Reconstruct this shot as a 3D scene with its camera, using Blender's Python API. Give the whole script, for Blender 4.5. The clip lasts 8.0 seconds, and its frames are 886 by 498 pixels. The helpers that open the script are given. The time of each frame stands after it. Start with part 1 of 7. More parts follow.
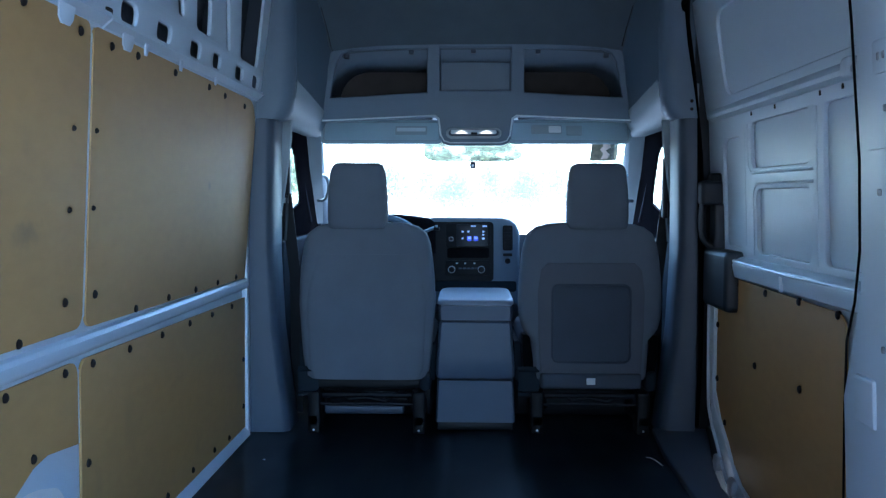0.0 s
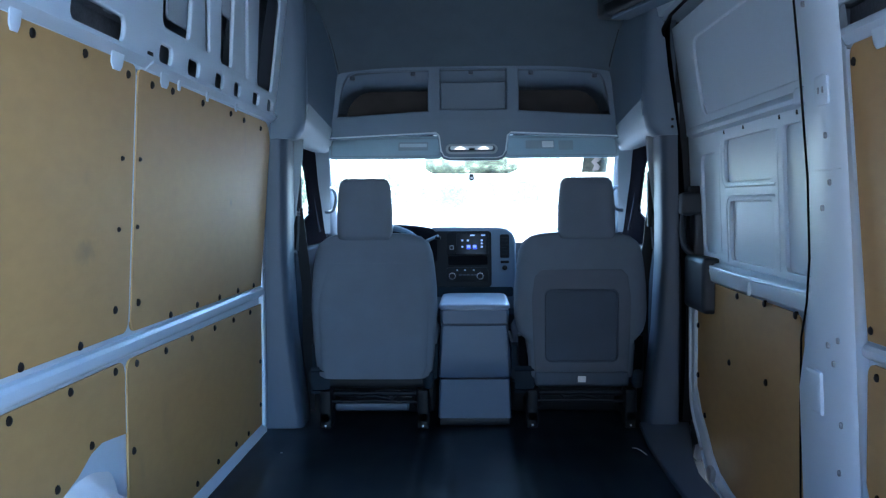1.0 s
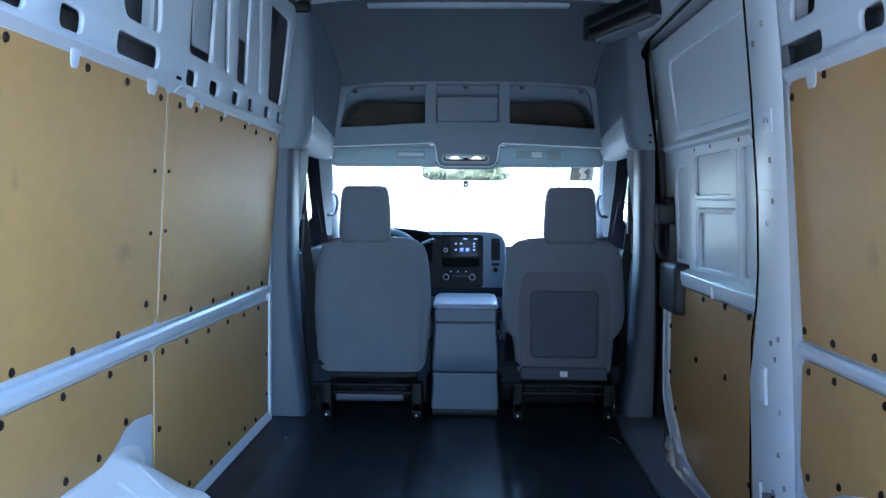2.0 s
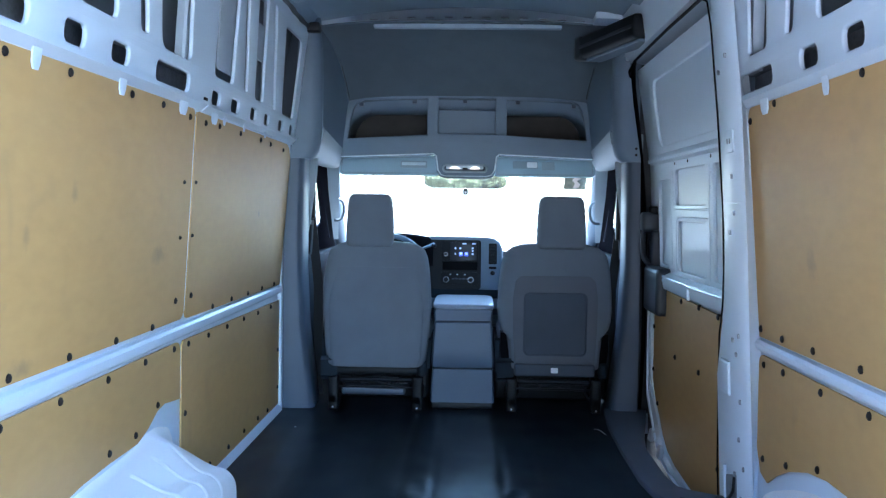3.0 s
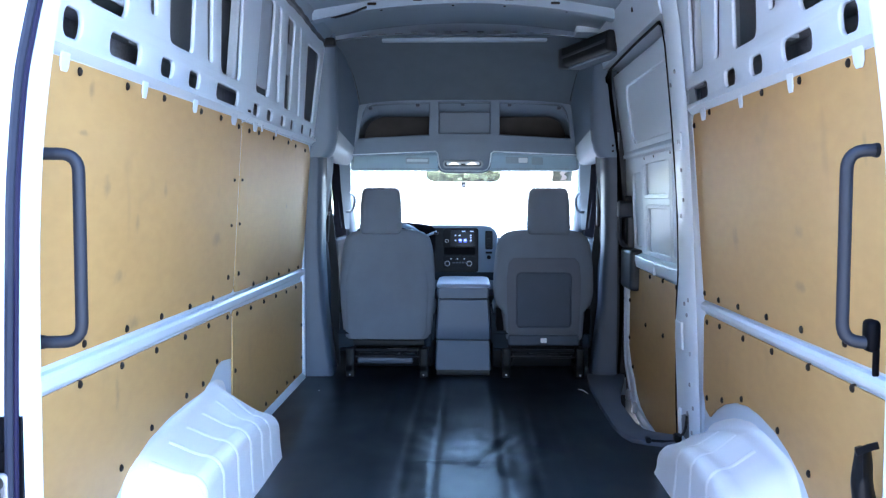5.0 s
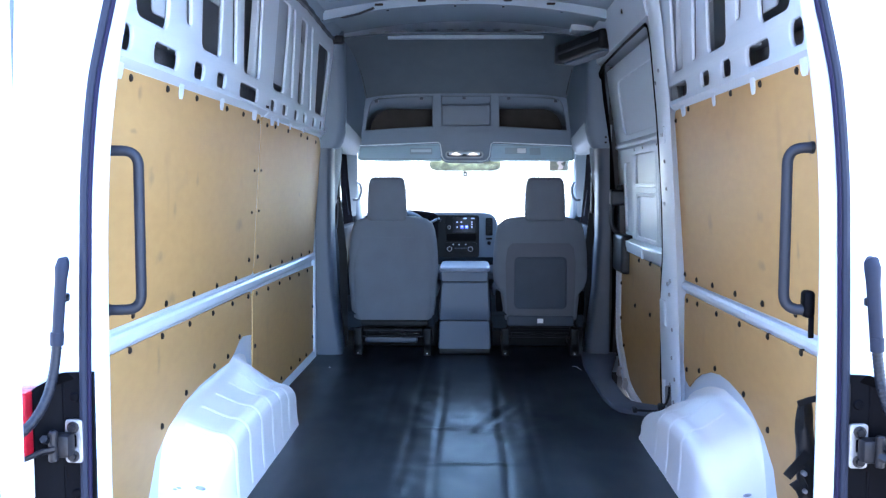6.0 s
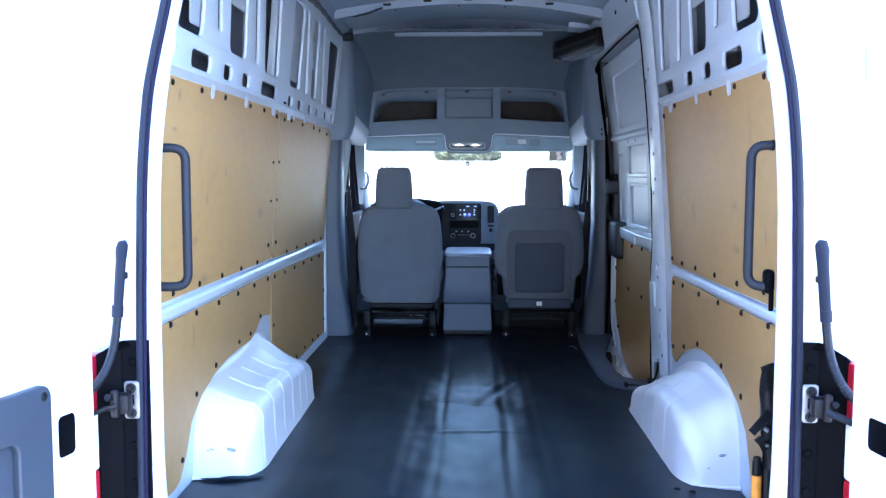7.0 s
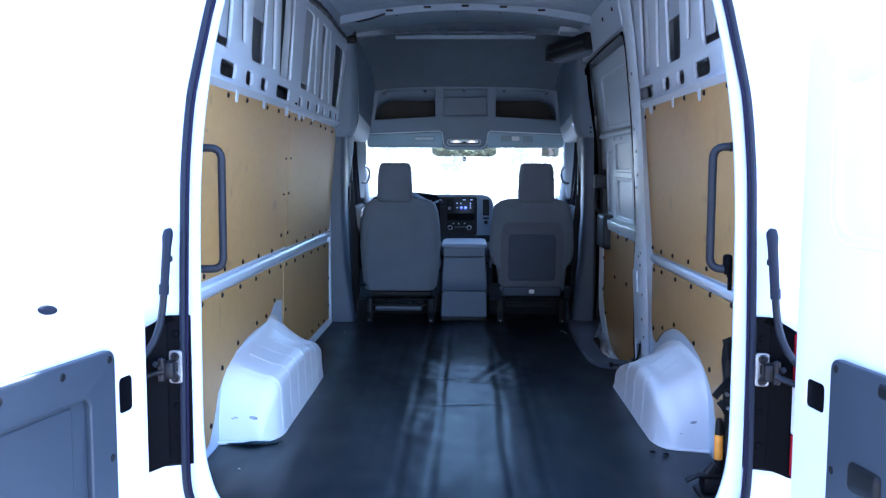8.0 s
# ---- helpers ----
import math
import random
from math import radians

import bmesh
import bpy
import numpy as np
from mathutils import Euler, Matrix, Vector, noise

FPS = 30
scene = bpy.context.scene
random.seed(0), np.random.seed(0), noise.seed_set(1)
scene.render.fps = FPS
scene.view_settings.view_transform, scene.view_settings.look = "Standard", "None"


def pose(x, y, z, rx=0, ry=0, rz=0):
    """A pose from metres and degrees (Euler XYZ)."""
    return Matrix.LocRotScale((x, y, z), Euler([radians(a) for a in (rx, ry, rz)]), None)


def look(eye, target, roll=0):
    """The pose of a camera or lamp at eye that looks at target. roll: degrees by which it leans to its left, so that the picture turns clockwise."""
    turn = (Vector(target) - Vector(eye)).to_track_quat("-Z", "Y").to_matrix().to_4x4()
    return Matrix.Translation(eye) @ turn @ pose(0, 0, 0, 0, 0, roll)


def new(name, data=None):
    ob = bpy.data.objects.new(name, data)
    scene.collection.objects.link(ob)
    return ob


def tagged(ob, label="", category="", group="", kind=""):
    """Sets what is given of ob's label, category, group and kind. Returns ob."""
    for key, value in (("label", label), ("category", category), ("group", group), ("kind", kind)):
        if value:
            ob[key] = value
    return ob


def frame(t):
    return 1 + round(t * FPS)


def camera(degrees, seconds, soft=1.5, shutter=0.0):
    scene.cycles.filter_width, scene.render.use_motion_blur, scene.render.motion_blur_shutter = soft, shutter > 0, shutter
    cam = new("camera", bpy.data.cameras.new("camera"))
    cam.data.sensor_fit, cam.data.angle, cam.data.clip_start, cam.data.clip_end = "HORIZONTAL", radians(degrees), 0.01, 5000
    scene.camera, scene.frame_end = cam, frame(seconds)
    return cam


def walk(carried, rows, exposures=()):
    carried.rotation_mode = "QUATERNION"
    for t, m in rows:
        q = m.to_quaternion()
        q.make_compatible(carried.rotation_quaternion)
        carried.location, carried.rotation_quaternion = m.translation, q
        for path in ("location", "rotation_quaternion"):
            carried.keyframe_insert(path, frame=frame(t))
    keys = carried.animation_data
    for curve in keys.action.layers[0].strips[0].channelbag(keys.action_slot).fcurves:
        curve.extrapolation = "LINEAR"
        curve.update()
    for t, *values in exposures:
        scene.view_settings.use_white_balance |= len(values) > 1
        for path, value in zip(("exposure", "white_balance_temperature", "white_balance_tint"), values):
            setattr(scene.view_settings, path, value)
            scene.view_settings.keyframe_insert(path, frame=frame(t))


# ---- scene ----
cam = camera(53.9, 8.0, soft=1.3)
PATH = [
    (0, (-0.024, 0.323, 0.915), (-0.085, 2.319, 0.8), 0.1),
    (0.5, (-0.023, 0.186, 0.93), (-0.085, 2.182, 0.816), -0.5),
    (1, (-0.014, 0.05, 0.947), (-0.078, 2.046, 0.843), -0.4),
    (1.5, (-0.009, -0.088, 0.96), (-0.062, 1.909, 0.854), 0.3),
    (2.8, (0.039, -0.481, 1.0), (-0.029, 1.515, 0.901), 0.6),
    (3, (0.037, -0.531, 0.997), (-0.029, 1.465, 0.9), 0.8),
    (3.5, (0.032, -0.678, 1.001), (-0.038, 1.318, 0.898), 0.6),
    (4, (0.018, -0.859, 0.993), (-0.05, 1.137, 0.886), 0.2),
    (5.3, (0.04, -1.216, 0.99), (-0.018, 0.779, 0.869), 0.2),
    (5.5, (0.042, -1.281, 0.995), (-0.018, 0.714, 0.863), 0.4),
    (6, (0.039, -1.426, 0.994), (-0.026, 0.568, 0.853), 0.1),
    (6.5, (0.04, -1.549, 1.005), (-0.029, 0.444, 0.849), 0.0),
    (7, (0.031, -1.708, 1.006), (-0.037, 0.284, 0.837), 0.1),
    (7.5, (0.024, -1.882, 1.007), (-0.043, 0.108, 0.827), 0.0),
    (8, (0.018, -2.038, 1.015), (-0.037, -0.048, 0.832), 0.2),
]
EXPOSURES = [(0.0, 3.51, 4850, 6), (1.0, 3.78, 4970, 6), (3.0, 4.37, 5290, 7), (4.2, 4.50, 5430, 10), (5.5, 4.54, 5520, 14), (6.5, 4.47, 5430, 15), (7.5, 4.09, 5240, 15), (8.0, 3.76, 5150, 15)]
walk(cam, [(t, look(eye, target, roll)) for t, eye, target, roll in PATH], EXPOSURES)

# ---- light: high sun from the front, open sky ----
SUN_EL, SUN_ROT = radians(66), radians(14)
world = bpy.data.worlds.new("world")
scene.world = world
world.use_nodes = True
wn = world.node_tree
sky = wn.nodes.new("ShaderNodeTexSky")
sky.sky_type, sky.sun_disc = "NISHITA", False
sky.sun_elevation, sky.sun_rotation = SUN_EL, SUN_ROT
sky.air_density, sky.dust_density = 1.0, 1.0
background = wn.nodes["Background"]
background.inputs["Strength"].default_value = 0.15
wn.links.new(sky.outputs[0], background.inputs["Color"])
sun = new("sun", bpy.data.lights.new("sun", "SUN"))
sun.data.energy, sun.data.angle, sun.data.color = 4.5, radians(2), (1.0, 0.95, 0.88)
SUN_FROM = Vector((math.sin(SUN_ROT) * math.cos(SUN_EL), math.cos(SUN_ROT) * math.cos(SUN_EL), math.sin(SUN_EL)))
sun.matrix_world = look(SUN_FROM * 30, (0, 0, 0))


# ---- materials ----
def mat(name, color, rough=0.5, metal=0.0, var=0.1, scale=6.0, fine=90.0, bump=0.1, depth=0.002, stretch=(1, 1, 1), tint=None, coat=0.0, spec=0.5):
    m = bpy.data.materials.new(name)
    m.use_nodes = True
    t = m.node_tree
    b = t.nodes["Principled BSDF"]
    link = t.links.new
    tc = t.nodes.new("ShaderNodeTexCoord")
    mp = t.nodes.new("ShaderNodeMapping")
    mp.inputs["Scale"].default_value = stretch
    link(tc.outputs["Object"], mp.inputs["Vector"])
    n1, n2 = t.nodes.new("ShaderNodeTexNoise"), t.nodes.new("ShaderNodeTexNoise")
    for n, s, d in ((n1, scale, 5), (n2, fine, 3)):
        n.inputs["Scale"].default_value, n.inputs["Detail"].default_value = s, d
        link(mp.outputs[0], n.inputs["Vector"])
    mix = t.nodes.new("ShaderNodeMath")
    mix.operation = "MULTIPLY_ADD"
    mix.inputs[1].default_value = 0.35
    link(n2.outputs["Fac"], mix.inputs[0])
    half = t.nodes.new("ShaderNodeMath")
    half.operation = "MULTIPLY"
    half.inputs[1].default_value = 0.65
    link(n1.outputs["Fac"], half.inputs[0])
    link(half.outputs[0], mix.inputs[2])
    ramp = t.nodes.new("ShaderNodeValToRGB")
    dark = [c * (1 - 2 * var) for c in color]
    light = [min(1.0, c * (1 + 1.2 * var)) for c in (tint or color)]
    ramp.color_ramp.elements[0].position, ramp.color_ramp.elements[1].position = 0.3, 0.7
    ramp.color_ramp.elements[0].color, ramp.color_ramp.elements[1].color = (*dark, 1), (*light, 1)
    link(mix.outputs[0], ramp.inputs[0])
    link(ramp.outputs[0], b.inputs["Base Color"])
    rr_ = t.nodes.new("ShaderNodeMapRange")
    rr_.inputs["To Min"].default_value, rr_.inputs["To Max"].default_value = max(0.02, rough - 0.08), min(1, rough + 0.08)
    link(n1.outputs["Fac"], rr_.inputs["Value"])
    link(rr_.outputs[0], b.inputs["Roughness"])
    b.inputs["Metallic"].default_value = metal
    b.inputs["Coat Weight"].default_value = coat
    b.inputs["Specular IOR Level"].default_value = spec
    if bump:
        bp = t.nodes.new("ShaderNodeBump")
        bp.inputs["Strength"].default_value, bp.inputs["Distance"].default_value = bump, depth
        link(n2.outputs["Fac"], bp.inputs["Height"])
        link(bp.outputs[0], b.inputs["Normal"])
    return m


def glass(name, tint=(1, 1, 1), thru=1.0, mirror=None):
    """Thin clear pane: lets light straight through, with a slight mirror."""
    m = bpy.data.materials.new(name)
    m.use_nodes = True
    t = m.node_tree
    t.nodes.clear()
    out, mx = t.nodes.new("ShaderNodeOutputMaterial"), t.nodes.new("ShaderNodeMixShader")
    tr, gl, fr = t.nodes.new("ShaderNodeBsdfTransparent"), t.nodes.new("ShaderNodeBsdfGlossy"), t.nodes.new("ShaderNodeFresnel")
    tr.inputs["Color"].default_value = (*[c * thru for c in tint], 1)
    gl.inputs["Roughness"].default_value = 0.02
    fr.inputs["IOR"].default_value = 1.35
    if mirror is None:
        t.links.new(fr.outputs[0], mx.inputs[0])
    else:
        mx.inputs[0].default_value = mirror
    t.links.new(tr.outputs[0], mx.inputs[1])
    t.links.new(gl.outputs[0], mx.inputs[2])
    t.links.new(mx.outputs[0], out.inputs[0])
    return m


def veiled(m, share):
    """A pale veil added over a pane: it scatters light and washes out the view behind."""
    t = m.node_tree
    out = t.nodes["Material Output"]
    clear = out.inputs[0].links[0].from_socket
    veil, mx = t.nodes.new("ShaderNodeBsdfTranslucent"), t.nodes.new("ShaderNodeMixShader")
    veil.inputs["Color"].default_value = (0.80, 0.80, 0.78, 1)
    n, r = t.nodes.new("ShaderNodeTexNoise"), t.nodes.new("ShaderNodeMapRange")
    n.inputs["Scale"].default_value, n.inputs["Detail"].default_value = 3.0, 4
    r.inputs["To Min"].default_value, r.inputs["To Max"].default_value = 0.6 * share, 1.4 * share
    t.links.new(n.outputs["Fac"], r.inputs["Value"])
    t.links.new(r.outputs[0], mx.inputs[0])
    t.links.new(clear, mx.inputs[1])
    t.links.new(veil.outputs[0], mx.inputs[2])
    t.links.new(mx.outputs[0], out.inputs[0])
    return m


def mottle(m, pale, deep):
    """Breaks the tint of a pane into uneven patches."""
    t = m.node_tree
    tr = next(n for n in t.nodes if n.type == "BSDF_TRANSPARENT")
    tc, n, r = t.nodes.new("ShaderNodeTexCoord"), t.nodes.new("ShaderNodeTexNoise"), t.nodes.new("ShaderNodeValToRGB")
    n.inputs["Scale"].default_value, n.inputs["Detail"].default_value = 17.0, 3
    r.color_ramp.elements[0].position, r.color_ramp.elements[1].position = 0.38, 0.58
    r.color_ramp.elements[0].color, r.color_ramp.elements[1].color = (*pale, 1), (*deep, 1)
    t.links.new(tc.outputs["Object"], n.inputs["Vector"])
    t.links.new(n.outputs["Fac"], r.inputs[0])
    t.links.new(r.outputs[0], tr.inputs["Color"])


def glow(name, color, strength):
    m = bpy.data.materials.new(name)
    m.use_nodes = True
    b = m.node_tree.nodes["Principled BSDF"]
    b.inputs["Base Color"].default_value = (*color, 1)
    b.inputs["Emission Color"].default_value = (*color, 1)
    b.inputs["Emission Strength"].default_value = strength
    return m


STAINS = [
    (-1, 0.869, 1.239, 0.012, 0.020), (-1, 0.838, 1.139, 0.022, 0.006), (-1, 0.985, 1.017, 0.018, 0.022), (-1, 1.098, 0.786, 0.034, 0.016),
    (-1, 1.215, 0.652, 0.040, 0.018), (-1, 1.105, 0.478, 0.012, 0.040), (-1, 1.196, 0.920, 0.012, 0.020), (-1, 3.104, 0.958, 0.016, 0.014),
    (-1, 1.957, 0.846, 0.050, 0.024), (-1, 1.40, 1.02, 0.014, 0.022), (1, 1.091, 0.909, 0.022, 0.014), (1, 1.100, 0.770, 0.030, 0.014),
    (1, 0.920, 0.588, 0.040, 0.007), (1, 0.812, 0.830, 0.010, 0.026), (1, 0.70, 1.10, 0.010, 0.030), (1, 1.62, 0.87, 0.024, 0.034),
]


def plywood():
    """Sheet plywood: warm face veneer, long soft grain, scattered soft grey-brown stains."""
    m = mat("plywood", (0.432, 0.260, 0.090), 0.55, var=0.035, scale=1.7, fine=18, bump=0.03, depth=0.0006, stretch=(3, 0.9, 2.0), tint=(0.468, 0.290, 0.104))
    t = m.node_tree
    link = t.links.new
    b = t.nodes["Principled BSDF"]
    base = b.inputs["Base Color"].links[0].from_socket
    tc = t.nodes.new("ShaderNodeTexCoord")

    def math_node(op, a, c):
        n = t.nodes.new("ShaderNodeMath")
        n.operation = op
        for k, v in enumerate((a, c)):
            if isinstance(v, (int, float)):
                n.inputs[k].default_value = v
            else:
                link(v, n.inputs[k])
        return n.outputs[0]

    # broad cloudy greying of the veneer
    mp = t.nodes.new("ShaderNodeMapping")
    mp.inputs["Scale"].default_value = (1, 1.3, 0.8)
    link(tc.outputs["Object"], mp.inputs["Vector"])
    n = t.nodes.new("ShaderNodeTexNoise")
    n.inputs["Scale"].default_value, n.inputs["Detail"].default_value, n.inputs["Distortion"].default_value = 5.5, 2, 0.5
    link(mp.outputs[0], n.inputs["Vector"])
    cloud = t.nodes.new("ShaderNodeMapRange")
    cloud.interpolation_type = "SMOOTHSTEP"
    for key, v in (("From Min", 0.60), ("From Max", 0.82), ("To Min", 0.0), ("To Max", 0.30)):
        cloud.inputs[key].default_value = v
    link(n.outputs["Fac"], cloud.inputs["Value"])
    total = cloud.outputs[0]
    # the warp that roughens the outline of each stain
    wn_ = t.nodes.new("ShaderNodeTexNoise")
    wn_.inputs["Scale"].default_value, wn_.inputs["Detail"].default_value = 38, 3
    link(tc.outputs["Object"], wn_.inputs["Vector"])
    warp = math_node("MULTIPLY", wn_.outputs["Fac"], 1.3)
    for side, y, z, ry, rz in STAINS:
        off = t.nodes.new("ShaderNodeVectorMath")
        off.operation = "SUBTRACT"
        off.inputs[1].default_value = (side * 0.87, y, z)
        link(tc.outputs["Object"], off.inputs[0])
        sc = t.nodes.new("ShaderNodeVectorMath")
        sc.operation = "MULTIPLY"
        sc.inputs[1].default_value = (1.0, 1 / (1.5 * ry), 1 / (1.5 * rz))
        link(off.outputs[0], sc.inputs[0])
        ln = t.nodes.new("ShaderNodeVectorMath")
        ln.operation = "LENGTH"
        link(sc.outputs[0], ln.inputs[0])
        edge = t.nodes.new("ShaderNodeMapRange")
        edge.interpolation_type = "SMOOTHSTEP"
        for key, v in (("From Min", 0.55), ("From Max", 1.75), ("To Min", 0.75), ("To Max", 0.0)):
            edge.inputs[key].default_value = v
        link(math_node("ADD", ln.outputs["Value"], warp), edge.inputs["Value"])
        total = math_node("MAXIMUM", total, edge.outputs[0])
    mx = t.nodes.new("ShaderNodeMixRGB")
    mx.inputs["Color2"].default_value = (0.27, 0.175, 0.082, 1)
    link(total, mx.inputs["Fac"])
    link(base, mx.inputs["Color1"])
    link(mx.outputs[0], b.inputs["Base Color"])
    return m


PAINT = mat("cool_white_paint", (0.585, 0.655, 0.742), 0.36, var=0.015, scale=4, fine=220, bump=0.03, depth=0.0006)
DOOR_PAINT = mat("white_door_paint", (0.66, 0.675, 0.70), 0.34, var=0.012, scale=4, fine=220, bump=0.03, depth=0.0006)
# lighter copy of the wall paint: extra light on the sliding door side
SIDE_PAINT = mat("lit_side_white", (0.655, 0.73, 0.81), 0.34, var=0.015, scale=4, fine=220, bump=0.03, depth=0.0006)
# brighter, warmer paint copy that carries the daylight on the housings
HOUSING = mat("lit_housing_white", (0.785, 0.775, 0.775), 0.34, var=0.012, scale=5, fine=220, bump=0.03, depth=0.0006)
# darker copy of the white paint, for the dim light under the roof
ROOF = mat("shaded_roof_paint", (0.215, 0.28, 0.355), 0.4, var=0.04, scale=4, fine=200, bump=0.04, depth=0.0006)
PRIMER = mat("grey_white_primer", (0.52, 0.53, 0.55), 0.45, var=0.06, scale=5, fine=120, bump=0.06)
# cavity greys: the shade inside the hollow frame is put into the colour
SKIN_SHADE = mat("cavity_shade_grey", (0.165, 0.182, 0.208), 0.6, var=0.1, scale=5, fine=120, bump=0.06)
CAVITY = mat("hollow_shade_grey", (0.21, 0.225, 0.25), 0.6, var=0.25, scale=14, fine=120, bump=0.1)
PLY = plywood()
PLUG = mat("dark_brown_plug", (0.014, 0.010, 0.008), 0.6, var=0.1, spec=0.2)
RUBBER = mat("black_rubber", (0.02, 0.021, 0.026), 0.42, var=0.1, scale=9, bump=0.05)
# black seal lip; its blue paints the lens fringe along the bright edge
SEAL = mat("fringe_blue_seal", (0.006, 0.005, 0.022), 0.5, var=0.1, spec=0.12)
GASKET = mat("slate_grey_gasket", (0.015, 0.018, 0.030), 0.6, var=0.06, spec=0.12)
HANDLE = mat("charcoal_handle_foam", (0.0095, 0.011, 0.017), 0.55, var=0.08, fine=300, bump=0.1, depth=0.0006, spec=0.3)
RUBBER_TUBE = mat("slate_black_tube", (0.0065, 0.0075, 0.012), 0.5, var=0.1, fine=300, bump=0.1, depth=0.0006, spec=0.3)
BLACK = mat("black_plastic", (0.005, 0.0055, 0.007), 0.5, var=0.1, fine=260, bump=0.08, spec=0.22)
COVER = mat("matt_black_cover", (0.0016, 0.0017, 0.0027), 0.55, var=0.15, fine=260, bump=0.08, spec=0.045)
DOOR_TRIM = mat("slate_door_trim_plastic", (0.023, 0.032, 0.046), 0.5, var=0.05, fine=400, bump=0.12, depth=0.0006)
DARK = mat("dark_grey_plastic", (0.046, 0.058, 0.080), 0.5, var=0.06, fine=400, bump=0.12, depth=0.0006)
STEP = mat("slate_step_plastic", (0.070, 0.084, 0.114), 0.5, var=0.08, fine=400, bump=0.12, depth=0.0006)
MID = mat("mid_grey_plastic", (0.122, 0.158, 0.205), 0.52, var=0.05, fine=400, bump=0.12, depth=0.0006)
PALE = mat("pale_grey_plastic", (0.56, 0.62, 0.65), 0.5, var=0.04, fine=400, bump=0.1, depth=0.0006)
PILLAR_TRIM = mat("grey_pillar_trim_plastic", (0.165, 0.20, 0.235), 0.55, var=0.04, fine=400, bump=0.1, depth=0.0006)
PILLAR_COVER = mat("slate_pillar_cover_plastic", (0.052, 0.068, 0.097), 0.5, var=0.05, fine=400, bump=0.12, depth=0.0006)
SASH = mat("flat_black_window_sash", (0.006, 0.006, 0.008), 0.95, var=0.1, spec=0.0)
BAY = mat("brown_grey_bay_lining", (0.078, 0.070, 0.064), 0.85, var=0.15, scale=9, fine=200, bump=0.1)
LINER = mat("grey_headliner_felt", (0.088, 0.111, 0.130), 0.95, var=0.06, scale=12, fine=600, bump=0.25, depth=0.001)
FABRIC = mat("grey_seat_cloth", (0.124, 0.139, 0.163), 0.95, var=0.07, scale=7, fine=700, bump=0.4, depth=0.0012)
FABRIC_D = mat("dark_grey_seat_cloth", (0.061, 0.071, 0.091), 0.95, var=0.08, scale=7, fine=700, bump=0.4, depth=0.0012)
SCUFF = mat("grey_scuff", (0.34, 0.36, 0.40), 0.6, var=0.3, scale=60)
ZINC = mat("dull_zinc_plate", (0.30, 0.30, 0.31), 0.5, metal=0.8, var=0.2, scale=40)
PANEL = mat("grey_seat_back_plastic", (0.094, 0.102, 0.120), 0.8, var=0.06, fine=600, bump=0.3, depth=0.001)
STEEL = mat("zinc_steel", (0.55, 0.55, 0.56), 0.35, metal=1.0, var=0.12, scale=30)
GREASE = mat("greasy_dark_steel", (0.0085, 0.0082, 0.0105), 0.45, metal=0.15, var=0.4, scale=40, spec=0.3)
RED = mat("red_lens", (0.36, 0.010, 0.02), 0.12, var=0.08, scale=40, coat=0.5)
CLEAR = mat("clear_lens", (0.75, 0.75, 0.76), 0.12, var=0.05, scale=60, coat=0.5)
AMBER = mat("amber_label", (0.75, 0.30, 0.03), 0.5, var=0.1, scale=60)
YELLOW = mat("yellow_paint_mark", (0.65, 0.50, 0.06), 0.5, var=0.1)
WHITE_TAG = mat("white_tag", (0.75, 0.75, 0.74), 0.6, var=0.04)
GLASS = veiled(glass("green_tinted_glass", (0.93, 0.98, 0.98)), 0.018)
SIDE_GLASS = glass("side_window_glass", (0.88, 0.96, 0.94), 0.92, 0.07)
SHADE = glass("dotted_shade_glass", (0.90, 0.90, 0.76), 0.34)
mottle(SHADE, (0.52, 0.535, 0.47), (0.27, 0.28, 0.245))
ASPHALT = mat("sun_bleached_asphalt", (0.185, 0.180, 0.172), 0.9, var=0.12, scale=0.6, fine=40, bump=0.3, depth=0.006)
LIGHT_BLOCKER = mat("dark_light_blocker", (0.060, 0.050, 0.040), 0.9, var=0.2, scale=0.8, fine=30, bump=0.3, depth=0.006)
BARK = mat("bark", (0.10, 0.07, 0.05), 0.9, var=0.25, scale=8, fine=60, bump=0.6, depth=0.02)
LEAF = mat("leaf_green", (0.12, 0.13, 0.085), 0.6, var=0.3, scale=2.5, fine=20, bump=0.0)
lt = LEAF.node_tree
thin = lt.nodes.new("ShaderNodeBsdfTranslucent")
thin.inputs["Color"].default_value = (0.34, 0.35, 0.24, 1)
both = lt.nodes.new("ShaderNodeMixShader")
lt.links.new(lt.nodes["Principled BSDF"].outputs[0], both.inputs[1])
lt.links.new(thin.outputs[0], both.inputs[2])
lt.links.new(both.outputs[0], lt.nodes["Material Output"].inputs[0])
SCREEN = mat("screen_black", (0.006, 0.007, 0.012), 0.35, var=0.1, spec=0.25)
# lid colour is raised to carry the reflected windscreen light
LID = mat("sheen_grey_lid", (0.19, 0.22, 0.275), 0.34, var=0.03, fine=300, bump=0.0, depth=0.0006)
VISOR = mat("grey_visor_vinyl", (0.35, 0.44, 0.50), 0.6, var=0.05, fine=300, bump=0.12, depth=0.0006)
ICON = glow("screen_icon_light", (0.62, 0.72, 1.0), 0.022)
ICON_BLUE = glow("screen_tile_light", (0.10, 0.14, 0.9), 0.045)
INNER_PLATE = mat("grey_white_inner_plate", (0.36, 0.40, 0.45), 0.45, var=0.05, scale=6, fine=150, bump=0.05)
WEBBING = mat("grey_belt_webbing", (0.045, 0.05, 0.058), 0.9, var=0.1, fine=500, bump=0.2)
FLARE = mat("lit_flare_trim", (0.27, 0.31, 0.335), 0.55, var=0.04, fine=400, bump=0.1, depth=0.0006)
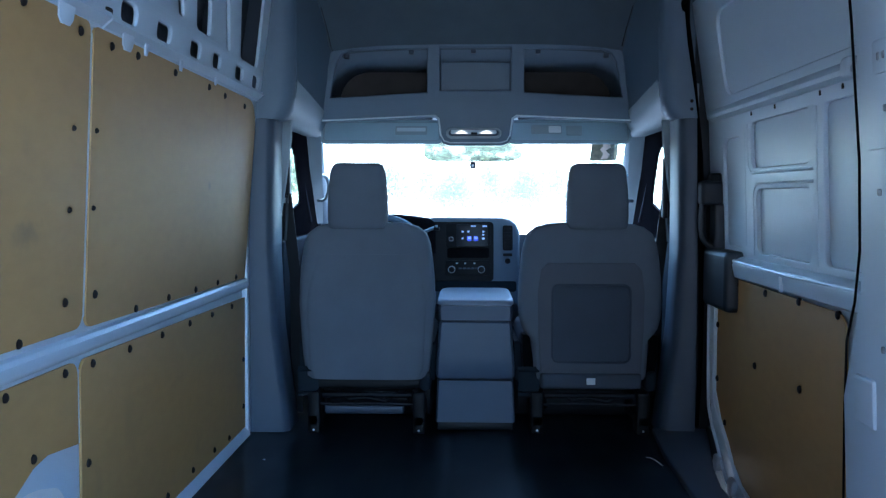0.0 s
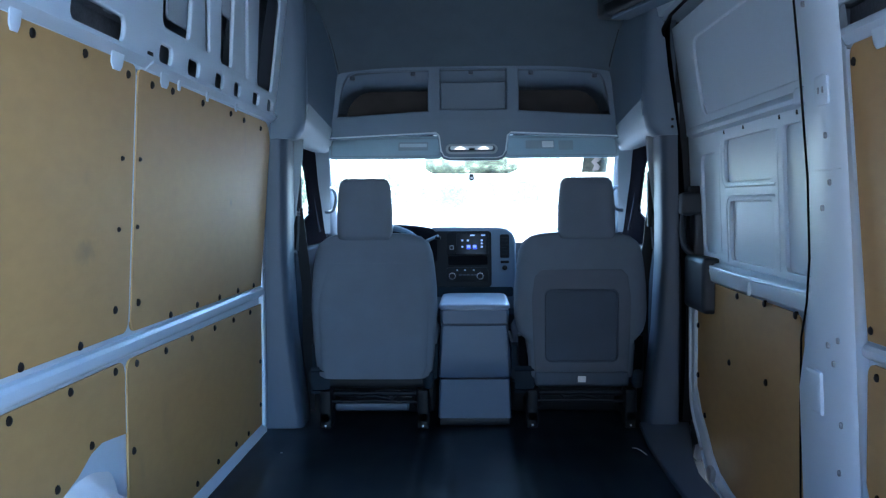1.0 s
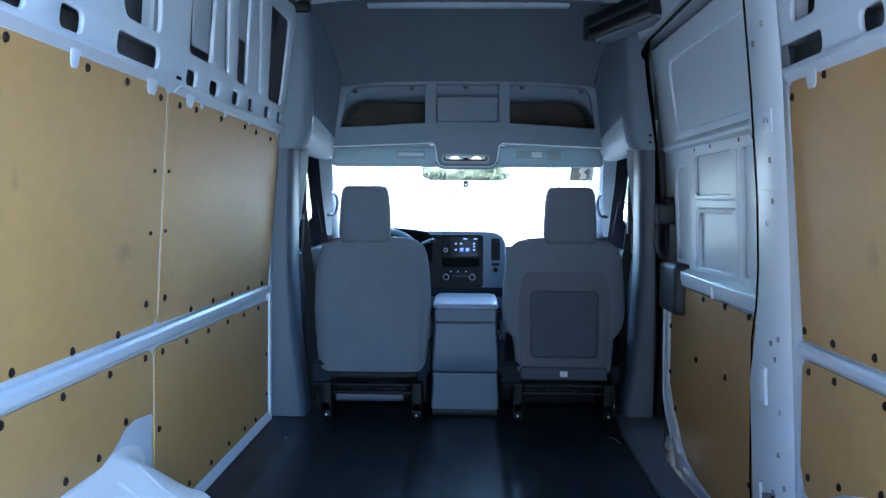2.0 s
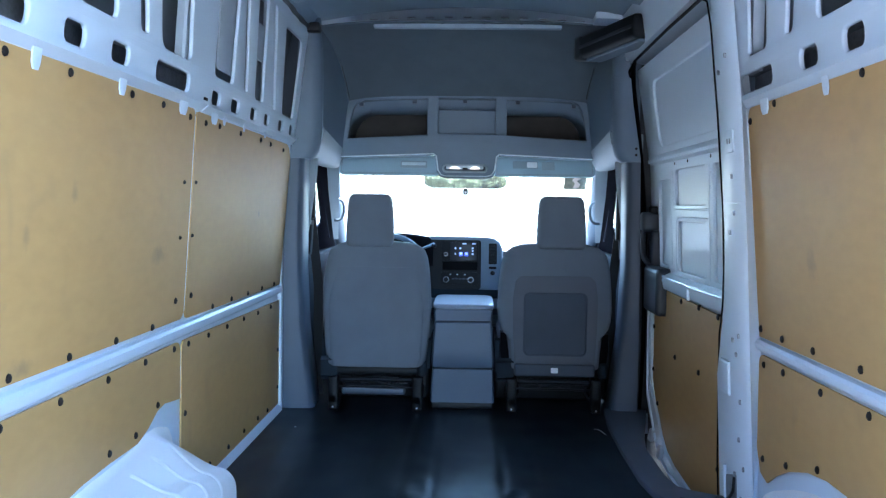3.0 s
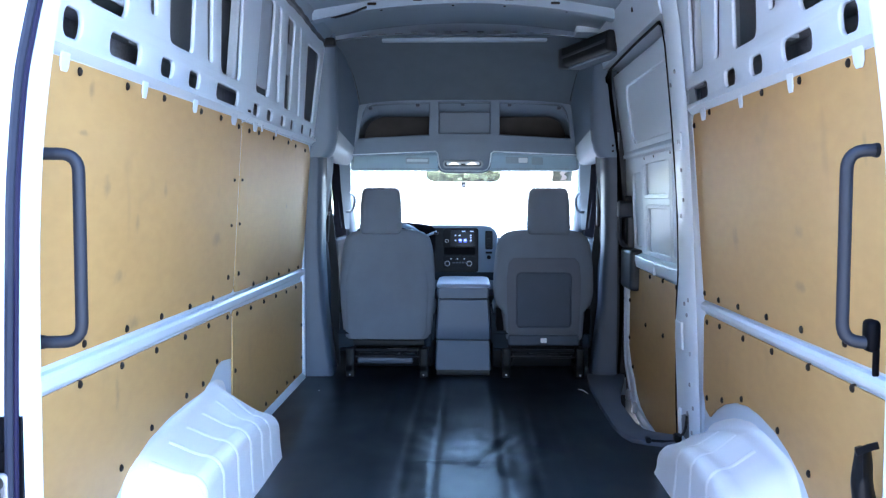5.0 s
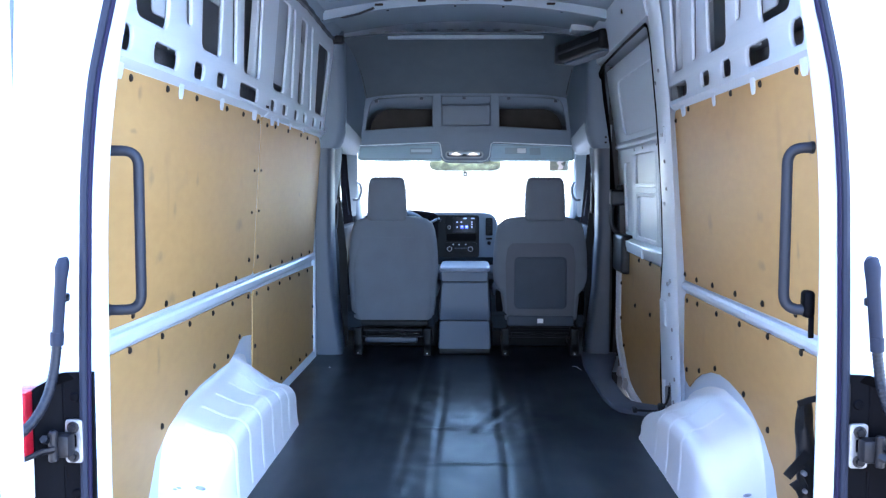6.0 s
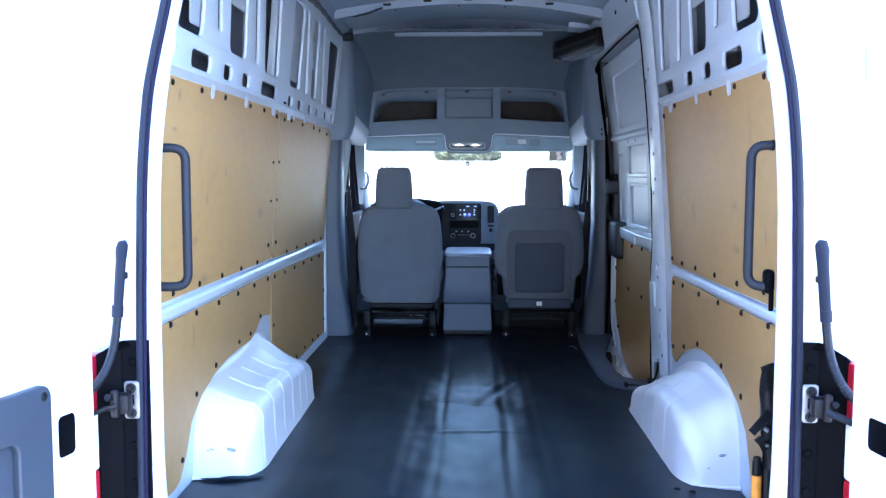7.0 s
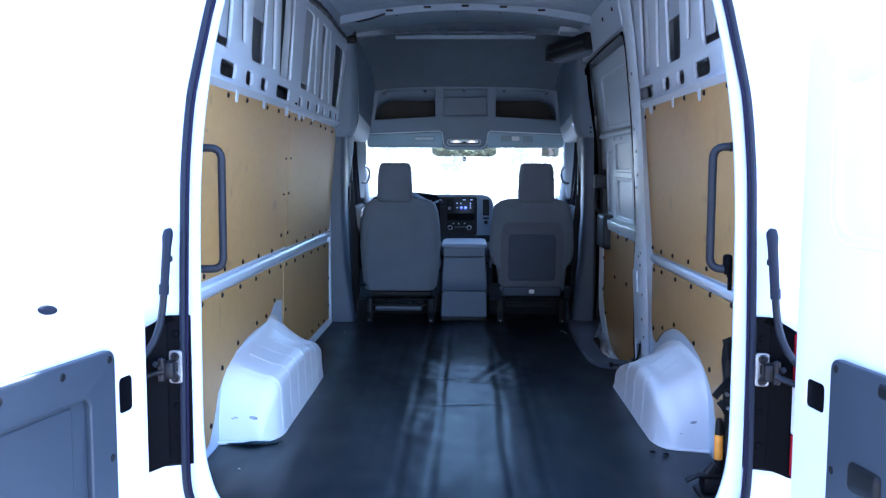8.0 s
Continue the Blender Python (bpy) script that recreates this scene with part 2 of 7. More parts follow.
JAMB = mat("pale_grey_jamb_trim", (0.30, 0.34, 0.36), 0.55, var=0.04, fine=400, bump=0.1, depth=0.0006)
CAB_DARK = mat("charcoal_cab_trim", (0.018, 0.024, 0.031), 0.8, var=0.06, fine=400, bump=0.1, depth=0.0006, spec=0.08)
LEVER = mat("charcoal_lever_plastic", (0.017, 0.020, 0.027), 0.5, var=0.06, fine=300, bump=0.1, depth=0.0006)
CONSOLE = mat("slate_console_plastic", (0.066, 0.090, 0.134), 0.5, var=0.05, fine=400, bump=0.1, depth=0.0006)
STACK = mat("black_dash_plastic", (0.0045, 0.0052, 0.007), 0.5, var=0.08, fine=300, bump=0.06, depth=0.0005, spec=0.16)
STRIP = mat("dull_roof_strip_paint", (0.27, 0.33, 0.40), 0.5, var=0.06, scale=12, fine=200, bump=0.05)
BULB = glow("warm_bulb", (1.0, 0.8, 0.6), 0.16)


def mat_rubber_mat():
    """Glossy black vinyl liner: soft waviness, dust haze and scuffs."""
    m = mat("black_vinyl_liner", (0.0066, 0.0100, 0.0155), 0.36, var=0.14, scale=2.6, fine=22, bump=0.0, depth=0.003, stretch=(2.2, 0.9, 1), spec=0.27)
    # specular tint puts the teal of the reflected daylight into the mat
    m.node_tree.nodes["Principled BSDF"].inputs["Specular Tint"].default_value = (0.40, 0.80, 1.0, 1)
    return m


VINYL = mat_rubber_mat()


# ---- mesh helpers ----
def add(bm, other):
    me = bpy.data.meshes.new("tmp")
    other.to_mesh(me)
    other.free()
    bm.from_mesh(me)
    bpy.data.meshes.remove(me)
    return bm


def mesh_of(name, bm, material, sharp=35):
    bmesh.ops.recalc_face_normals(bm, faces=bm.faces)
    for f in bm.faces:
        f.smooth = True
    lim = radians(sharp)
    for e in bm.edges:
        if len(e.link_faces) == 2:
            a, b = sorted(f.calc_area() for f in e.link_faces)
            bend = e.calc_face_angle(0)
            if bend > lim or (bend > 0.12 and b > 15 * a and b > 0.0005):
                e.smooth = False
    me = bpy.data.meshes.new(name)
    bm.to_mesh(me)
    bm.free()
    me.materials.append(material)
    return me


def part(name, bm, material, parent=None, label="", sharp=35):
    ob = new(name, mesh_of(name, bm, material, sharp))
    if parent is not None:
        ob.parent = parent
    if label:
        tagged(ob, label)
    return ob


def thing(name, label, category, group="", kind="", at=(0, 0, 0)):
    ob = new(name)
    ob.location = at
    ob.empty_display_size = 0.05
    return tagged(ob, label, category, group, kind)


def box(x0, x1, y0, y1, z0, z1, bev=0.0, seg=2, m=None):
    bm = bmesh.new()
    bmesh.ops.create_cube(bm, size=1.0)
    for v in bm.verts:
        v.co = Vector(((x0 + x1) / 2 + v.co.x * (x1 - x0), (y0 + y1) / 2 + v.co.y * (y1 - y0), (z0 + z1) / 2 + v.co.z * (z1 - z0)))
    if bev:
        bmesh.ops.bevel(bm, geom=bm.edges[:], offset=min(bev, 0.49 * min(abs(x1 - x0), abs(y1 - y0), abs(z1 - z0))), segments=seg, affect="EDGES", profile=0.5)
    if m is not None:
        bm.transform(m)
    return bm


def rr(x0, x1, y0, y1, r, n=4):
    pts = []
    for cx, cy, a in ((x1 - r, y1 - r, 0), (x0 + r, y1 - r, 90), (x0 + r, y0 + r, 180), (x1 - r, y0 + r, 270)):
        for k in range(n + 1):
            b = radians(a + 90 * k / n)
            pts.append((cx + r * math.cos(b), cy + r * math.sin(b)))
    return pts


def holed(outer, holes=(), thick=0.004, bev=0.0, seg=1):
    """A flat sheet in the xy plane with holes, centred on z = 0."""
    cu = bpy.data.curves.new("tmp", "CURVE")
    cu.dimensions, cu.fill_mode, cu.extrude, cu.bevel_depth, cu.bevel_resolution = "2D", "BOTH", thick / 2, bev, seg
    for poly in (outer, *holes):
        sp = cu.splines.new("POLY")
        sp.points.add(len(poly) - 1)
        for p, (x, y) in zip(sp.points, poly):
            p.co = (x, y, 0, 1)
        sp.use_cyclic_u = True
    ob = new("tmp", cu)
    bpy.context.view_layer.update()
    me = bpy.data.meshes.new_from_object(ob.evaluated_get(bpy.context.evaluated_depsgraph_get()))
    bm = bmesh.new()
    bm.from_mesh(me)
    bpy.data.objects.remove(ob)
    bpy.data.curves.remove(cu)
    bpy.data.meshes.remove(me)
    bmesh.ops.remove_doubles(bm, verts=bm.verts, dist=0.00005)
    return bm


def mapped(bm, fn):
    for v in bm.verts:
        v.co = Vector(fn(*v.co))
    return bm


def tube(path, r, n=10, closed=False, flat=1.0):
    """A round bar along a path; r: one radius or one each."""
    pts = [Vector(p) for p in path]
    rad = [r] * len(pts) if isinstance(r, (int, float)) else list(r)
    bm = bmesh.new()
    rings = []
    up = None
    for i, p in enumerate(pts):
        a = pts[(i - 1) % len(pts)] if closed or i else p
        b = pts[(i + 1) % len(pts)] if closed or i < len(pts) - 1 else p
        d = (b - a).normalized()
        if up is None:
            up = d.orthogonal().normalized()
        up = (up - d * up.dot(d)).normalized()
        side = d.cross(up)
        rings.append([bm.verts.new(p + rad[i] * (math.cos(2 * math.pi * k / n) * up + flat * math.sin(2 * math.pi * k / n) * side)) for k in range(n)])
    for i in range(len(rings) - (0 if closed else 1)):
        a, b = rings[i], rings[(i + 1) % len(rings)]
        for k in range(n):
            bm.faces.new((a[k], a[(k + 1) % n], b[(k + 1) % n], b[k]))
    if not closed:
        bm.faces.new(rings[0][::-1])
        bm.faces.new(rings[-1])
    return bm


def arc(points, r, n=5):
    """A polyline with its inner corners rounded."""
    p = [Vector(q) for q in points]
    out = [p[0]]
    for a, b, c in zip(p, p[1:], p[2:]):
        u, v = (a - b).normalized(), (c - b).normalized()
        s, e = b + u * r, b + v * r
        for k in range(n + 1):
            t = k / n
            out.append((1 - t) ** 2 * s + 2 * t * (1 - t) * b + t * t * e)
    return out + [p[-1]]


def loft(rings, close=True, caps=True):
    bm = bmesh.new()
    vs = [[bm.verts.new(p) for p in ring] for ring in rings]
    n = len(vs[0])
    for a, b in zip(vs, vs[1:]):
        for k in range(n if close else n - 1):
            bm.faces.new((a[k], a[(k + 1) % n], b[(k + 1) % n], b[k]))
    if caps and close:
        bm.faces.new(vs[0][::-1])
        bm.faces.new(vs[-1])
    return bm


def solid(bm, t):
    """Gives an open sheet a thickness."""
    bmesh.ops.recalc_face_normals(bm, faces=bm.faces)
    bmesh.ops.solidify(bm, geom=bm.faces[:], thickness=t)
    return bm


def lathe(profile, n=16, m=None):
    """Turns (radius, height) pairs about z."""
    rings = [[(r * math.cos(2 * math.pi * k / n), r * math.sin(2 * math.pi * k / n), h) for k in range(n)] for r, h in profile]
    bm = loft(rings)
    if m is not None:
        bm.transform(m)
    return bm


def interp(table, z):
    for (z0, x0), (z1, x1) in zip(table, table[1:]):
        if z <= z1:
            return x0 + (x1 - x0) * max(0.0, (z - z0) / (z1 - z0))
    return table[-1][1]


def pieces(name, me, places, parent, label=""):
    for m in places:
        ob = new(name, me)
        ob.parent = parent
        ob.matrix_basis = m
        if label:
            tagged(ob, label)


# ---- the shell of the van ----
INNER = [(-0.1, 0.905), (0.62, 0.900), (1.30, 0.845), (1.40, 0.822), (1.90, 0.770)]
OUTER = [(-0.35, 1.0), (0.5, 1.01), (1.0, 0.99), (1.45, 0.94), (1.80, 0.88), (1.93, 0.84)]
Y_REAR, Y_CAB = 0.42, 3.66


def xin(z):
    return interp(INNER, z)


ground = part("ground", box(-300, 300, -300, 300, -0.9, -0.70), ASPHALT)
tagged(ground, "sun-bleached grey asphalt yard under the van", "ground", kind="structure")

# unseen wall, added to cut the sky light on the right-hand boards
yard = part("wall_light_blocker", box(-16, -0.1, -8.6, -8.3, -0.70, 6.4, 0.02), LIGHT_BLOCKER)
tagged(yard, "plain dark wall added out of view to shade the right side", "wall", kind="structure")

floor = part("floor", add(add(box(-0.985, 0.765, 0.36, 5.30, -0.10, -0.012), box(0.765, 0.985, 0.36, 2.40, -0.10, -0.012)), box(0.765, 0.985, 3.72, 5.30, -0.10, -0.012)), PAINT)
tagged(floor, "painted steel load floor of the van", "floor", kind="structure")


def liner_height(x, y):
    # the mat sags into the grooves of the corrugated steel under it
    ridge = 0.0
    for c, w, h in ((-0.60, 0.026, 0.0016), (-0.47, 0.026, 0.0022), (-0.34, 0.022, 0.0030), (-0.21, 0.020, 0.0038), (-0.09, 0.017, 0.0044), (0.035, 0.014, 0.0010), (0.165, 0.019, 0.0046), (0.287, 0.020, 0.0040), (0.41, 0.022, 0.0028), (0.54, 0.026, 0.0016)):
        sway = c + 0.010 * noise.noise((c * 7, y * 1.6, 3.1))
        ridge -= 0.7 * h * math.exp(-(((x - sway) / w) ** 2)) * (1 + 0.5 * noise.noise((c * 9, y * 2.3, 7.7)))
    ridge += 0.0009 * math.cos((x - 0.035) * 2 * math.pi / 0.125)
    ridge += 0.0030 * noise.noise((x * 8.0 + 0.6 * y, y * 1.3, 5.5)) + 0.0016 * noise.noise((x * 13.0 - 0.8 * y, y * 4.2, 2.9))
    wr = noise.noise((x * 3.0, y * 2.0, 0.3)) * 0.003 + noise.noise((x * 9.0, y * 3.0, 4.3)) * 0.0036
    buckle = math.exp(-(((y - 2.22) / 0.30) ** 2) - (((x - 0.14) / 0.22) ** 2))
    wr += buckle * 0.007 * noise.noise((x * 8 + y * 5, y * 8 - x * 4, 8.1)) + buckle * 0.002 * noise.noise((x * 15 - y * 6, y * 13 + x * 5, 3.7))
    wr += 0.0022 * math.exp(-(((x - 0.03) / 0.30) ** 2)) * noise.noise((x * 16, y * 7 + 0.8 * x, 2.2)) * min(1.0, max(0.0, (3.0 - y) / 0.5))
    wr += 0.0014 * noise.noise((x * 5 + y * 2, y * 5.5 - x, 6.4))
    wr += 0.0005 * noise.noise((x * 21 + 3 * y, y * 8 - 2 * x, 1.7)) * min(1.0, max(0.0, (2.9 - y) / 0.6))
    for yy, xx in ((1.66, 0.05), (2.12, 0.0)):
        wr += 0.004 * math.exp(-(((y - yy) / 0.012) ** 2) - (((x - xx) / 0.14) ** 4))
    # a slanting fold, a small nick and short crinkles beside the middle strip
    u = min(1.0, max(0.0, ((x - 0.063) * 0.145 + (y - 2.083) * 0.373) / 0.160))
    away = math.hypot(x - 0.063 - 0.145 * u, (y - 2.083 - 0.373 * u) * 0.8)
    wr -= 0.0042 * math.exp(-((away / 0.022) ** 2)) - 0.0015 * math.exp(-(((away - 0.042) / 0.018) ** 2))
    wr += 0.0045 * math.exp(-(((y - 2.136) / 0.012) ** 2) - (((x + 0.026) / 0.022) ** 2))
    beside = math.exp(-(((abs(x - 0.04) - 0.19) / 0.07) ** 2)) * min(1.0, max(0.0, (y - 1.0) / 0.4)) * min(1.0, max(0.0, (3.0 - y) / 0.4))
    wr += beside * 0.0030 * noise.noise((x * 11, y * 9 + 3 * x, 9.3))
    return ridge + wr


def build_liner():
    nx, ny = 190, 360
    bm = bmesh.new()
    grid = []
    for j in range(ny + 1):
        y = 0.43 + (5.28 - 0.43) * j / ny
        grid.append([])
        for i in range(nx + 1):
            x = -0.892 + 1.784 * i / nx
            if 2.42 < y < 3.70:
                x = min(x, 0.755)
            grid[-1].append(bm.verts.new((x, y, liner_height(x, y) - 0.002)))
    for a, b in zip(grid, grid[1:]):
        for i in range(nx):
            bm.faces.new((a[i], a[i + 1], b[i + 1], b[i]))
    ob = part("floor_mat", solid(bm, 0.006), VINYL, sharp=80)
    run = [(-0.862 + 0.20 * k / 24, 1.068 + 0.040 * (k / 24) ** 2 + 0.006 * noise.noise((k * 0.4, 1.0, 0.0)), 0.004 + 0.005 * noise.noise((k * 0.22, 4.0, 0.0))) for k in range(25)]
    part("turned_hem", tube(run, [0.0015 + (0.0055 + 0.003 * noise.noise((k * 0.2, 8.0, 0.0))) * math.sin(math.pi * k / 24) for k in range(25)], 8, flat=1.4), VINYL, ob)
    tagged(ob, "glossy black vinyl floor mat with long ridges", "floor mat")


build_liner()

# the step trim along the sliding door
def build_step_trim():
    pts = [(0.895, 3.71), (0.700, 3.71), (0.672, 3.40), (0.664, 3.0), (0.666, 2.62), (0.680, 2.48), (0.705, 2.41), (0.76, 2.365), (0.83, 2.345), (0.90, 2.345), (0.905, 2.44), (0.86, 2.47), (0.81, 2.50), (0.775, 2.54), (0.758, 2.65), (0.758, 3.02), (0.785, 3.20), (0.825, 3.38), (0.87, 3.58)]
    bm = holed(pts[::-1], thick=0.012, bev=0.006, seg=2)
    bm.transform(pose(0, 0, 0.008))
    trim = tagged(part("step_trim", bm, STEP), "dark grey plastic step trim on the load floor edge", "step trim")
    part("riser", box(0.755, 0.768, 2.50, 3.70, -0.30, 0.006, 0.003), DARK, trim)
    part("tread", box(0.76, 0.985, 2.38, 3.78, -0.33, -0.30, 0.006), DARK, trim)
    part("riser_end", box(0.80, 0.985, 2.385, 2.40, -0.30, 0.0, 0.003), DARK, trim)


build_step_trim()


def side_sheet(side, y0, y1, z0, z1, back=0.0, n=1):
    """The inner sheet metal of a side, following its lean."""
    zs = sorted({z0, z1, *(z for z, _ in INNER if z0 < z < z1)})
    rings = [[(side * (xin(z) + back), y, z) for y in (y0, y1)] for z in zs]
    return solid(loft(rings, close=False), 0.003)


def outer_sheet(side, y0, y1, top=9.0, low=-9.0):
    rings = [[(side * x, y, z) for y in (y0, y1)] for z, x in OUTER if low < z < top]
    if low > -9:
        rings.insert(0, [(side * interp(OUTER, low), y, low) for y in (y0, y1)])
    if top < 9:
        rings.append([(side * interp(OUTER, top), y, top) for y in (y0, y1)])
    return solid(loft(rings, close=False), 0.003)


REAR_SMALL = [(0.70, 0.79, 1.335, 1.40), (0.94, 1.138, 1.334, 1.39), (1.285, 1.388, 1.334, 1.386), (1.525, 1.632, 1.334, 1.384), (1.815, 2.094, 1.330, 1.386)]
FRONT_SMALL = [(2.323, 2.422), (2.553, 2.66), (2.821, 2.917), (3.04, 3.126), (3.30, 3.40), (3.53, 3.627)]
# large cut-outs, each from its lower edge to its upper edge: y, y, z, then y, y, z and the corner radius
REAR_LARGE = [(0.790, 1.026, 1.430, 0.74, 0.99, 1.80, 0.045), (1.172, 1.222, 1.478, 1.05, 1.115, 1.80, 0.020), (1.332, 1.540, 1.431, 1.228, 1.463, 1.80, 0.036), (1.686, 1.740, 1.436, 1.54, 1.605, 1.80, 0.022), (1.842, 2.088, 1.422, 1.70, 1.990, 1.80, 0.040)]
FRONT_LARGE = [(2.325, 2.548, 1.416, 2.255, 2.490, 1.80, 0.034), (2.696, 2.744, 1.416, 2.55, 2.602, 1.80, 0.020), (2.856, 2.990, 1.406, 2.735, 2.890, 1.80, 0.028), (3.172, 3.212, 1.400, 2.985, 3.030, 1.80, 0.017), (3.342, 3.578, 1.397, 3.215, 3.570, 1.765, 0.034)]


def soft_quad(y0, y1, z0, u0, u1, z1, r, n=5):
    """A leaning four-sided opening with rounded corners."""
    p = [Vector(q) for q in ((y0, z0), (y1, z0), (u1, z1), (u0, z1))]
    out = []
    for k in range(4):
        a, b, c = p[k - 1], p[k], p[(k + 1) % 4]
        sa, sc = b + (a - b).normalized() * r, b + (c - b).normalized() * r
        for i in range(n + 1):
            t = i / n
            q = (1 - t) ** 2 * sa + 2 * t * (1 - t) * b + t * t * sc
            out.append((q.x, q.y))
    return out


def slotted(side, y0, y1, slots, large):
    """The pressed frame above the plywood: a sheet with rounded cut-outs, and its lip."""
    outer = [(y0, 1.318), (y1, 1.318), (y1, 1.86), (y0, 1.86)]
    small = [rr(a - 0.004, b + 0.004, c - 0.004, d + 0.004, min(1.45 * r + 0.003, 0.46 * min(b - a, d - c)), 6) for a, b, c, d, r in slots]
    tall = [soft_quad(a - 0.004, b + 0.004, z0 - 0.004, c - 0.004, d + 0.004, z1, r) for a, b, z0, c, d, z1, r in large]
    bm = holed(outer, small + tall, 0.004, 0.0045, 2)
    return mapped(bm, lambda y, z, w: (side * (0.845 + (z - 1.30) / 0.6 * -0.078 - 0.010 + w), y, z))


def frame_x(z):
    return 0.835 - (z - 1.30) / 0.6 * 0.078


def strut(side, y0, y1, w, depth, z0=1.40, z1=1.86):
    """A leaning inner stiffener behind the pressed frame, from y0 at its foot to y1 at its head."""
    rings = []
    for k in range(5):
        t = k / 4
        y, z = y0 + (y1 - y0) * t + 3.4 * depth, z0 + (z1 - z0) * t
        x = frame_x(z) + depth
        rings.append([(side * x, y - w / 2, z), (side * (x - 0.008), y - w / 2 + 0.006, z), (side * (x - 0.008), y + w / 2 - 0.006, z), (side * x, y + w / 2, z), (side * (x + 0.022), y + w / 2, z), (side * (x + 0.022), y - w / 2, z)])
    return loft(rings)


def backing(side, y0, y1, z0, z1, depth=0.016):
    """A plate welded behind a cut-out."""
    return mapped(holed(rr(y0, y1, z0, z1, 0.012), (), 0.003, 0.002, 2), lambda y, z, w: (side * (frame_x(z) + depth + w), y + 3.4 * depth - 0.25 * (z - 1.45), z))


def cavity(side, y0, y1):
    """Inner face of the outer skin and the rail section under the large cut-outs, coloured dark for the shade inside.
    """
    skin = solid(loft([[(side * x, y, z) for y in (y0, y1)] for z, x in ((1.20, 0.958), (1.45, 0.925), (1.80, 0.865), (1.90, 0.83))], close=False), 0.002)
    rail = loft([[(side * x, y, z) for x, z in ((0.852, 1.305), (0.905, 1.305), (0.905, 1.412), (0.838, 1.412), (0.838, 1.408), (0.900, 1.408), (0.900, 1.309), (0.852, 1.309))] for y in (y0, y1)])
    return skin, rail


def plywood_board(outline, side):
    bm = holed(outline, (), 0.005, 0.0008)
    return mapped(bm, lambda y, z, w: (side * (xin(z) - 0.010 + w), y, z))


PLUG_MESH = mesh_of("fastener", lathe([(0.001, 0.006), (0.006, 0.0055), (0.0105, 0.003), (0.0115, 0.0), (0.0115, -0.006)], 10), PLUG)
GREASY_BOLT = mesh_of("bolt", lathe([(0.001, 0.008), (0.006, 0.008), (0.007, 0.006), (0.007, 0.002), (0.011, 0.001), (0.011, -0.002)], 12), GREASE)
BOLT_MESH = mesh_of("bolt", lathe([(0.001, 0.008), (0.006, 0.008), (0.007, 0.006), (0.007, 0.002), (0.011, 0.001), (0.011, -0.002)], 12), STEEL)


def plugs(side, spots, parent):
    pieces("fastener", PLUG_MESH, [Matrix.Translation((side * (xin(z) - 0.0138), y, z)) @ pose(0, 0, 0, 0, -90 * side, 0) @ Matrix.Diagonal(((0.55, 0.55, 1, 1) if 0.72 < z < 1.2 else (0.9, 0.85, 1, 1))) for y, z in spots], parent)


def tab(side, y, w, d):
    w *= 0.85
    bm = holed([(y - w / 2, 1.31), (y + w / 2, 1.31), (y + w * 0.42, 1.292 - d * 0.6), (y + w * 0.25, 1.292 - d), (y - w * 0.25, 1.292 - d), (y - w * 0.42, 1.292 - d * 0.6)][::-1], (), 0.002, 0.001)
    return mapped(bm, lambda yy, z, v: (side * (xin(z) - 0.0165 + v), yy, z))


def round_corner(cx, cy, r, a0, a1, n=5):
    return [(cx + r * math.cos(radians(a0 + (a1 - a0) * k / n)), cy + r * math.sin(radians(a0 + (a1 - a0) * k / n))) for k in range(n + 1)]


def belt_rail(side, y0, y1, z0, z1):
    """A hat-section rail pressed inwards between the boards."""
    prof = [(0.004, z0 - 0.004), (-0.008, z0), (-0.018, z0 + 0.007), (-0.022, z0 + 0.014), (-0.023, z1 - 0.012), (-0.016, z1 - 0.003), (0.004, z1 + 0.003)]
    rings = [[(side * (xin(z) + dx), y, z) for dx, z in prof] for y in (y0, y1)]
    return loft(rings)


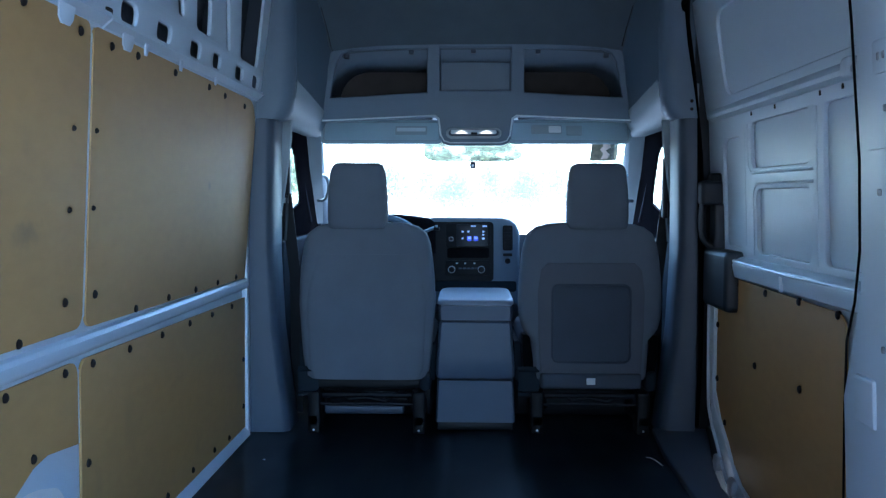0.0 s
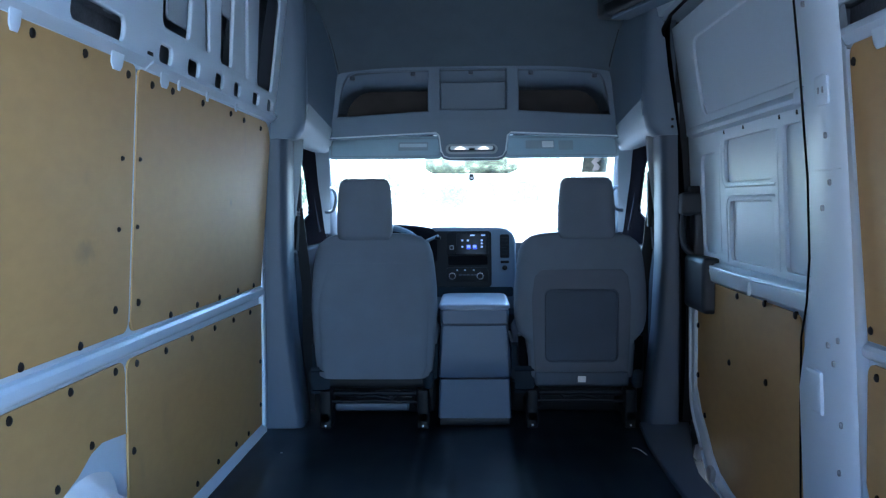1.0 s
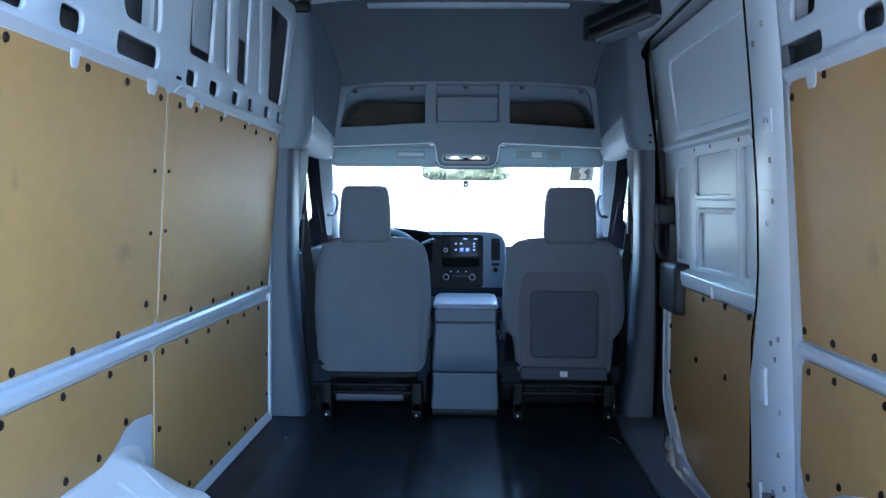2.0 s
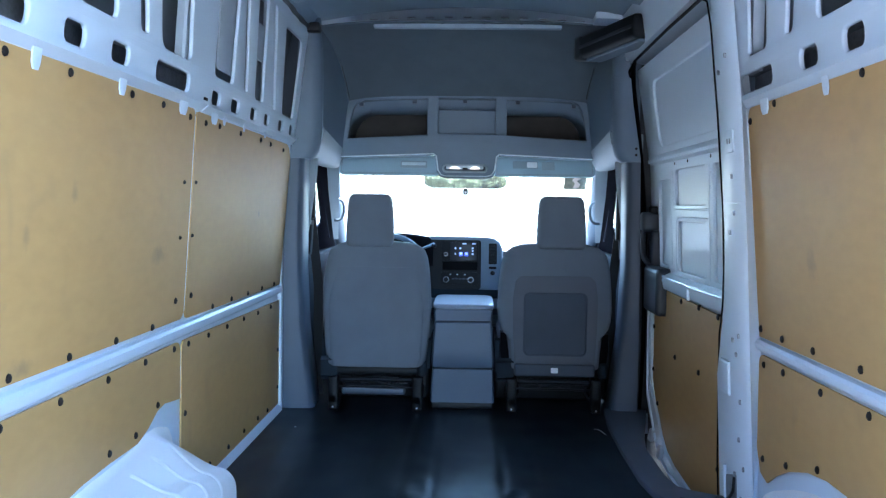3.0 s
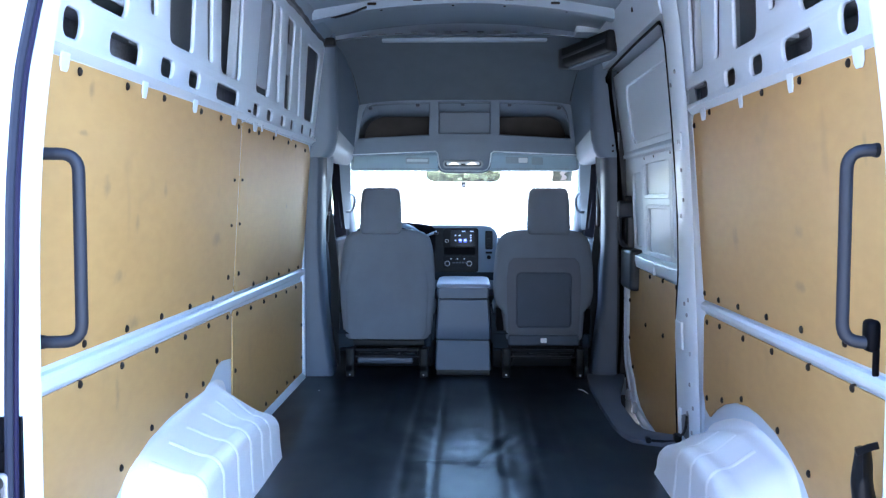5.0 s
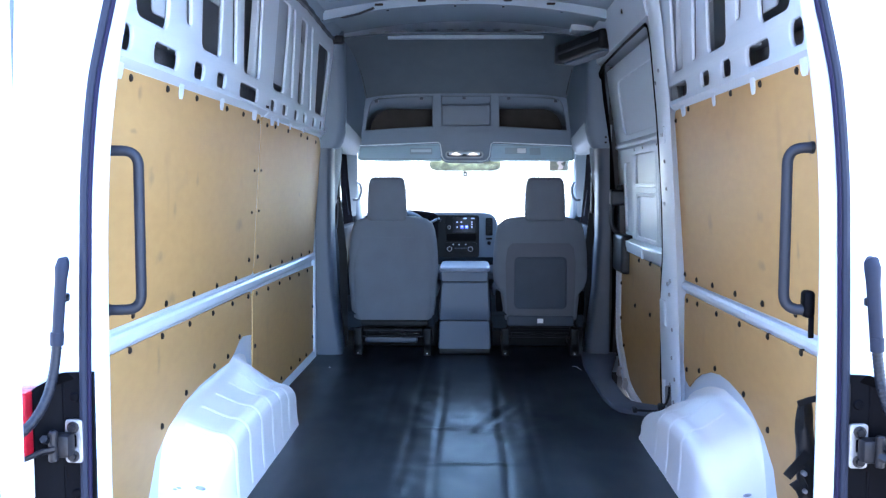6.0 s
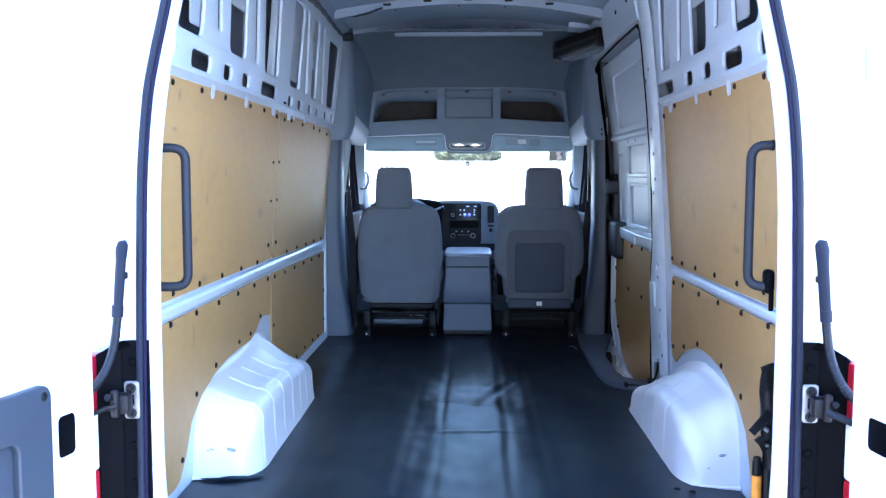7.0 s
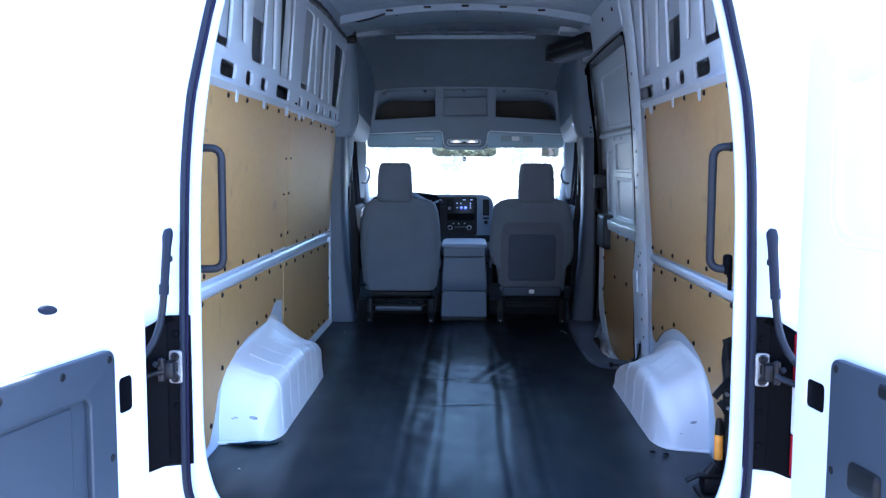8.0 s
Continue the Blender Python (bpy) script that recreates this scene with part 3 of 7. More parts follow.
def build_wall_left():
    wall = part("wall_left", side_sheet(-1, 0.47, 3.72, -0.01, 1.32), PAINT)
    tagged(wall, "white van side wall lined with bare plywood boards", "wall", kind="structure")
    part("outer_skin", outer_sheet(-1, 0.40, 3.92), PAINT, wall)
    part("outer_skin", outer_sheet(-1, 3.92, 5.30, 0.745), PAINT, wall)
    part("outer_skin", outer_sheet(-1, 3.92, 4.62, 9.0, 1.28), PAINT, wall)
    part("pillar_core", box(-0.985, -0.812, 3.775, 3.80, -0.34, 1.94), PAINT, wall)
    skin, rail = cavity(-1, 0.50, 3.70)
    part("cavity_skin", skin, SKIN_SHADE, wall)
    # dark sheet stands in for the shade behind the front cut-outs
    part("shaded_skin", solid(loft([[(-x, y, z) for y in (3.20, 3.70)] for z, x in ((1.40, 0.922), (1.80, 0.855), (1.90, 0.82))], close=False), 0.002), DARK, wall, "skin behind the front cut-outs, coloured dark as shade")
    part("rail_section", rail, CAVITY, wall, "inside of the rail, its shade painted dark")
    slots = [(a, b, c, d, 0.018) for a, b, c, d in REAR_SMALL] + [(a, b, 1.312 + 0.012, 1.372, 0.016) for a, b in FRONT_SMALL]
    part("slotted_frame", slotted(-1, 0.50, 3.69, slots, REAR_LARGE + FRONT_LARGE), PAINT, wall)
    for y0, y1 in ((0.50, 2.245), (2.252, 3.66)):
        part("edge_flange", box(-0.8385, -0.834, y0, y1, 1.284, 1.294, 0.002), PAINT, wall)
    part("flange_notch", box(-0.834, -0.818, 2.238, 2.266, 1.322, 1.336, 0.003), PLUG, wall)
    lip = loft([[(-x, y, z) for x, z in ((0.846, 1.287), (0.836, 1.292), (0.812, 1.312), (0.812, 1.322), (0.842, 1.330))] for y in (0.50, 2.245)])
    part("ledge_lip", lip, PAINT, wall)
    lip = loft([[(-x, y, z) for x, z in ((0.846, 1.285), (0.836, 1.290), (0.814, 1.308), (0.814, 1.318), (0.842, 1.326))] for y in (2.252, 3.66)])
    part("ledge_lip", lip, PAINT, wall)
    rail = part("belt_rail", belt_rail(-1, 0.50, 3.655, 0.565, 0.611), PAINT, wall)
    part("edge_strip", box(-0.915, -0.878, 3.632, 3.668, 0.0, 1.25, 0.006), PAINT, wall)
    part("floor_strip", loft([[(-0.905, y, 0.0), (-0.872, y, 0.0), (-0.880, y, 0.018), (-0.893, y, 0.030), (-0.905, y, 0.030)] for y in (2.1, 3.64)]), PAINT, wall)
    # boards
    up_rear = part("plywood_panel", plywood_board([(0.52, 0.628), *round_corner(2.222 - 0.03, 0.628 + 0.03, 0.03, -90, 0), *round_corner(2.183 - 0.02, 1.29 - 0.02, 0.02, 0, 90), (0.52, 1.29)], -1), PLY, wall)
    up_front = part("plywood_panel", plywood_board([*round_corner(2.241 + 0.03, 0.624 + 0.03, 0.03, 180, 270), (3.632, 0.612), *round_corner(3.632 - 0.10, 1.278 - 0.10, 0.10, 0, 90), *round_corner(2.202 + 0.02, 1.286 - 0.02, 0.02, 90, 180)], -1), PLY, wall)
    cut = [(2.200, 0.372), (2.06, 0.388), (2.00, 0.378), (1.93, 0.345), (1.85, 0.322), (1.65, 0.322), (1.5, 0.316), (1.33, 0.296), (1.18, 0.256), (1.07, 0.195), (1.01, 0.10), (0.95, 0.04), (0.90, 0.03)]
    low_rear = part("plywood_panel", plywood_board([(0.52, 0.03), (0.52, 0.560), *round_corner(2.200 - 0.03, 0.556 - 0.03, 0.03, 90, 0), *cut][::-1], -1), PLY, wall)
    low_front = part("plywood_panel", plywood_board([(2.216, 0.03), (3.632, 0.032), (3.632, 0.535), *round_corner(2.216 + 0.03, 0.554 - 0.03, 0.03, 90, 180)], -1), PLY, wall)
    plugs(-1, [(0.80, 1.272), (1.07, 1.274), (1.335, 1.275), (1.676, 1.272), (1.90, 1.272), (2.135, 1.262), (0.655, 0.648), (0.905, 0.645), (1.165, 0.642), (1.428, 0.640), (1.692, 0.637), (1.95, 0.636), (2.133, 0.694), (2.128, 0.890), (2.127, 1.061)], up_rear)
    plugs(-1, [(2.293, 1.258), (2.447, 1.262), (2.718, 1.260), (3.03, 1.260), (3.205, 1.254), (3.458, 1.246), (2.280, 0.696), (2.535, 0.631), (2.78, 0.632), (3.027, 0.629), (3.266, 0.628), (3.50, 0.626), (2.244, 0.893), (2.238, 1.064)], up_front)
    plugs(-1, [(0.64, 0.553), (0.884, 0.551), (1.133, 0.548), (1.388, 0.545), (1.647, 0.543), (1.90, 0.543), (2.14, 0.541), (2.0, 0.397), (1.831, 0.350), (1.656, 0.349), (1.344, 0.325), (1.12, 0.276), (0.97, 0.10)], low_rear)
    plugs(-1, [(2.277, 0.537), (2.494, 0.533), (2.728, 0.532), (2.969, 0.530), (3.203, 0.526), (3.444, 0.524), (2.247, 0.314), (2.52, 0.064), (2.76, 0.060), (2.99, 0.063), (3.22, 0.060), (3.40, 0.052), (3.60, 0.300), (3.60, 0.12)], low_front)
    # painted metal showing in the joints between the boards
    for run in (((2.2315, 0.650), (2.194, 1.270)), ((2.208, 0.37), (2.208, 0.535))):
        part("joint_strip", loft([[(-xin(z) - 0.004, y - 0.010, z), (-xin(z) + 0.0095, y - 0.010, z), (-xin(z) + 0.0095, y + 0.010, z), (-xin(z) - 0.004, y + 0.010, z)] for y, z in [(run[0][0] + (run[1][0] - run[0][0]) * k / 6, run[0][1] + (run[1][1] - run[0][1]) * k / 6) for k in range(7)]]), PAINT, wall)
    for y, w, d in ((0.72, 0.05, 0.03), (1.18, 0.045, 0.034), (1.606, 0.05, 0.03), (2.06, 0.085, 0.03), (2.375, 0.08, 0.03), (2.492, 0.03, 0.022), (2.754, 0.03, 0.022), (3.084, 0.03, 0.018)):
        part("hanging_tab", tab(-1, y, w, d), PAINT, wall)
    # added dark sheet, where only shade shows through the last cut-out
    part("shade_sheet", box(-0.95, -0.80, 3.715, 3.722, 1.30, 1.88, 0.002), DARK, wall, "dark sheet added for the shade behind the last cut-out")
    for a, b, c, d in ((0.905, 1.06, 1.468, 1.84), (1.34, 1.55, 1.60, 1.84), (2.352, 2.530, 1.452, 1.84), (2.85, 3.01, 1.565, 1.695)):
        part("backing_plate", backing(-1, a, b, c, d, 0.014), INNER_PLATE, wall)
    for y0, y1, w in ((1.12, 1.02, 0.05), (1.62, 1.50, 0.05), (2.022, 1.95, 0.040), (2.19, 2.10, 0.05), (2.64, 2.46, 0.04), (2.79, 2.62, 0.03), (3.08, 2.92, 0.05)):
        part("strut", strut(-1, y0, y1, w, 0.020), INNER_PLATE, wall)


build_wall_left()


def build_wall_right():
    wall = part("wall_right", side_sheet(1, 0.47, 2.06, -0.01, 1.32), PAINT)
    tagged(wall, "white van side wall lined with bare plywood boards", "wall", kind="structure")
    part("outer_skin", outer_sheet(1, 0.40, 2.24), PAINT, wall)
    part("outer_skin", outer_sheet(1, 3.80, 3.92), PAINT, wall)
    part("outer_skin", outer_sheet(1, 3.92, 5.30, 0.745), PAINT, wall)
    part("outer_skin", outer_sheet(1, 3.92, 4.62, 9.0, 1.28), PAINT, wall)
    part("pillar_core", box(0.790, 0.985, 3.775, 3.80, -0.34, 1.94), RUBBER, wall)
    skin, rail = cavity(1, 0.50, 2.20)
    part("cavity_skin", skin, SKIN_SHADE, wall)
    part("rail_section", rail, CAVITY, wall, "inside of the rail, its shade painted dark")
    slots = [(a - 0.012, b - 0.012, c + 0.003, d + 0.003, 0.018) for a, b, c, d in REAR_SMALL[:-1]] + [(1.814, 2.094, 1.336, 1.390, 0.016)]
    large = [(a - 0.035, b - 0.038, z0 + 0.002, c - 0.04, d - 0.043, z1, r) for a, b, z0, c, d, z1, r in REAR_LARGE[:-1]] + [(1.838, 1.990, 1.433, 1.750, 1.905, 1.80, 0.028)]
    part("slotted_frame", slotted(1, 0.50, 2.118, slots, large), PAINT, wall)
    part("edge_flange", box(0.834, 0.8385, 0.50, 2.06, 1.287, 1.297, 0.002), PAINT, wall)
    lip = loft([[(x, y, z) for x, z in ((0.846, 1.290), (0.836, 1.295), (0.812, 1.314), (0.812, 1.324), (0.842, 1.332))] for y in (0.50, 2.06)])
    part("ledge_lip", lip, PAINT, wall)
    part("belt_rail", belt_rail(1, 0.50, 2.055, 0.585, 0.623), PAINT, wall)
    up = part("plywood_panel", plywood_board([(0.52, 0.636), (2.045, 0.630), *round_corner(2.045 - 0.03, 1.293 - 0.03, 0.03, 0, 90), (0.52, 1.293)], 1), PLY, wall)
    cut = [(2.045, 0.30), (2.01, 0.235), (1.955, 0.222), (1.88, 0.266), (1.79, 0.305), (1.66, 0.342), (1.54, 0.358), (1.43, 0.358), (1.30, 0.343), (1.20, 0.318), (1.09, 0.273), (1.00, 0.205), (0.95, 0.10), (0.92, 0.03)]
    low = part("plywood_panel", plywood_board([(0.52, 0.03), (0.52, 0.578), *round_corner(2.045 - 0.03, 0.578 - 0.03, 0.03, 90, 0), *cut][::-1], 1), PLY, wall)
    plugs(1, [(0.756, 1.28), (1.028, 1.28), (1.30, 1.284), (1.822, 1.283), (2.025, 1.255), (0.62, 0.67), (0.849, 0.668), (1.109, 0.660), (1.37, 0.657), (1.635, 0.654), (1.851, 0.650), (2.025, 0.655)], up)
    plugs(1, [(0.814, 0.573), (1.067, 0.571), (1.33, 0.565), (1.588, 0.560), (1.843, 0.560), (1.999, 0.553), (1.989, 0.281), (1.804, 0.316), (1.595, 0.368), (1.274, 0.354), (1.051, 0.304), (0.64, 0.573), (0.70, 0.30)], low)
    for y, w, d in ((0.70, 0.06, 0.03), (1.082, 0.045, 0.034), (1.48, 0.04, 0.03), (1.891, 0.075, 0.03)):
        part("hanging_tab", tab(1, y, w, d), PAINT, wall)
    for a, b, c, d in ((0.85, 1.06, 1.468, 1.84), (1.29, 1.51, 1.60, 1.84)):
        part("backing_plate", backing(1, a, b, c, d, 0.014), INNER_PLATE, wall)
    for y0, y1, w in ((1.08, 0.98, 0.05), (1.56, 1.43, 0.06), (2.0, 1.80, 0.09)):
        part("strut", strut(1, y0, y1, w, 0.020), INNER_PLATE, wall)


build_wall_right()

PILLAR_IN = [(-0.02, 0.875), (0.45, 0.852), (0.9, 0.828), (1.30, 0.800), (1.63, 0.765), (1.92, 0.715)]


def build_pillar():
    zs = [-0.02, 0.2, 0.45, 0.7, 0.9, 1.1, 1.295, 1.322, 1.5, 1.63, 1.78, 1.92]
    rings = []
    for z in zs:
        x = interp(PILLAR_IN, z)
        w = xin(z)
        yf = 2.285 + 0.125 * max(0.0, min(1.0, (0.74 - z) / 0.22))
        back = 2.066 if z < 1.3 else 2.128
        rings.append([(w + 0.03, back, z), (w - 0.012, back, z), (x + 0.012, 2.036, z), (x, 2.052, z), (x + 0.004, yf - 0.065, z), (x + 0.014, yf - 0.013, z), (x + 0.05, yf, z), (w + 0.08, yf, z)])
    pil = part("pillar_right", loft(rings), SIDE_PAINT, sharp=50)
    tagged(pil, "white painted steel pillar with punched holes behind the sliding door", "pillar", kind="structure")

    def on(y, z, s, mm, name, mat_, label=""):
        x = interp(PILLAR_IN, z) + 0.0035 * (y - 2.05) / 0.17
        bm = mapped(holed(s, (), 0.003, 0.002), lambda yy, zz, w: (interp(PILLAR_IN, z + zz) + 0.003 - mm + w, y + yy, z + zz))
        part(name, bm, mat_, pil, label)

    on(2.125, 1.205, rr(-0.035, 0.035, -0.032, 0.032, 0.008), 0.004, "striker_plate", SIDE_PAINT)
    for dy in (-0.012, 0.012):
        on(2.125 + dy, 1.205, rr(-0.003, 0.003, -0.006, 0.006, 0.0025), 0.006, "punched_hole", SCUFF)
    for y, z in ((2.12, 1.46), (2.20, 1.42), (2.12, 1.10), (2.11, 0.99), (2.16, 0.93), (2.10, 0.62), (2.16, 0.60), (2.13, 0.56), (2.10, 0.42), (2.12, 0.30), (2.08, 0.22), (2.17, 0.18), (2.11, 0.12)):
        on(y, z, rr(-0.0035, 0.0035, -0.0055, 0.0055, 0.003), 0.004, "punched_hole", SCUFF)
    x = interp(PILLAR_IN, 0.43)
    part("pressed_pad", mapped(box(-0.007, 0.012, 2.205, 2.30, 0.415, 0.525, 0.008), lambda a, b, c: (interp(PILLAR_IN, c) + a, b, c)), SIDE_PAINT, pil)
    part("panel_seam", mapped(box(-0.004, 0.004, 2.050, 2.20, 1.0185, 1.0215, 0.001), lambda a, b, c: (interp(PILLAR_IN, c) + 0.001 + a, b, c)), SIDE_PAINT, pil)
    # the hole's inner shade is painted as a dark plate on the pillar
    hole = [(2.160, 0.178), (2.188, 0.172), (2.262, 0.150), (2.268, 0.075), (2.160, 0.070)]
    part("stay_hole", mapped(holed(hole[::-1], (), 0.003, 0.001), lambda y, z, w: (interp(PILLAR_IN, z) + 0.001 + w, y, z)), CAVITY, pil, "hole in the pillar foot drawn as a dark plate")
    part("hole_flange", mapped(box(-0.006, 0.004, 2.264, 2.276, 0.070, 0.180, 0.002), lambda a, b, c: (interp(PILLAR_IN, c) - 0.002 + a, b, c)), SIDE_PAINT, pil)
    part("stay_cable", tube(arc([(0.862, 2.165, 0.172), (0.858, 2.158, 0.130), (0.860, 2.215, 0.085), (0.856, 2.262, 0.068)], 0.02, 4), 0.005, 8), BLACK, pil, "black check cable")
    part("cable_knot", box(0.838, 0.868, 2.250, 2.290, 0.040, 0.075, 0.010, 3), BLACK, pil)
    part("yellow_mark", mapped(box(-0.002, 0.002, 2.25, 2.29, 0.655, 0.675, 0.001), lambda a, b, c: (interp(PILLAR_IN, c) + 0.02 + a, b, c)), YELLOW, pil)


build_pillar()


# ---- ceiling ----
def roof_z(x):
    return 1.972 - 0.080 * (abs(x) / 0.78) ** 2


def build_ceiling():
    xs = [-0.80 + 1.6 * i / 24 for i in range(25)]
    bm = solid(loft([[(x, y, roof_z(x)) for x in xs] for y in (0.38, 1.2, 2.0, 2.8, 3.78)], close=False), 0.004)
    for side in (-1, 1):
        add(bm, loft([[(side * 0.775, y, 1.84), (side * 0.74, y, 1.865), (side * 0.715, y, 1.905), (side * 0.72, y, 1.93), (side * 0.90, y, 1.92), (side * 0.88, y, 1.84)] for y in (0.45, 3.74)]))
    for yb, w in ((0.85, 0.09), (1.62, 0.09), (2.38, 0.12), (3.16, 0.11)):
        rings = []
        for i in range(25):
            x = -0.73 + 1.46 * i / 24
            z = roof_z(x) - 0.003
            d = 0.036 + 0.010 * (abs(x) / 0.73) ** 3
            rings.append([(x, yb - w / 2, z), (x, yb - w / 2 + 0.015, z - d), (x, yb + w / 2 - 0.015, z - d), (x, yb + w / 2, z)])
        add(bm, loft(rings))
    for y0 in (1.22, 2.0, 2.78):
        for k in range(3):
            add(bm, loft([[(x, y0 + (k - 1) * 0.16 - 0.02, roof_z(x) - 0.004), (x, y0 + (k - 1) * 0.16, roof_z(x) - 0.010), (x, y0 + (k - 1) * 0.16 + 0.02, roof_z(x) - 0.004)] for x in xs[2:-2]]))
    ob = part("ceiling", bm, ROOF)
    tagged(ob, "white painted steel van roof with cross bows, coloured as in shade", "ceiling", kind="structure")
    # solid dark blocks paint the shade inside the bow's slots
    for x in (-0.44, -0.22, 0.0, 0.22, 0.44):
        part("punched_slot", box(x - 0.022, x + 0.022, 3.102, 3.114, roof_z(x) - 0.024, roof_z(x) - 0.012, 0.004), PLUG, ob)
    for x in (-0.40, -0.05, 0.2, 0.5):
        part("punched_slot", box(x - 0.006, x + 0.006, 3.155, 3.165, roof_z(x) - 0.044, roof_z(x) - 0.036, 0.002), PLUG, ob)


build_ceiling()
tagged(part("roof_outer", solid(loft([[(x, y, 1.985 - 0.09 * (abs(x) / 0.86) ** 3) for x in [-0.86 + 1.72 * i / 16 for i in range(17)]] for y in (0.36, 3.9, 4.3)], close=False), 0.004), PAINT), "white painted roof skin of the van", "roof", kind="structure")


# ---- the rear opening ----
OPENING = [(0.0, 0.02), (0.62, 0.02), (0.705, 0.045), (0.742, 0.13), (0.757, 0.25), (0.758, 0.50), (0.755, 0.85), (0.745, 1.06), (0.728, 1.205), (0.709, 1.32), (0.687, 1.42), (0.662, 1.51), (0.62, 1.61), (0.56, 1.69), (0.48, 1.745), (0.34, 1.78), (0.0, 1.79)]
SEAL_LINE = [(0.0, -0.022), (0.64, -0.022), (0.745, 0.005), (0.790, 0.06), (0.802, 0.15), (0.801, 0.36), (0.797, 0.61), (0.790, 0.85), (0.783, 1.02), (0.766, 1.19), (0.749, 1.277), (0.729, 1.36), (0.700, 1.475), (0.660, 1.585), (0.595, 1.69), (0.50, 1.765), (0.36, 1.805), (0.0, 1.82)]


def both_sides(half):
    return half + [(-x, z) for x, z in half[::-1] if x > 0]


def offset(half, d):
    out = []
    for i, (x, z) in enumerate(half):
        a, b = half[max(0, i - 1)], half[min(len(half) - 1, i + 1)]
        tx, tz = b[0] - a[0], b[1] - a[1]
        ln = math.hypot(tx, tz)
        out.append((max(0.0, x + tz / ln * d) if x > 0 else 0.0, z - tx / ln * d))
    return out


def smooth_path(pts, n=4):
    v = [Vector((*p, 0)) for p in pts]
    out = []
    for i in range(len(v) - 1):
        p0, p1, p2, p3 = v[max(i - 1, 0)], v[i], v[i + 1], v[min(i + 2, len(v) - 1)]
        for k in range(n):
            t = k / n
            q = 0.5 * (2 * p1 + (p2 - p0) * t + (2 * p0 - 5 * p1 + 4 * p2 - p3) * t * t + (3 * p1 - p0 - 3 * p2 + p3) * t ** 3)
            out.append((q.x, q.y))
    return out + [pts[-1]]


def build_rear_frame():
    half = smooth_path(OPENING)
    half = [(max(0.0, x), z) for x, z in half]
    half[0], half[-1] = (0.0, 0.02), (0.0, 1.80)
    outer = [(0.0, -0.30), (0.93, -0.30), (0.95, 0.3), (0.95, 0.9), (0.925, 1.4), (0.87, 1.80), (0.78, 1.92), (0.0, 1.97)]
    bm = mapped(holed(both_sides(outer), [both_sides(half)], 0.008, 0.005, 2), lambda x, z, w: (x + 0.013, 0.402 - w, z))
    ob = part("rear_door_frame", bm, PAINT, sharp=40)
    tagged(ob, "white painted steel frame of the open rear doorway", "door frame", kind="structure")
    run = [(max(0.0, x), z) for x, z in smooth_path(SEAL_LINE)]
    for nm, d, y, r, m_ in (("door_seal", 0.003, 0.386, 0.0105, GASKET), ("seal_lip", -0.0095, 0.382, 0.0045, SEAL)):
        line = [(x, y, z) for x, z in offset(run, d)]
        full = line + [(-x, y_, z) for x, y_, z in line[::-1] if x > 0.001]
        part(nm, tube([(x + 0.014, y_, z) for x, y_, z in full], r, 10, closed=True), m_, ob, "grey rubber weather seal" if d > 0 else "")
    for side in (-1, 1):
        for z in (0.16, 0.32, 0.52, 0.72, 0.93, 1.12):
            part("spot_mark", lathe([(0.001, 0.002), (0.004, 0.0015), (0.005, 0)], 8, pose(0.013 + side * 0.766, 0.394, z, 90)), PRIMER, ob)


build_rear_frame()


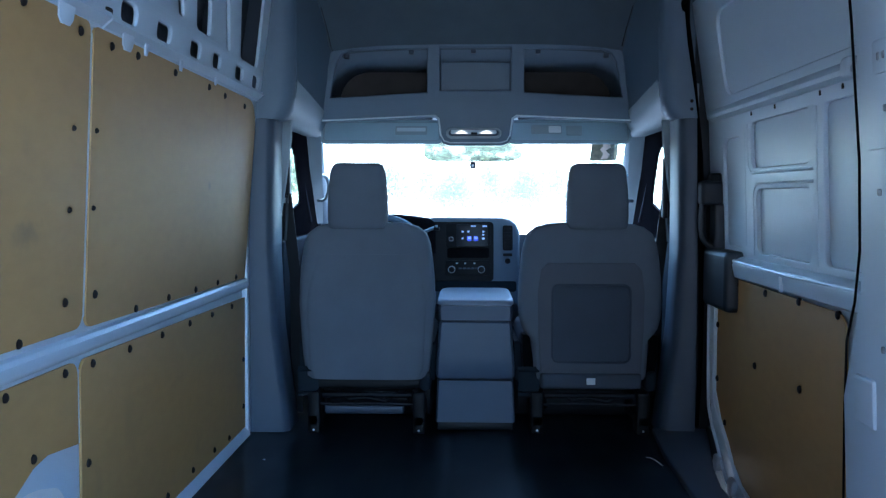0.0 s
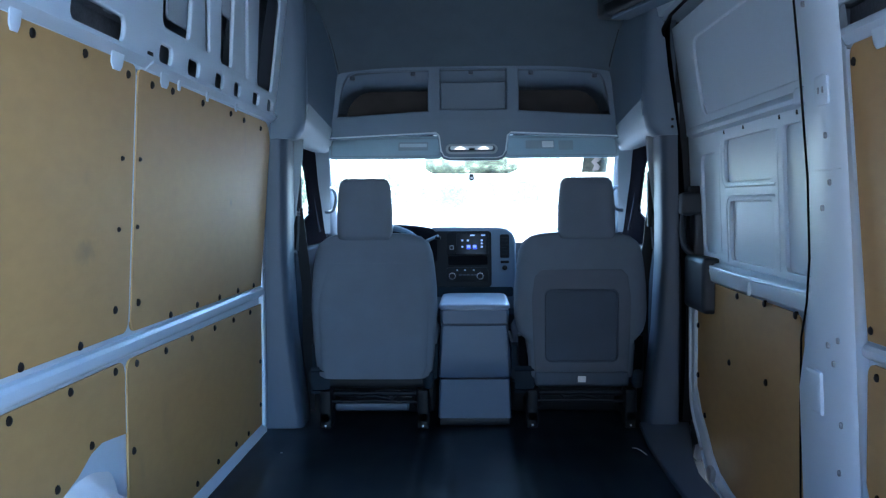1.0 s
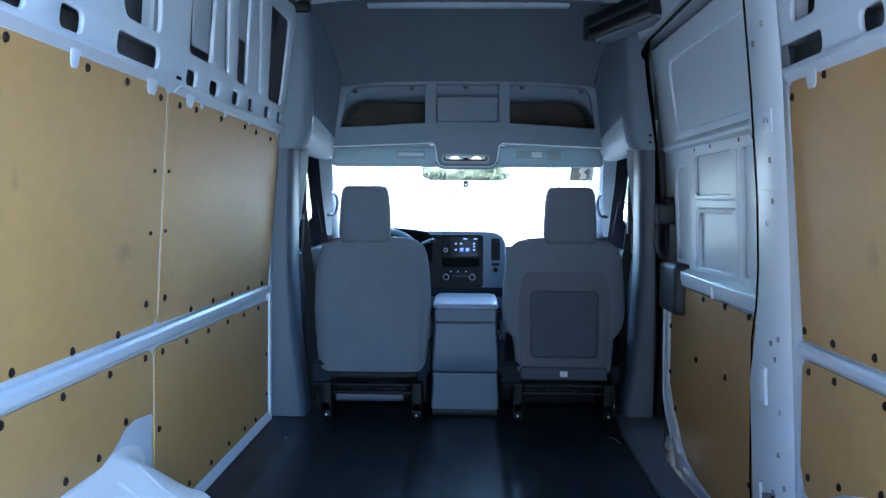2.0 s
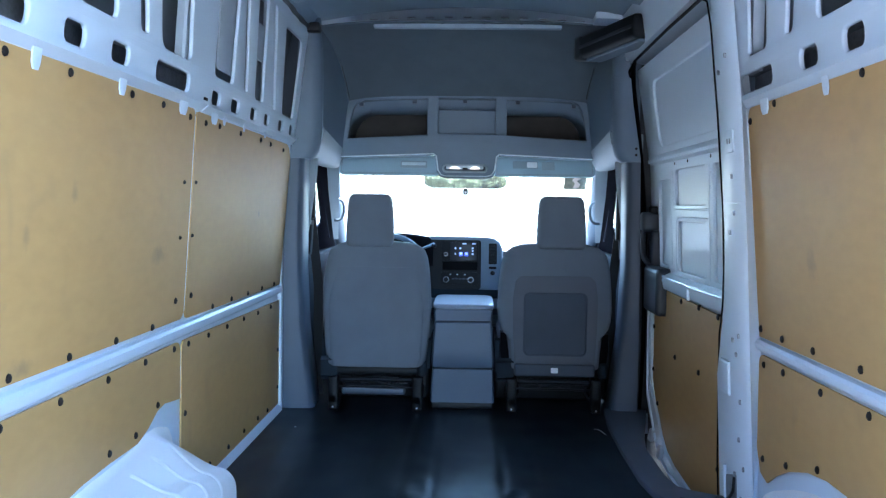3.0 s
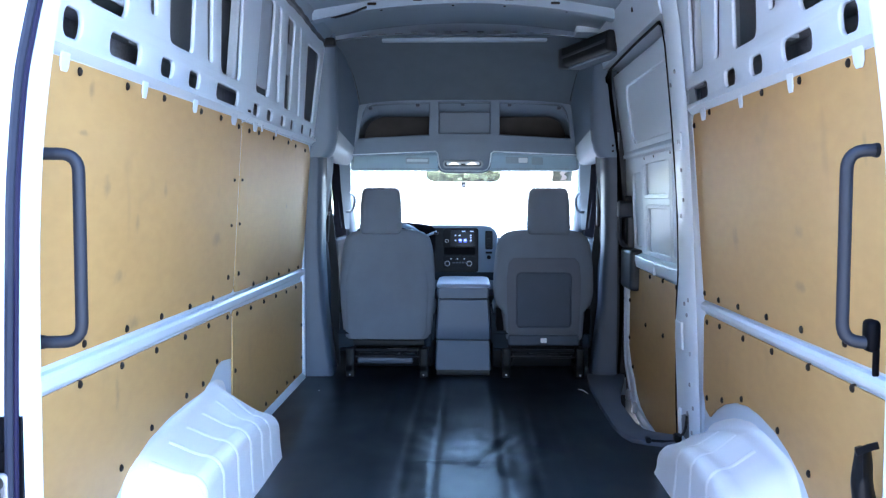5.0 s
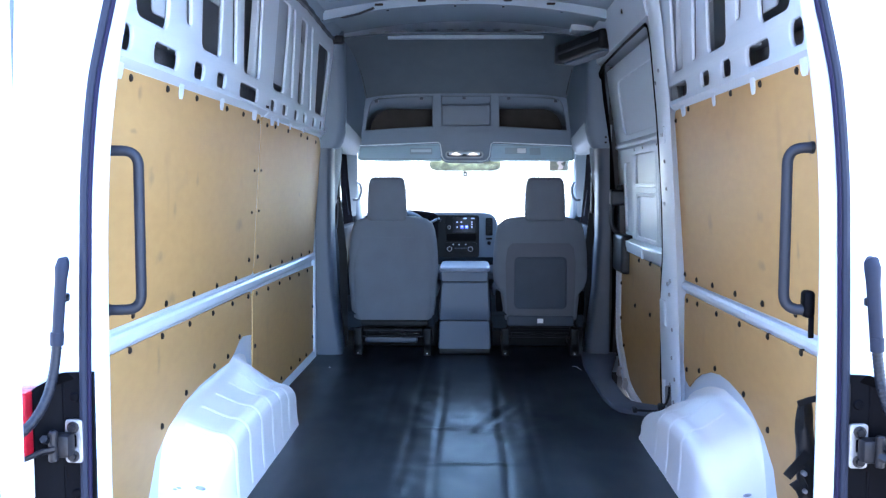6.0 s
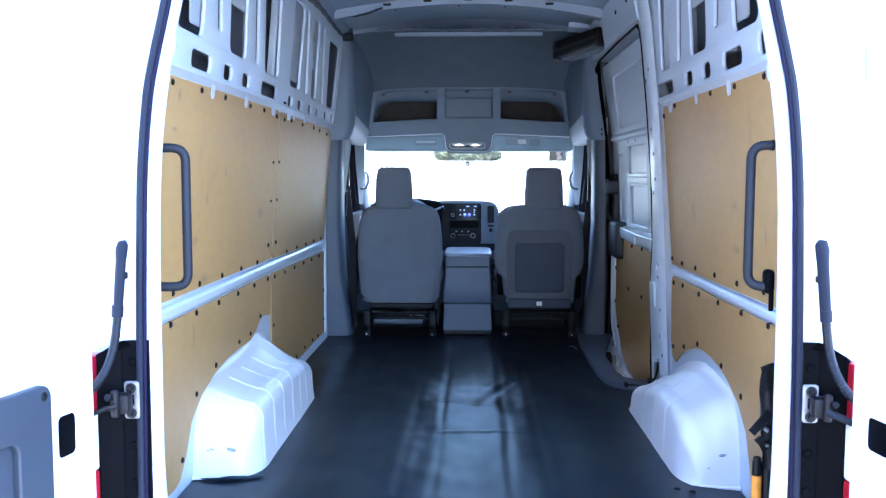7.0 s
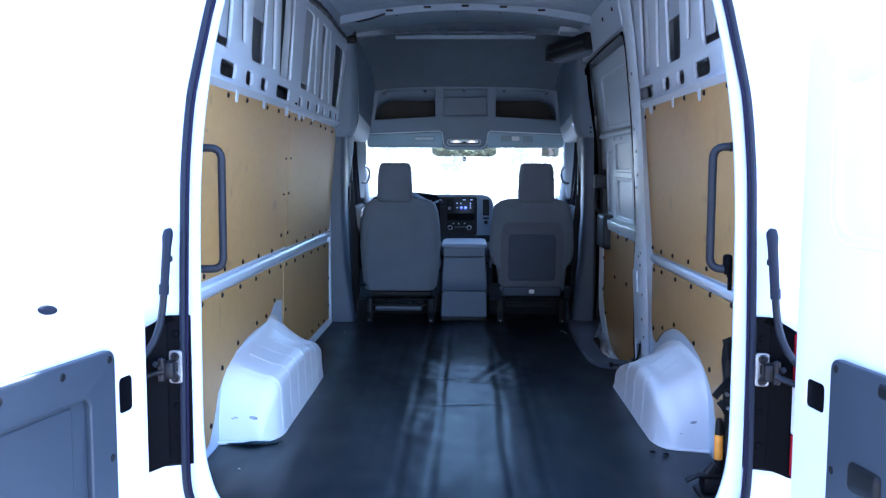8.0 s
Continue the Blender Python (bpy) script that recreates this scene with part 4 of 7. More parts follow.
def build_corner(side, x0):
    """The black corner trim, tail lamp, hinge and wiring tube beside the doorway."""
    s, mid, lift = side, 0.018, 0.004 * side

    def h(x):
        return mid + s * x

    trim = thing("corner_trim", "black plastic corner trim beside the rear doorway", "trim", "corner trims")
    prof = [(0.785, 0.386), (0.845, 0.384), (0.856, 0.380), (0.897, 0.350), (0.906, 0.350), (0.915, 0.356), (0.915, 0.398), (0.785, 0.398)]

    def edge(x, top):
        out = max(0.0, x - 0.845) / 0.06
        return (0.603 + lift - 0.035 * out ** 1.6) if top else (0.170 + lift - 0.016 * out)

    bm = loft([[(h(x), y, edge(x, top)) for x, y in prof] for top in (False, True)])
    part("cover", bm, COVER, trim, sharp=25)
    for x, z0, z1 in ((0.850, 0.18, 0.40), (0.850, 0.50, 0.592), (0.806, 0.515, 0.585), (0.806, 0.19, 0.39)):
        part("fold", tube([(h(x), 0.3835, z + lift) for z in (z0, z1)], 0.0032, 6), BLACK if x < 0.82 else COVER, trim)
    for z in (0.545, 0.335, 0.24):
        part("clip", lathe([(0.001, 0.004), (0.009, 0.003), (0.011, 0.0)], 12, pose(h(0.826), 0.384, z, 90)), COVER, trim)
    lamp = thing("tail_lamp", "red and clear rear lamp on the van corner", "tail lamp", "tail lamps")
    for z0, z1, m_, nm in ((0.43, 0.568, RED, "red_lens"), (0.285, 0.428, CLEAR, "clear_lens"), (0.165, 0.283, RED, "red_lens")):
        a, b = sorted((h(0.901), h(0.982)))
        part(nm, box(a, b, 0.322, 0.40, z0, z1, 0.006), m_, lamp)
    # hinge: a plate with two bolts, and a strap that reaches the door
    hinge = thing("door_hinge", "greasy steel rear door hinge bolted to the door frame", "hinge", "rear door hinges")
    part("plate", mapped(holed(rr(0.808, 0.842, 0.411, 0.501, 0.006), [rr(0.818, 0.838, 0.440, 0.472, 0.004)], 0.006, 0.002), lambda x, z, w: (h(x), 0.378 - w, z + lift)), ZINC, hinge, "dull zinc hinge plate")
    pieces("bolt", GREASY_BOLT, [pose(h(0.826), 0.372, z + lift, 90) @ Matrix.Scale(1.2, 4) for z in (0.486, 0.424)], hinge)
    a, b = sorted((h(0.820), h(0.866)))
    part("knuckle", box(a, b, 0.338, 0.376, 0.428 + lift, 0.478 + lift, 0.010), GREASE, hinge)
    part("pin", lathe([(0.008, -0.032), (0.010, -0.030), (0.010, 0.030), (0.006, 0.034)], 12, pose(h(0.852), 0.336, 0.456 + lift)), GREASE, hinge)
    part("strap", tube([(h(0.850), 0.332, 0.450 + lift), (h(0.866), 0.315, 0.446), (h(0.885), 0.285, 0.440), (s * x0, 0.222, 0.434)], [0.013, 0.010, 0.009, 0.011], 8, flat=0.6), GREASE, hinge)
    part("nut", lathe([(0.009, -0.006), (0.009, 0.006)], 6, pose(h(0.862), 0.322, 0.470, 60)), GREASE, hinge)
    # wiring tube
    duct = thing("wiring_conduit", "slate rubber wiring boot and corrugated tube to the rear door", "conduit", "wiring conduits")
    boot = [(h(0.833), 0.378, 0.846 + lift), (h(0.834), 0.368, 0.842 + lift), (h(0.835), 0.362, 0.828 + lift), (h(0.8365), 0.360, 0.80), (h(0.842), 0.358, 0.73), (h(0.8465), 0.357, 0.672)]
    tubing = part("boot", tube(boot, [0.007, 0.0150, 0.0165, 0.0140, 0.0135, 0.0128], 12, flat=0.85), GASKET, duct)
    part("cuff", tube([(h(0.8462), 0.357, 0.690), (h(0.8478), 0.3565, 0.662)], [0.0142, 0.0138], 12), GASKET, tubing)
    part("retainer", box(*sorted((h(0.828), h(0.842))), 0.366, 0.384, 0.752, 0.770, 0.004), BLACK, tubing)
    ctrl = [Vector((h(0.8465), 0.357, 0.675)), Vector((h(0.853), 0.352, 0.60)), Vector((h(0.852), 0.335, 0.50)), Vector((s * x0, 0.226, 0.474))]
    pts = []
    for k in range(90):
        t = k / 89
        pts.append((1 - t) ** 3 * ctrl[0] + 3 * t * (1 - t) ** 2 * ctrl[1] + 3 * t * t * (1 - t) * ctrl[2] + t ** 3 * ctrl[3])
    part("corrugated_tube", tube(pts, [0.0109 if k % 3 else 0.0096 for k in range(90)], 10), RUBBER_TUBE, duct, sharp=80)
    grab = thing("grab_handle", "dark grey padded grab handle on the rear door pillar", "handle", "grab handles")
    zt, zb = (1.073, 0.722) if s < 0 else (1.080, 0.732)
    ins = 0.693 if s < 0 else 0.716
    part("bar", tube(arc([(s * 0.765, 0.462, zt), (s * ins, 0.475, zt), (s * ins, 0.475, zb), (s * 0.765, 0.462, zb)], 0.035, 7), 0.0118, 12), HANDLE, grab)
    for z in (zt, zb):
        part("foot", lathe([(0.001, 0.004), (0.0125, 0.004), (0.0135, 0.0), (0.0135, -0.004)], 14, pose(s * 0.762, 0.464, z, 0, -90 * s)), BLACK, grab)


build_corner(-1, 0.90)
build_corner(1, 0.935)


def build_rear_door(side, hx, angle, with_cup):
    """A rear door swung open past the square; its own frame: u along the leaf from the hinge, v up, w towards the van's middle."""
    door = thing("rear_door", "white rear cargo door standing open with a grey trim panel", "door", "rear doors", "structure")
    a = radians(angle)
    e = Vector((side * math.sin(a), -math.cos(a), 0))
    nrm = Vector((-side * math.cos(a), -math.sin(a), 0))
    org = Vector((side * hx, 0.235, 0))

    def at(u, v, w):
        return org + e * u + nrm * w + Vector((0, 0, v))

    def sheet(poly, holes, w0, thick, bev=0.002):
        return mapped(holed(poly, holes, thick, bev, 2), lambda u, v, w: at(u, v, w0 + w))

    e0 = 0.022 if side < 0 else 0.017
    leaf = [(e0, -0.18), (0.80, -0.18), (0.80, 1.30), (0.77, 1.50), (0.68, 1.68), (0.54, 1.78), (0.30, 1.82), (0.12, 1.80), (e0 + 0.02, 1.72), (e0, 1.60)]
    part("shell", sheet(leaf[::-1], [], -0.045, 0.05, 0.01), DOOR_PAINT, door)
    win = rr(0.16, 0.68, 0.86, 1.46, 0.08)
    l0, l1, l2, l3 = (0.078, 0.142, 0.388, 0.487) if side < 0 else (0.066, 0.152, 0.413, 0.492)
    latch = rr(l0, l1, l2, l3, 0.016)
    p0 = 0.186 if side < 0 else 0.208
    panel = rr(p0, 0.74, -0.10, 0.566, 0.022)
    part("inner_sheet", sheet(leaf[::-1], [win, latch], -0.012, 0.012, 0.004), DOOR_PAINT, door)
    part("window_blank", sheet(rr(0.14, 0.70, 0.84, 1.48, 0.09), [], -0.024, 0.004), DOOR_PAINT, door)
    part("latch_pocket", sheet(rr(l0 - 0.005, l1 + 0.005, l2 - 0.005, l3 + 0.005, 0.016), [], -0.012, 0.010), COVER, door, "black rubber door stop pocket")
    rim = rr(l0, l1, l2, l3, 0.016)
    part("pocket_rim", tube([at(u, v, -0.005) for u, v in rim], 0.003, 6, closed=True), BLACK, door)
    if side < 0:
        part("grommet", mapped(lathe([(0.001, 0.004), (0.018, 0.003), (0.022, 0.0)], 16), lambda x, y, z: at(0.395 + 1.5 * x, 0.700 + 0.5 * y + 0.25 * x, z + 0.0005)), GASKET, door, "blue-grey rubber grommet")
    q0 = 0.09 if side < 0 else 0.30
    pocket = rr(p0 + q0, 0.71, -0.04, 0.478, 0.03)
    trim = part("trim_panel", sheet(panel, [pocket], 0.008, 0.010, 0.005), DOOR_TRIM, door, "grey moulded plastic door trim")
    part("trim_recess", sheet(rr(p0 + q0 - 0.01, 0.72, -0.05, 0.485, 0.03), [], -0.004, 0.006), DOOR_TRIM, trim)
    part("recess_step", mapped(box(p0 + q0 + 0.055, 0.70, -0.03, 0.462, -0.004, 0.004, 0.004), lambda u, v, w: at(u, v, w)), DOOR_TRIM, trim)
    spots = [(p0 + 0.018, 0.548), (p0 + 0.19, 0.544), (p0 + 0.385, 0.538), (p0 + 0.016, 0.302), (p0 + 0.016, 0.05)]
    for u, v in spots:
        part("trim_bolt", mapped(lathe([(0.001, 0.004), (0.007, 0.004), (0.0095, 0.003), (0.0115, 0.0)], 12), lambda x, y, z, u=u, v=v: at(u + x, v + y, z + 0.016)), BLACK, trim)
    if with_cup:
        part("pull_cup", mapped(box(0.30, 0.415, 0.285, 0.352, 0.006, 0.030, 0.02, 3), lambda u, v, w: at(u, v, w)), BLACK, trim, "black door pull")
        part("inside_release", mapped(box(0.40, 0.50, 0.525, 0.555, 0.012, 0.032, 0.012, 3), lambda u, v, w: at(u, v, w)), BLACK, trim, "black inside release lever")
    else:
        part("clip", mapped(box(0.285, 0.310, 0.185, 0.205, 0.004, 0.014, 0.004), lambda u, v, w: at(u, v, w)), BLACK, trim)
    # soft roll over the blanked window
    rows = []
    for k in range(21):
        t = k / 20
        u, rise = 0.17 + 0.58 * t, min(1.0, 5 * t) * min(1.0, 5 * (1 - t))
        v = 1.236 + 0.11 * (u - 0.18)
        rows.append([at(u, v + dv, -0.011 + rise * w) for dv, w in ((0.07, 0.0), (0.045, 0.008), (0.02, 0.017), (0.004, 0.020), (-0.010, 0.015), (-0.022, 0.004), (-0.027, 0.0))])
    part("pressed_roll", loft(rows, close=False), DOOR_PAINT, door, sharp=80)
    part("pressed_line", tube([at(u, v, -0.004) for u, v in rr(0.14, 0.70, 0.84, 1.48, 0.09)], 0.004, 6, closed=True), DOOR_PAINT, door)


build_rear_door(-1, 0.826, 12.5, False)
build_rear_door(1, 0.872, 9.0, True)


def build_jack():
    jack = thing("car_jack", "black bottle jack with amber label strapped in the rear corner", "jack", at=(0.82, 0.60, 0.0))
    j = Matrix.Translation((-0.82, -0.60, 0))

    def p(name, bm, m_, label="", sharp=35):
        bm.transform(j)
        part(name, bm, m_, jack, label, sharp)

    rings = []
    for k in range(22):
        z = 0.225 + 0.275 * k / 21
        ring = []
        for i in range(16):
            q = 2 * math.pi * i / 16
            r = 0.026 + 0.010 * noise.noise((1.4 * math.cos(q), 1.4 * math.sin(q), z * 13)) - 0.010 * (k / 21) ** 3
            ring.append((0.826 + 0.010 * math.sin(9 * z) + r * math.cos(q), 0.60 + r * math.sin(q), z))
        rings.append(ring)
    p("tool_bag", loft(rings), BLACK, "crumpled black tool pouch", 60)

    def strap(a, b, w, nm="strap"):
        a, b = Vector(a), Vector(b)
        d = (b - a).normalized()
        up = Vector((-d.z, 0, d.x))
        mid_ = (a + b) / 2 + Vector((0, -0.006, 0.004))
        p(nm, loft([[c + up * w + Vector((0, 0.002, 0)), c + up * w - Vector((0, 0.002, 0)), c - up * w - Vector((0, 0.002, 0)), c - up * w + Vector((0, 0.002, 0))] for c in (a, mid_, b)]), BLACK)

    strap((0.790, 0.572, 0.498), (0.835, 0.575, 0.512), 0.007)
    strap((0.768, 0.566, 0.330), (0.815, 0.570, 0.385), 0.011, "strap_tail")
    strap((0.782, 0.564, 0.318), (0.806, 0.566, 0.285), 0.010, "strap_tail")
    strap((0.800, 0.566, 0.350), (0.826, 0.566, 0.310), 0.009, "strap_tail")
    p("cylinder", lathe([(0.013, 0.06), (0.013, 0.205), (0.012, 0.240), (0.009, 0.255), (0.001, 0.256)], 16, pose(0.796, 0.60, 0)), BLACK)
    p("ram_body", lathe([(0.017, 0.05), (0.017, 0.215), (0.013, 0.245), (0.001, 0.246)], 16, pose(0.826, 0.605, 0)), BLACK)
    p("label_band", lathe([(0.0135, 0.128), (0.0135, 0.205)], 16, pose(0.796, 0.60, 0)), AMBER, "amber warning label band")
    p("foot_plate", box(0.735, 0.85, 0.55, 0.66, 0.006, 0.026, 0.008), GREASE)
    p("pump_block", box(0.745, 0.80, 0.565, 0.63, 0.026, 0.078, 0.012), GREASE)
    p("lever_bar", tube([(0.688, 0.56, 0.072), (0.73, 0.565, 0.090), (0.81, 0.57, 0.080)], 0.008, 8), GREASE)
    p("lever_socket", tube([(0.748, 0.556, 0.095), (0.772, 0.558, 0.128)], [0.012, 0.009], 8), GREASE)
    p("release_knob", lathe([(0.006, -0.006), (0.006, 0.006), (0.001, 0.007)], 10, pose(0.803, 0.556, 0.342, 90)), STEEL)
    p("release_knob", lathe([(0.005, -0.006), (0.005, 0.006), (0.001, 0.007)], 10, pose(0.806, 0.556, 0.300, 90)), STEEL)
    clamp = thing("strap_clamp", "black clamp and strap on a grab handle foot", "clamp")
    part("jaw", box(0.752, 0.776, 0.446, 0.482, 0.715, 0.775, 0.010, 3), COVER, clamp)
    part("tongue", mapped(box(-0.006, 0.006, -0.004, 0.004, -0.05, 0.0, 0.003), lambda a, b, c: (0.768 + a, 0.452 + b, 0.722 + c)), COVER, clamp)


build_jack()


# ---- wheel housings ----
def eased(table, y):
    for (y0, a), (y1, b) in zip(table, table[1:]):
        if y <= y1:
            t = max(0.0, (y - y0) / (y1 - y0))
            return a + (b - a) * t
    return table[-1][1]


def housing_row(y, spec, lift):
    """One cross-section of a wheel housing: fin on the side wall, crease, flat top, shoulder, side."""
    y0, y1, x_in, fin, crease, shoulder, blunt = spec
    a, b = min(1.0, max(0.0, (y - y0) / 0.17)), min(1.0, max(0.0, (y1 - y) / blunt))
    close = math.sqrt(max(0.0, 1 - (1 - a) ** 2.9)) * math.sqrt(max(0.0, 1 - (1 - b) ** 2.2))
    tuck = 0.055 * (1 - a) ** 3 + 0.10 * (1 - b) ** 4
    hf, hc, hs = (eased(tb, y) * close for tb in (fin, crease, shoulder))
    hf = max(hf, hc)
    xi = x_in + tuck
    rad = min(0.060, hs)
    row = []
    for i in range(31):
        t = i / 30
        if t < 0.14:
            u = t / 0.14
            x, z = 0.906 - 0.030 * u ** 1.6, hf + (hc - hf) * (1 - (1 - u) ** 1.7)
            nx, nz = 0.6, 0.8
        elif t < 0.42:
            u = (t - 0.14) / 0.28
            x, z = 0.876 + (xi + 0.055 - 0.876) * u, hc + (hs - hc) * (u * u * (3 - 2 * u) * 0.5 + u * 0.5)
            nx, nz = 0.2, 1.0
        elif t < 0.72:
            u = (t - 0.42) / 0.30 * math.pi / 2
            x, z = xi + 0.055 * (1 - math.sin(u)), hs - rad * (1 - math.cos(u))
            nx, nz = math.sin(u), math.cos(u)
        else:
            u = (t - 0.72) / 0.28
            x, z = xi - 0.010 * u * u, (hs - rad) * (1 - u) - 0.004 * u
            nx, nz = 1.0, 0.0
        row.append((x - nx * lift, y, z + nz * lift))
    return row


def build_housing(side, spec, ribs, marks):
    house = thing("wheel_housing", "white painted steel wheel housing with pressed ribs and scuffs", "wheel housing", "wheel housings")
    y0, y1 = spec[0], spec[1]
    n = 110
    rings = []
    for j in range(n + 1):
        q = -1 + 2 * j / n
        q = math.copysign(1 - (1 - abs(q)) ** 1.5, q)
        rings.append([(side * x, y, z) for x, y, z in housing_row((y0 + y1) / 2 + (y1 - y0) / 2 * q, spec, 0.0)])
    part("shell", loft(rings, close=False), HOUSING, house, sharp=70)
    for r, yc in enumerate(ribs):
        rows = []
        for dy, up in ((-0.016, -0.001), (-0.008, 0.0020), (0.0, 0.0042), (0.008, 0.0020), (0.016, -0.001)):
            rows.append([(side * x, y, z) for x, y, z in housing_row(yc + dy, spec, up)][6:30])
        part("pressed_rib", loft(rows, close=False), HOUSING, house, sharp=70)
    lip = [(side * x, y, z) for x, y, z in ((0.895, y0 - 0.030, 0.004), (0.80, y0 - 0.010, 0.002), (spec[2] + 0.03, y0 + 0.01, 0.002))]
    part("foot_flange", tube(lip, [0.007, 0.005, 0.003], 8, flat=1.2), HOUSING, house)
    for x, z, r in marks:
        rear = housing_row(y0 + 0.02, spec, 0.0)
        yy = y0 + 0.17 * (1 - max(0.0, 1 - (z / 0.225) ** 2) ** (1 / 2.9))
        part("scuff_mark", mapped(lathe([(0.001, 0.0012), (r * 0.7, 0.0010), (r, 0.0)], 9), lambda a, b, c, x=x, z=z, yy=yy: (side * (x + a * 1.3), yy - c - 0.002 + 0.10 * b, z + b * 0.5 + 0.2 * a)), SCUFF, house, "grey scuff")


LEFT_HOUSING = (1.105, 2.205, 0.688, [(1.05, 0.24), (1.12, 0.262), (1.35, 0.296), (1.57, 0.320), (1.85, 0.325), (2.04, 0.374), (2.20, 0.372)], [(1.1, 0.262), (1.35, 0.280), (1.65, 0.286), (1.85, 0.300), (1.94, 0.312), (2.00, 0.300), (2.06, 0.272), (2.20, 0.20)], [(1.1, 0.225), (1.5, 0.238), (1.7, 0.234), (1.9, 0.214), (2.05, 0.192), (2.20, 0.165)], 0.10)
RIGHT_HOUSING = (1.075, 2.105, 0.718, [(1.0, 0.20), (1.036, 0.25), (1.082, 0.288), (1.2, 0.312), (1.35, 0.334), (1.52, 0.348), (1.64, 0.338), (1.777, 0.304), (1.92, 0.246), (2.02, 0.185), (2.10, 0.14)], [(1.06, 0.245), (1.2, 0.272), (1.4, 0.284), (1.52, 0.283), (1.7, 0.245), (1.95, 0.168), (2.10, 0.12)], [(1.06, 0.20), (1.3, 0.222), (1.5, 0.214), (1.65, 0.200), (1.85, 0.152), (2.0, 0.105), (2.10, 0.09)], 0.14)
build_housing(-1, LEFT_HOUSING, (1.22, 1.38, 1.54, 1.70, 1.85, 1.98), ((0.772, 0.090, 0.013), (0.838, 0.090, 0.006), (0.85, 0.086, 0.005)))
build_housing(1, RIGHT_HOUSING, (1.36, 1.54, 1.72, 1.99), ((0.846, 0.100, 0.010), (0.80, 0.06, 0.004)))


# ---- the sliding door ----
SD = [(-0.06, 0.925), (0.64, 0.925), (0.72, 0.925), (1.18, 0.905), (1.24, 0.895), (1.62, 0.835), (1.70, 0.81)]


def xs(z):
    return interp(SD, z)


def build_sliding_door():
    door = thing("sliding_door", "closed white sliding side door with pressed panels and plywood below", "sliding door", kind="structure")

    def sheet(poly, holes, w0, thick, bev=0.002, seg=2):
        return mapped(holed(poly, holes, thick, bev, seg), lambda y, z, w: (xs(z) + w0 + w, y, z))

    rings = [[(x + 0.012, y, z) for y in (2.20, 3.86)] for z, x in ((-0.30, 1.0), (0.5, 1.01), (1.0, 0.99), (1.45, 0.94), (1.80, 0.88), (1.94, 0.83))]
    part("outer_skin", solid(loft(rings, close=False), 0.004), SIDE_PAINT, door)
    # upper panel with its shallow pressed field
    part("upper_panel", sheet([(2.24, 1.232), (3.74, 1.232), (3.70, 1.655), (2.24, 1.655)], [rr(2.27, 3.47, 1.275, 1.575, 0.06)], 0.0, 0.004, 0.005, 4), SIDE_PAINT, door)
    part("upper_field", sheet(rr(2.25, 3.50, 1.25, 1.60, 0.06), [], 0.009, 0.003), SIDE_PAINT, door)
    # the ledge under it
    led = loft([[(x, y, z) for x, z in ((0.905, 1.262), (0.878, 1.244), (0.868, 1.226), (0.870, 1.214), (0.915, 1.196), (0.915, 1.262))] for y in (2.24, 3.66)])
    part("ledge", led, SIDE_PAINT, door)
    part("ledge_stop", box(0.862, 0.90, 2.42, 2.47, 1.205, 1.255, 0.012, 3), SIDE_PAINT, door)
    # middle panel: two window blanks and a side pressing
    holes = [rr(2.735, 3.245, 1.012, 1.172, 0.035), rr(2.735, 3.20, 0.735, 0.952, 0.035), rr(2.36, 2.655, 0.735, 1.172, 0.03), rr(3.335, 3.56, 0.745, 1.135, 0.04)]
    part("middle_panel", sheet([(2.24, 0.70), (3.72, 0.70), (3.72, 1.215), (2.24, 1.215)], holes, 0.0, 0.006, 0.0045, 2), SIDE_PAINT, door)
    part("blank_panel", sheet(rr(2.30, 3.62, 0.71, 1.20, 0.02), [], 0.010, 0.003), SIDE_PAINT, door)
    for run in (((3.272, 1.165), (3.272, 1.000), (2.720, 0.998)), ((2.720, 0.966), (3.225, 0.966), (3.225, 0.730)), ((2.695, 1.165), (2.695, 0.735))):
        part("pressed_bead", tube(arc([(xs(z) - 0.003, y, z) for y, z in run], 0.05, 6), 0.0085, 10, flat=0.7), SIDE_PAINT, door)
    part("side_bead", tube([(xs(z) - 0.002, 3.305, z) for z in (0.76, 1.15)], 0.007, 10), SIDE_PAINT, door)
    # dark blocks in place of real openings, for the shade inside them
    for y in (2.52, 2.66, 3.0, 3.22):
        part("punched_hole", box(xs(1.195) - 0.010, xs(1.195) + 0.004, y - 0.006, y + 0.006, 1.188, 1.202, 0.002), PLUG, door)
    # pressed shelf above the plywood
    shelf = loft([[(x, y, z) for x, z in ((0.94, 0.722), (0.905, 0.716), (0.884, 0.705), (0.878, 0.690), (0.886, 0.650), (0.905, 0.640), (0.94, 0.640))] for y in (2.33, 3.38)])
    part("pressed_shelf", shelf, SIDE_PAINT, door)
    part("shelf_bead", tube([(0.884, 2.36, 0.702), (0.882, 2.84, 0.696), (0.880, 2.90, 0.700), (0.884, 3.36, 0.704)], 0.006, 8), SIDE_PAINT, door)
    part("shelf_notch", box(0.872, 0.885, 2.864, 2.876, 0.645, 0.69, 0.003), SIDE_PAINT, door)
    curve = [(3.585, 0.60), (3.585, 0.20), (3.51, 0.11), (3.416, 0.05), (3.344, -0.01), (3.25, -0.055), (3.10, -0.08), (2.88, -0.09), (2.44, -0.10)]
    ply = part("plywood_panel", mapped(holed([*round_corner(2.44 + 0.09, 0.640 - 0.06, 0.05, 180, 90), (3.56, 0.640), *curve][::-1], (), 0.005, 0.001), lambda y, z, w: (0.905 + w, y, z)), PLY, door)
